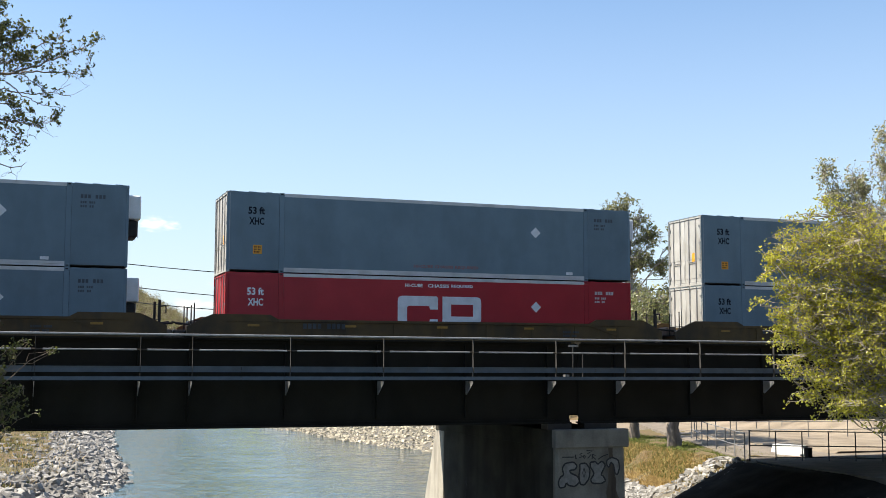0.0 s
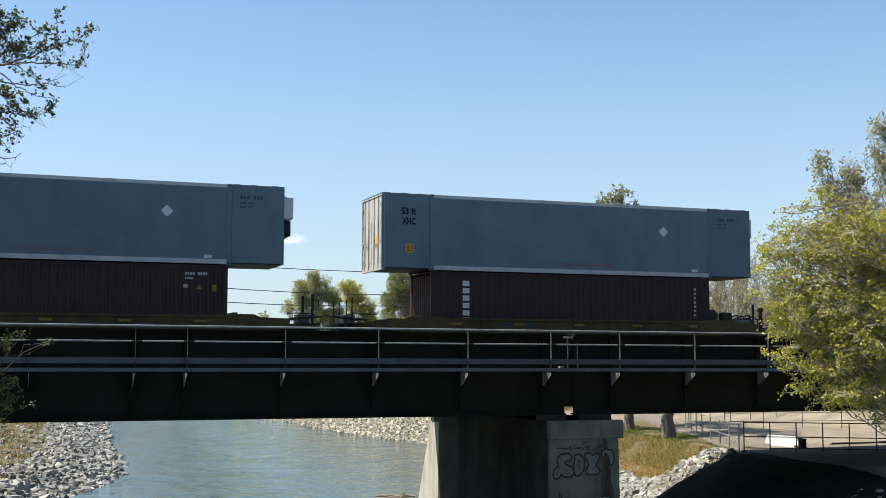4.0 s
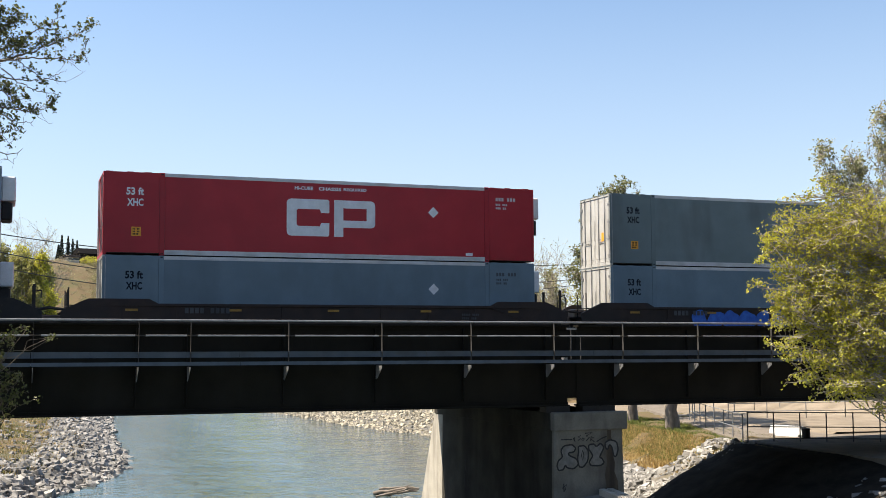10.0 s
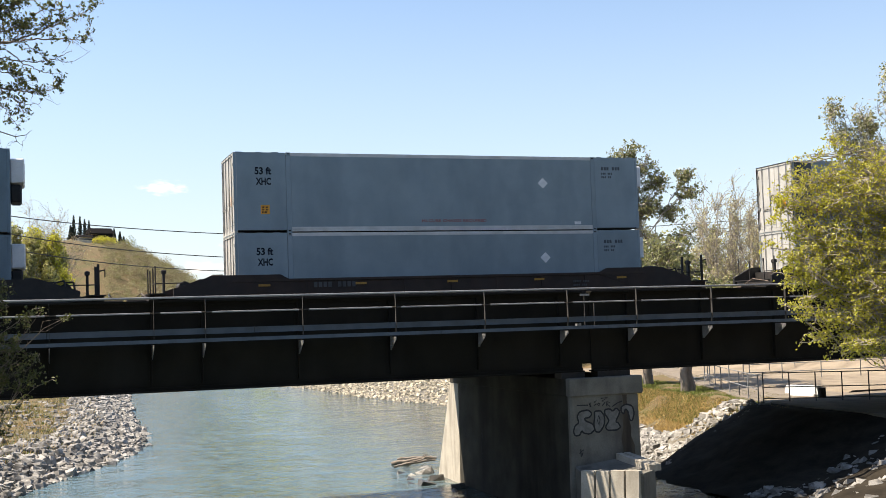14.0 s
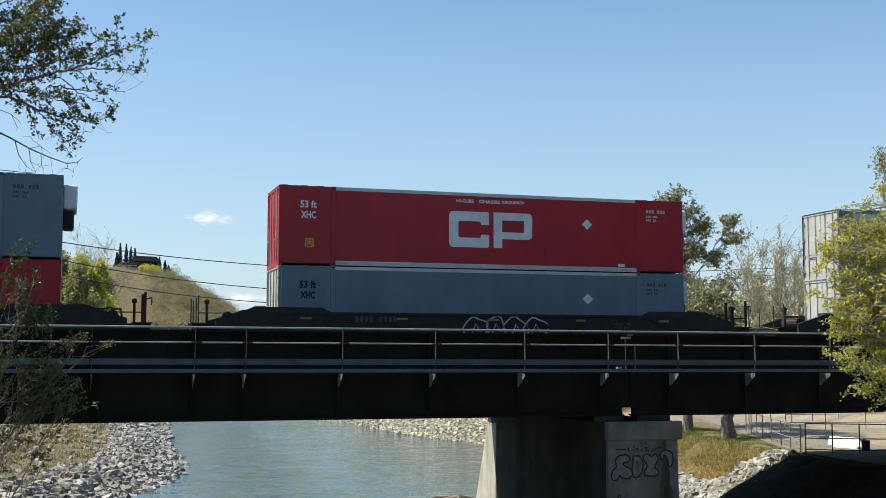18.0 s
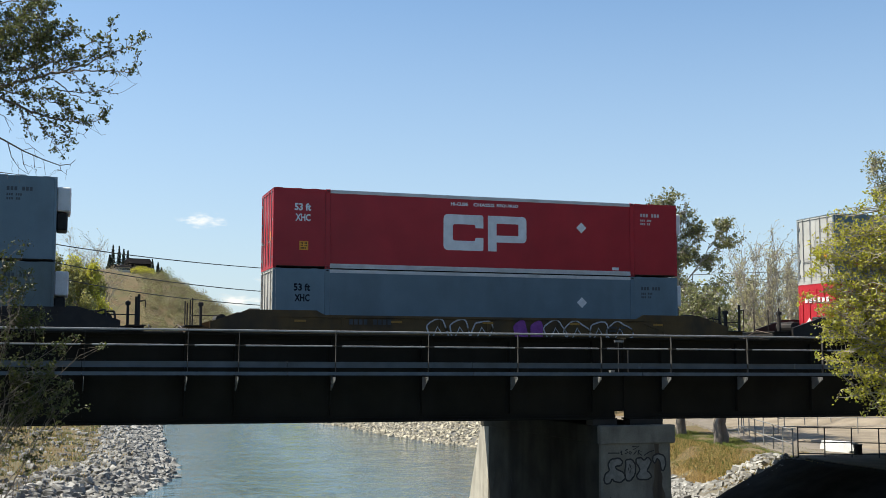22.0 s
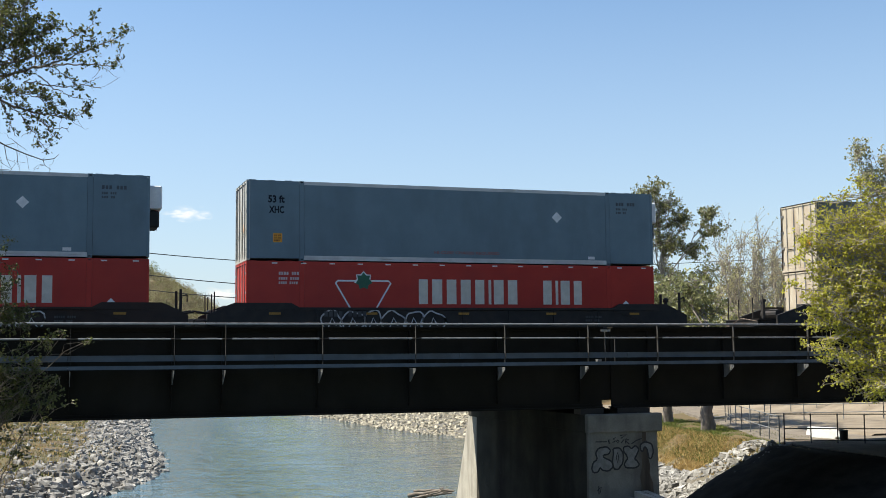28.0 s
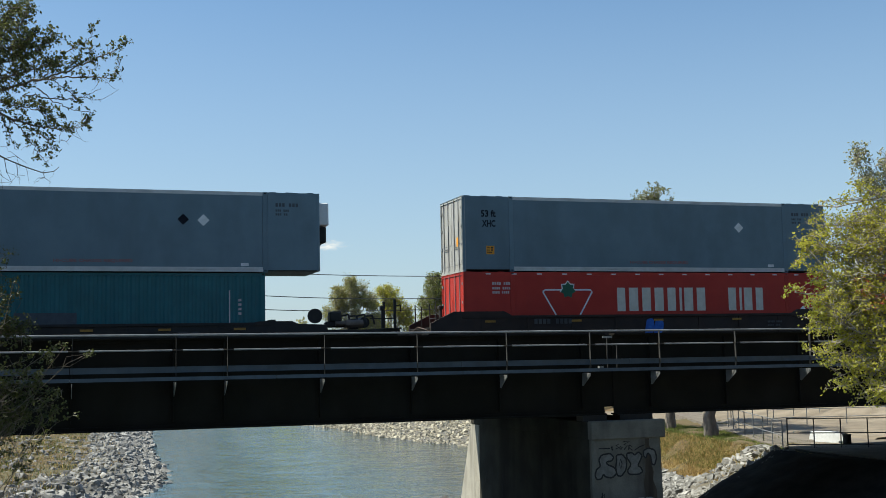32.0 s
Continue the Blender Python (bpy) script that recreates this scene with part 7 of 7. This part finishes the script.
def make_scrub():
    rng = np.random.default_rng(4)
    # bare dry earth under the house, thicker cover down the nose of the hill
    hillside = []
    while len(hillside) < 2300:
        az, d = rng.uniform(-3, 8.2), rng.uniform(205, 292)
        cover = 0.05 if az < 3.6 and d > 225 else 1.0
        if rng.random() < cover:
            q = at(az, d)
            hillside.append((q.x, q.y, rng.uniform(0.5, 1.9), rng.uniform(0.5, 1.6) if rng.random() < 0.8 else rng.uniform(1.6, 3.0)))
    bushes("hill_scrub", "olive scrub on the dry hillside", 5, hillside[:900], "leaf_scrub", 0.15, 110)
    bushes("hill_scrub", "pale leafing scrub on the dry hillside", 6, hillside[900:1600], "leaf_hill", 0.15, 110)
    bushes("hill_scrub", "yellow-green leafing scrub on the dry hillside", 16, hillside[1600:], "leaf_olive", 0.15, 90)
    knoll = [(*at(az, 280).xy, r, h) for az, r, h in ((3.5, 2.0, 2.2), (3.85, 1.7, 2.0), (3.25, 1.3, 1.6))]
    bushes("hill_scrub", "bright yellow-green bush below the house", 17, knoll, "leaf_young", 0.22, 700)
    knoll = [(*at(az, 288).xy, r, h) for az, r, h in ((4.75, 1.6, 4.2), (4.5, 1.2, 2.6), (5.1, 1.4, 2.6), (3.9, 1.4, 2.6))]
    bushes("hill_scrub", "dark leafy bushes beside the house", 18, knoll, "leaf_fresh", 0.22, 500)
    line = []
    for az in np.arange(7, 45, 0.33):
        D = rng.uniform(118, 134) if az > 20 else rng.uniform(190, 230)
        p = at(az, D)
        line.append((p.x, p.y, rng.uniform(1.8, 3.4), rng.uniform(7.5, 12.8) if az > 20 else (rng.uniform(10, 14) if az > 12.4 else rng.uniform(3, 5))))
    bushes("bank_scrub", "olive scrub behind the bridge", 7, line[::2], "leaf_olive", 0.3, 800)
    bushes("bank_scrub", "yellow opening scrub behind the bridge", 8, line[1::2], "leaf_young", 0.26, 700)
    low = [(rng.uniform(50, 70), rng.uniform(62, 90), rng.uniform(0.5, 1.2), rng.uniform(0.3, 0.7)) for _ in range(60)]
    bushes("path_scrub", "dry brown scrub behind the path", 10, low, "leaf_scrub", 0.08, 260)
    far = []
    for az in np.arange(-25, 75, 0.8):
        D = rng.uniform(420, 600)
        p = at(az, D)
        far.append((p.x, p.y, rng.uniform(5, 9), rng.uniform(7, 12)))
    bushes("far_woods", "far wooded strip", 9, far, "leaf_olive", 2.0, 90)


make_scrub()


def blades(name, label, seed, n, spot, material, hgt, wid=0.02):
    rng = np.random.default_rng(seed)
    x, y = spot(rng, n)
    z = height(x, y)
    keep = z > 0.75
    x, y, z = x[keep], y[keep], z[keep]
    n = len(x)
    h = hgt * rng.uniform(0.5, 1.3, n)
    a = rng.uniform(0, math.tau, n)
    lean = rng.normal(0, 0.35, (n, 2)) * h[:, None]
    p = np.stack([x, y, z - 0.05], -1)
    side = np.stack([np.cos(a), np.sin(a), np.zeros(n)], -1) * wid
    tip = p + np.concatenate([lean, h[:, None]], 1)
    V = np.stack([p - side, p + side, tip], 1).reshape(-1, 3)
    solid(name, from_arrays(name, V, np.arange(3 * n).reshape(n, 3)), material, label, "grass", kind="stuff")


def make_grass():
    def left(rng, n):
        y = 50 + 80 * rng.random(n) ** 2
        return left_shore(y) - 2.2 - rng.random(n) * 18, y

    def slope(rng, n):
        y = rng.uniform(44, 74, n)
        return right_shore(y) + 2.1 + rng.random(n) * 3.2, y

    def plateau(rng, n):
        y = rng.uniform(46, 90, n)
        return right_shore(y) + 3.0 + 5.5 * rng.random(n), y

    blades("dry_grass", "tufts of dry straw grass on the stony bank", 1, 26000, left, "straw", 0.32, 0.022)
    blades("green_grass", "young grass on the stony bank", 2, 70000, left, "grass", 0.2, 0.02)
    blades("dry_grass", "dry straw grass on the slope beside the pier", 3, 52000, slope, "straw", 0.19, 0.016)
    blades("green_grass", "young green grass on the slope beside the pier", 4, 70000, plateau, "grass", 0.2, 0.016)


make_grass()


# ---- rocks ----
def rock_mesh(seed, flat=0.7):
    """An angular broken stone: the hull of a block's corners, knocked about."""
    bm = bmesh.new()
    rng = random.Random(seed)
    for c in range(8):
        k = [(1 if c >> b & 1 else -1) * rng.uniform(0.6, 0.95) for b in range(3)]
        bm.verts.new((k[0], k[1] * 0.9, k[2] * flat))
    for _ in range(6):
        d = Vector((rng.gauss(0, 1), rng.gauss(0, 1), rng.gauss(0, 1))).normalized() * 1.05
        bm.verts.new((d.x, d.y, d.z * flat))
    bmesh.ops.convex_hull(bm, input=bm.verts[:])
    for v in [v for v in bm.verts if not v.link_faces]:
        bm.verts.remove(v)
    bmesh.ops.triangulate(bm, faces=bm.faces[:])
    bmesh.ops.recalc_face_normals(bm, faces=bm.faces[:])
    return finish("rock", bm)


ROCKS = [rock_mesh(k + 1, 0.45 + 0.05 * k) for k in range(8)]
for r_ in ROCKS:
    r_.materials.append(M["rock"])


def riprap(name, label, seed, n, spot, smin, smax, material="rock", sink=0.02, category="rocks", lift=0.0):
    """A cover of many loose stones in one mesh."""
    rng = np.random.default_rng(seed)
    src = []
    for me in ROCKS:
        v = np.empty(len(me.vertices) * 3, np.float32)
        me.vertices.foreach_get("co", v)
        f = np.empty(len(me.polygons) * 3, np.int32)
        me.polygons.foreach_get("vertices", f)
        src.append((v.reshape(-1, 3), f.reshape(-1, 3)))
    x, y = spot(rng, n)
    z = np.maximum(height(x, y), -0.25)
    s = smin + (smax - smin) * rng.random(n) ** 2.2
    V, F, base = [], [], 0
    for i in range(n):
        v, f = src[i % 8]
        e = Euler((rng.normal(0, 0.35), rng.normal(0, 0.35), rng.uniform(0, 6.28))).to_matrix()
        w = v @ np.array(e).T * s[i] * rng.uniform(0.7, 1.3, 3)
        V.append(w + (x[i], y[i], z[i] + s[i] * sink + lift))
        F.append(f + base)
        base += len(v)
    solid(name, from_arrays(name, np.concatenate(V), np.concatenate(F)), material, label, category, kind="stuff")


def make_rocks():
    def left(rng, n):
        y = rng.uniform(48, 140, n)
        return left_shore(y) + 0.5 - rng.random(n) ** 1.3 * 5.0, y

    def left_edge(rng, n):
        y = rng.uniform(48, 120, n)
        return left_shore(y) + 0.7 - rng.random(n) * 3.2, y

    def right(rng, n):
        y = 46.2 + 18 * rng.random(n) ** 2.2
        return right_shore(y) + rng.random(n) * np.where(y < 50.2, 5.6, 2.4) - 0.3, y

    def under(rng, n):
        y = rng.uniform(28, 37.5, n)
        return right_shore(y) + rng.random(n) * 6.5 - 0.3, y

    def bar(rng, n):
        y = rng.uniform(76, 150, n)
        return right_shore(y) - 0.2 + rng.random(n) * 14, y

    def scatter(rng, n):
        y = rng.uniform(50, 100, n)
        return left_shore(y) - 4 - rng.random(n) * 16, y

    riprap("riprap", "pale angular riprap stones along the grassy bank", 1, 11000, left, 0.07, 0.3)
    riprap("riprap", "pale angular riprap stones beside the concrete pier", 2, 2600, right, 0.08, 0.27)
    riprap("riprap", "riprap stones under the bridge", 3, 900, under, 0.1, 0.3, lift=0.2)
    riprap("gravel_bar", "pale cobbles on the gravel bar", 4, 6500, bar, 0.07, 0.24, "pebble")
    riprap("riprap", "stones scattered in the grass", 5, 1900, scatter, 0.07, 0.26)
    rng = np.random.default_rng(12)
    xs, ys = left_edge(rng, 120)
    for k in range(120):
        rock_at(xs[k], ys[k], rng.uniform(0.18, 0.36), k, rng, "pale angular boulder at the water's edge", "left bank boulders")
    xs, ys = right(rng, 60)
    for k in range(60):
        rock_at(xs[k], ys[k], rng.uniform(0.17, 0.32), k, rng, "pale angular boulder by the bridge pier", "right bank boulders")
    # dark stones and drift logs at the pier's upstream nose
    for k, (x, y, s) in enumerate(((17.2, 51.8, 0.6), (16.6, 51.2, 0.5), (17.8, 53.4, 0.5), (16.0, 50.0, 0.45), (16.9, 49.4, 0.55), (16.1, 48.2, 0.6), (15.6, 48.8, 0.35), (17.0, 46.6, 0.55), (16.5, 45.6, 0.45), (17.6, 54.3, 0.4), (16.2, 52.2, 0.35))):
        o = rock_at(x, y, s * 0.72, k, rng, "dark rock at the pier's foot" if k > 2 else "pale rock at the pier's foot", "pier foot rocks", 0.05)
        if k > 2:
            o.data = GLOSSY[k % 8]
    for k, (p, q, r) in enumerate((((16.8, 55.6, 0.05), (18.8, 54.6, 0.3), 0.11), ((17.2, 55.0, 0.03), (18.6, 54.3, 0.25), 0.09), ((17.4, 56.6, 0.12), (18.9, 55.6, 0.25), 0.07), ((16.9, 54.4, 0.1), (18.3, 54.0, 0.45), 0.06), ((16.4, 53.9, 0.1), (17.6, 54.2, 0.2), 0.06))):
        g = np.random.default_rng(70 + k)
        line = bent(g, p, q, 0.02, 7, 0.02)
        V, F = tubes([(line, r, r * 0.5), (bent(g, line[4], line[4] + (0.25, -0.2, 0.18), 0, 4, 0.05), r * 0.4, r * 0.15)], 8)
        solid("drift_log", from_arrays("drift_log", V, F, True), "drift", "bleached drift log caught on the pier", "log", group="drift logs")


GLOSSY = []
for r_ in ROCKS:
    w_ = r_.copy()
    w_.materials.clear()
    w_.materials.append(M["glossy_rock"])
    GLOSSY.append(w_)


def rock_at(x, y, s, k, rng, label, group, lift=0.2):
    o = new("boulder", ROCKS[k % 8])
    o.location = (x, y, max(float(height(x, y)), -0.15) + s * lift)
    o.rotation_euler = (rng.normal(0, 0.3), rng.normal(0, 0.3), rng.uniform(0, 6.28))
    o.scale = s * rng.uniform(0.75, 1.25, 3)
    return tagged(o, label, "boulder", group)


make_rocks()


# ---- path, fences, houses, wires ----
def fence(points, tall, label, material="galv", step=2.0, rails=(0.98, 0.5)):
    f = thing("path_fence", label, "fence")
    for (x0, y0, z0), (x1, y1, z1) in zip(points, points[1:]):
        n = max(1, round(math.hypot(x1 - x0, y1 - y0) / step))
        for i in range(n + 1):
            k = i / n
            x, y, z = x0 + (x1 - x0) * k, y0 + (y1 - y0) * k, z0 + (z1 - z0) * k
            part("post", rods(((x, y, z - 0.3), (x, y, z + tall), 0.03)), material, f)
        for r in rails:
            part("rail", rods(((x0, y0, z0 + tall * r), (x1, y1, z1 + tall * r), 0.024)), material, f)
    return f


def make_path():
    ys = [30, 38, 43, 47, 52, 58, 66, 78, 95]
    lf = [32.4, 32.2, 32.2, 32.5, 34.0, 36.4, 39.5, 44, 52]
    bm = bmesh.new()
    rows = []
    for y, x in zip(ys, lf):
        rows.append([bm.verts.new((x + d, y, 2.66 + dz)) for d, dz in ((0, -0.35), (0, 0), (14 if y < 60 else 8, 0.02))])
    for a, b in zip(rows, rows[1:]):
        for k in range(2):
            bm.faces.new((a[k], a[k + 1], b[k + 1], b[k]))
    bmesh.ops.recalc_face_normals(bm, faces=bm.faces[:])
    solid("path", bm, "path", "pale asphalt path and landing beside the bridge", "path", kind="structure")
    # trodden bare ground behind the path, rising to the right
    xs, ys = np.linspace(37, 75, 40), np.linspace(49, 92, 44)
    gx, gy = np.meshgrid(xs, ys, indexing="ij")
    gz = np.maximum(height(gx, gy), 2.55) + 0.2 + 0.1 * rough(gx, gy)
    gz = np.where((gx < 38.5) | (gx < 32 + (gy - 47) * 0.45), 2.3, gz)
    i = np.arange(gx.size).reshape(gx.shape)
    f = np.stack([i[:-1, :-1], i[1:, :-1], i[1:, 1:], i[:-1, 1:]], -1).reshape(-1, 4)
    solid("bare_ground", from_arrays("bare_ground", np.stack([gx, gy, gz], -1).reshape(-1, 3), f, True), "dirt", "pale trodden earth behind the path", "ground", kind="structure")
    z = 2.64
    fence([(38.6, 43.6, z), (32.5, 47.2, z)], 1.38, "dark steel fence along the path's edge", "post_steel", 1.18, (0.98, 0.5, 0.12))
    fence([(32.5, 47.6, z), (34.1, 51.6, z), (36.0, 56.2, z), (38.6, 62, z)], 1.25, "pale steel fence along the path", "galv", 2.3, (0.98, 0.45))
    fence([(40, 60, 3.1), (46, 57, 3.2), (54, 54, 3.4)], 1.2, "steel fence behind the path", "galv", 2.2, (0.98, 0.5, 0.1))
    fence([(38.5, 64, 3.1), (46, 66, 3.2), (56, 66, 3.6)], 1.2, "far steel fence behind the path", "galv", 2.2, (0.98, 0.5))
    b = solid("concrete_barrier", prism([(-1.0, 0.1), (-0.75, 0.1), (-0.72, 0), (0.72, 0), (0.75, 0.1), (1.0, 0.1), (1.0, 0.2), (0.9, 0.5), (-0.9, 0.5), (-1.0, 0.2)], -0.2, 0.2), "white", "low white concrete barrier lying on the path", "barrier")
    b.location, b.rotation_euler = (36.0, 48.9, 2.67), (0, 0, radians(-75))
    w = solid("barrel", rods(((0, 0, 0), (0, 0, 0.42), 0.19), ((0, 0, 0.421), (0, 0, 0.46), 0.21), sides=12), "rubber", "small black bin beside the barrier", "bin")
    w.location = (36.0, 47.5, 2.67)


make_path()


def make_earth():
    """Bare earth sheet on the slope under the deck, coloured dark for shade."""
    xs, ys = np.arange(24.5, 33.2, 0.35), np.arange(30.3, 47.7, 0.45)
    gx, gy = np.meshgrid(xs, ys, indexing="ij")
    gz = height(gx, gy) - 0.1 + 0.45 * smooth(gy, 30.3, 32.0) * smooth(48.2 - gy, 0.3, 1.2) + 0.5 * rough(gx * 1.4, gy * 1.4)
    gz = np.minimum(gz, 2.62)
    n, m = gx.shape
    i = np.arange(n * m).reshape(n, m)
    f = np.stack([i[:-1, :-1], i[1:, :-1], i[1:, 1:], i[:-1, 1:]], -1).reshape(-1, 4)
    solid("earth_bank", from_arrays("earth_bank", np.stack([gx, gy, gz], -1).reshape(-1, 3), f, True), "earth", "bare dark earth sheet under the bridge, shade put into its colour", "bank", kind="structure")


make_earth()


def house(az, dist, w, d, h, turn, label, roof=0.35, wall="siding", base=None, panes=3):
    p = at(az, dist, base)
    t = thing("house", label, "house", at=p)
    t.rotation_euler = (0, 0, radians(turn))
    part("wall", boxes((-w / 2, w / 2, -d / 2, d / 2, -1.5, h)), wall, t)
    part("roof", prism_x([(-d / 2 - 0.4, h), (d / 2 + 0.4, h), (0, h + d * roof)], -w / 2 - 0.4, w / 2 + 0.4), "roof", t)
    for k in range(panes):
        x = -w / 2 + w * (k + 0.5) / 3
        win = part("window", boxes((x - 0.7, x + 0.7, -d / 2 - 0.05, -d / 2 - 0.003, h * 0.35, h * 0.8)), "alu", t)
        part("pane", boxes((x - 0.6, x + 0.6, -d / 2 - 0.06, -d / 2 - 0.051, h * 0.38, h * 0.77)), "glass", win)


house(3.35, 288, 4.8, 4.0, 2.7, 15, "dark-roofed house on top of the hill", 0.35, "roof", panes=0)
house(2.65, 284, 2.8, 2.4, 1.0, 10, "small grey shed on the hill", 0.3)
house(33.8, 150, 14, 9, 3.4, -30, "low grey-roofed building behind the trees", 0.22)
house(28.2, 140, 8, 7, 4.2, -20, "white house behind the trees", 0.3)


def wire(name, pts, r, label):
    n = 40
    line = []
    (a, b, c) = [np.array(p) for p in pts]
    for k in range(n + 1):
        f = k / n
        line.append(a * (1 - f) * (1 - 2 * f) + b * 4 * f * (1 - f) + c * f * (2 * f - 1))
    V, F = tubes([(line, r, r)], 4)
    solid(name, from_arrays(name, V, F), "wire", label, "cable", group="overhead cables")


def make_wires():
    for e0, e1, e2, e3, e4 in ((5.36, 4.25, 3.94, 4.05, 4.3), (4.56, 3.12, 2.98, 3.6, 4.4), (3.88, 2.47, 2.57, 3.4, 4.3)):
        pt = lambda az, el, d: (d * math.sin(radians(az)), d * math.cos(radians(az)), EYE + d * math.tan(radians(el)))
        wire("power_cable", (pt(-1.0, e0, 70), pt(11.0, e1, 84), pt(23.0, e2, 105)), 0.028, "black overhead power cable")
        wire("power_cable", (pt(23.0, e2, 105), pt(31, e3, 112), pt(42.0, e4, 125)), 0.028, "black overhead power cable")
    for az, d, top in ((21.15, 103, 5.0),):
        p = at(az, d)
        t = thing("utility_pole", "wooden utility pole behind the bridge", "pole", at=p)
        h = EYE + d * math.tan(radians(top)) - p.z
        part("pole", rods(((0, 0, -0.5), (0, 0, h), 0.075), sides=8), "timber", t)
        part("insulator", rods(((0, -0.12, h - 1.6), (0, -0.12, h - 1.3), 0.06)), "galv", t)


make_wires()


def cloud(az, el, w, h, k):
    d = 2600.0
    p = at(az, d, EYE + d * math.tan(radians(el)))
    me = from_arrays("cloud", [(-1, 0, -1), (1, 0, -1), (1, 0, 1), (-1, 0, 1)], [(0, 1, 2, 3)])
    o = solid("cloud", me, "cloud", "small soft white cloud", "cloud", group="small clouds")
    o.location, o.rotation_euler = p, (0, 0, radians(-az))
    o.scale = (d * math.radians(w), 1, d * math.radians(h))
    o.visible_shadow = False


for k_, (az_, el_, w_, h_) in enumerate(((6.3, 6.6, 1.5, 0.55), (13.0, 5.55, 1.2, 0.4), (19.4, 5.95, 0.5, 0.25), (8.0, 2.75, 1.6, 0.5), (9.3, 3.8, 0.7, 0.25))):
    cloud(az_, el_, w_, h_, k_)


def motions():
    """The whole train rolls along the bridge at one steady speed."""
    for ob, x, y, z in MOVERS:
        walk(ob, [(t, pose(x + SPEED * t, y, z)) for t in (0, 4, 8, 12, 16, 20, 24, 28, 32)])


motions()
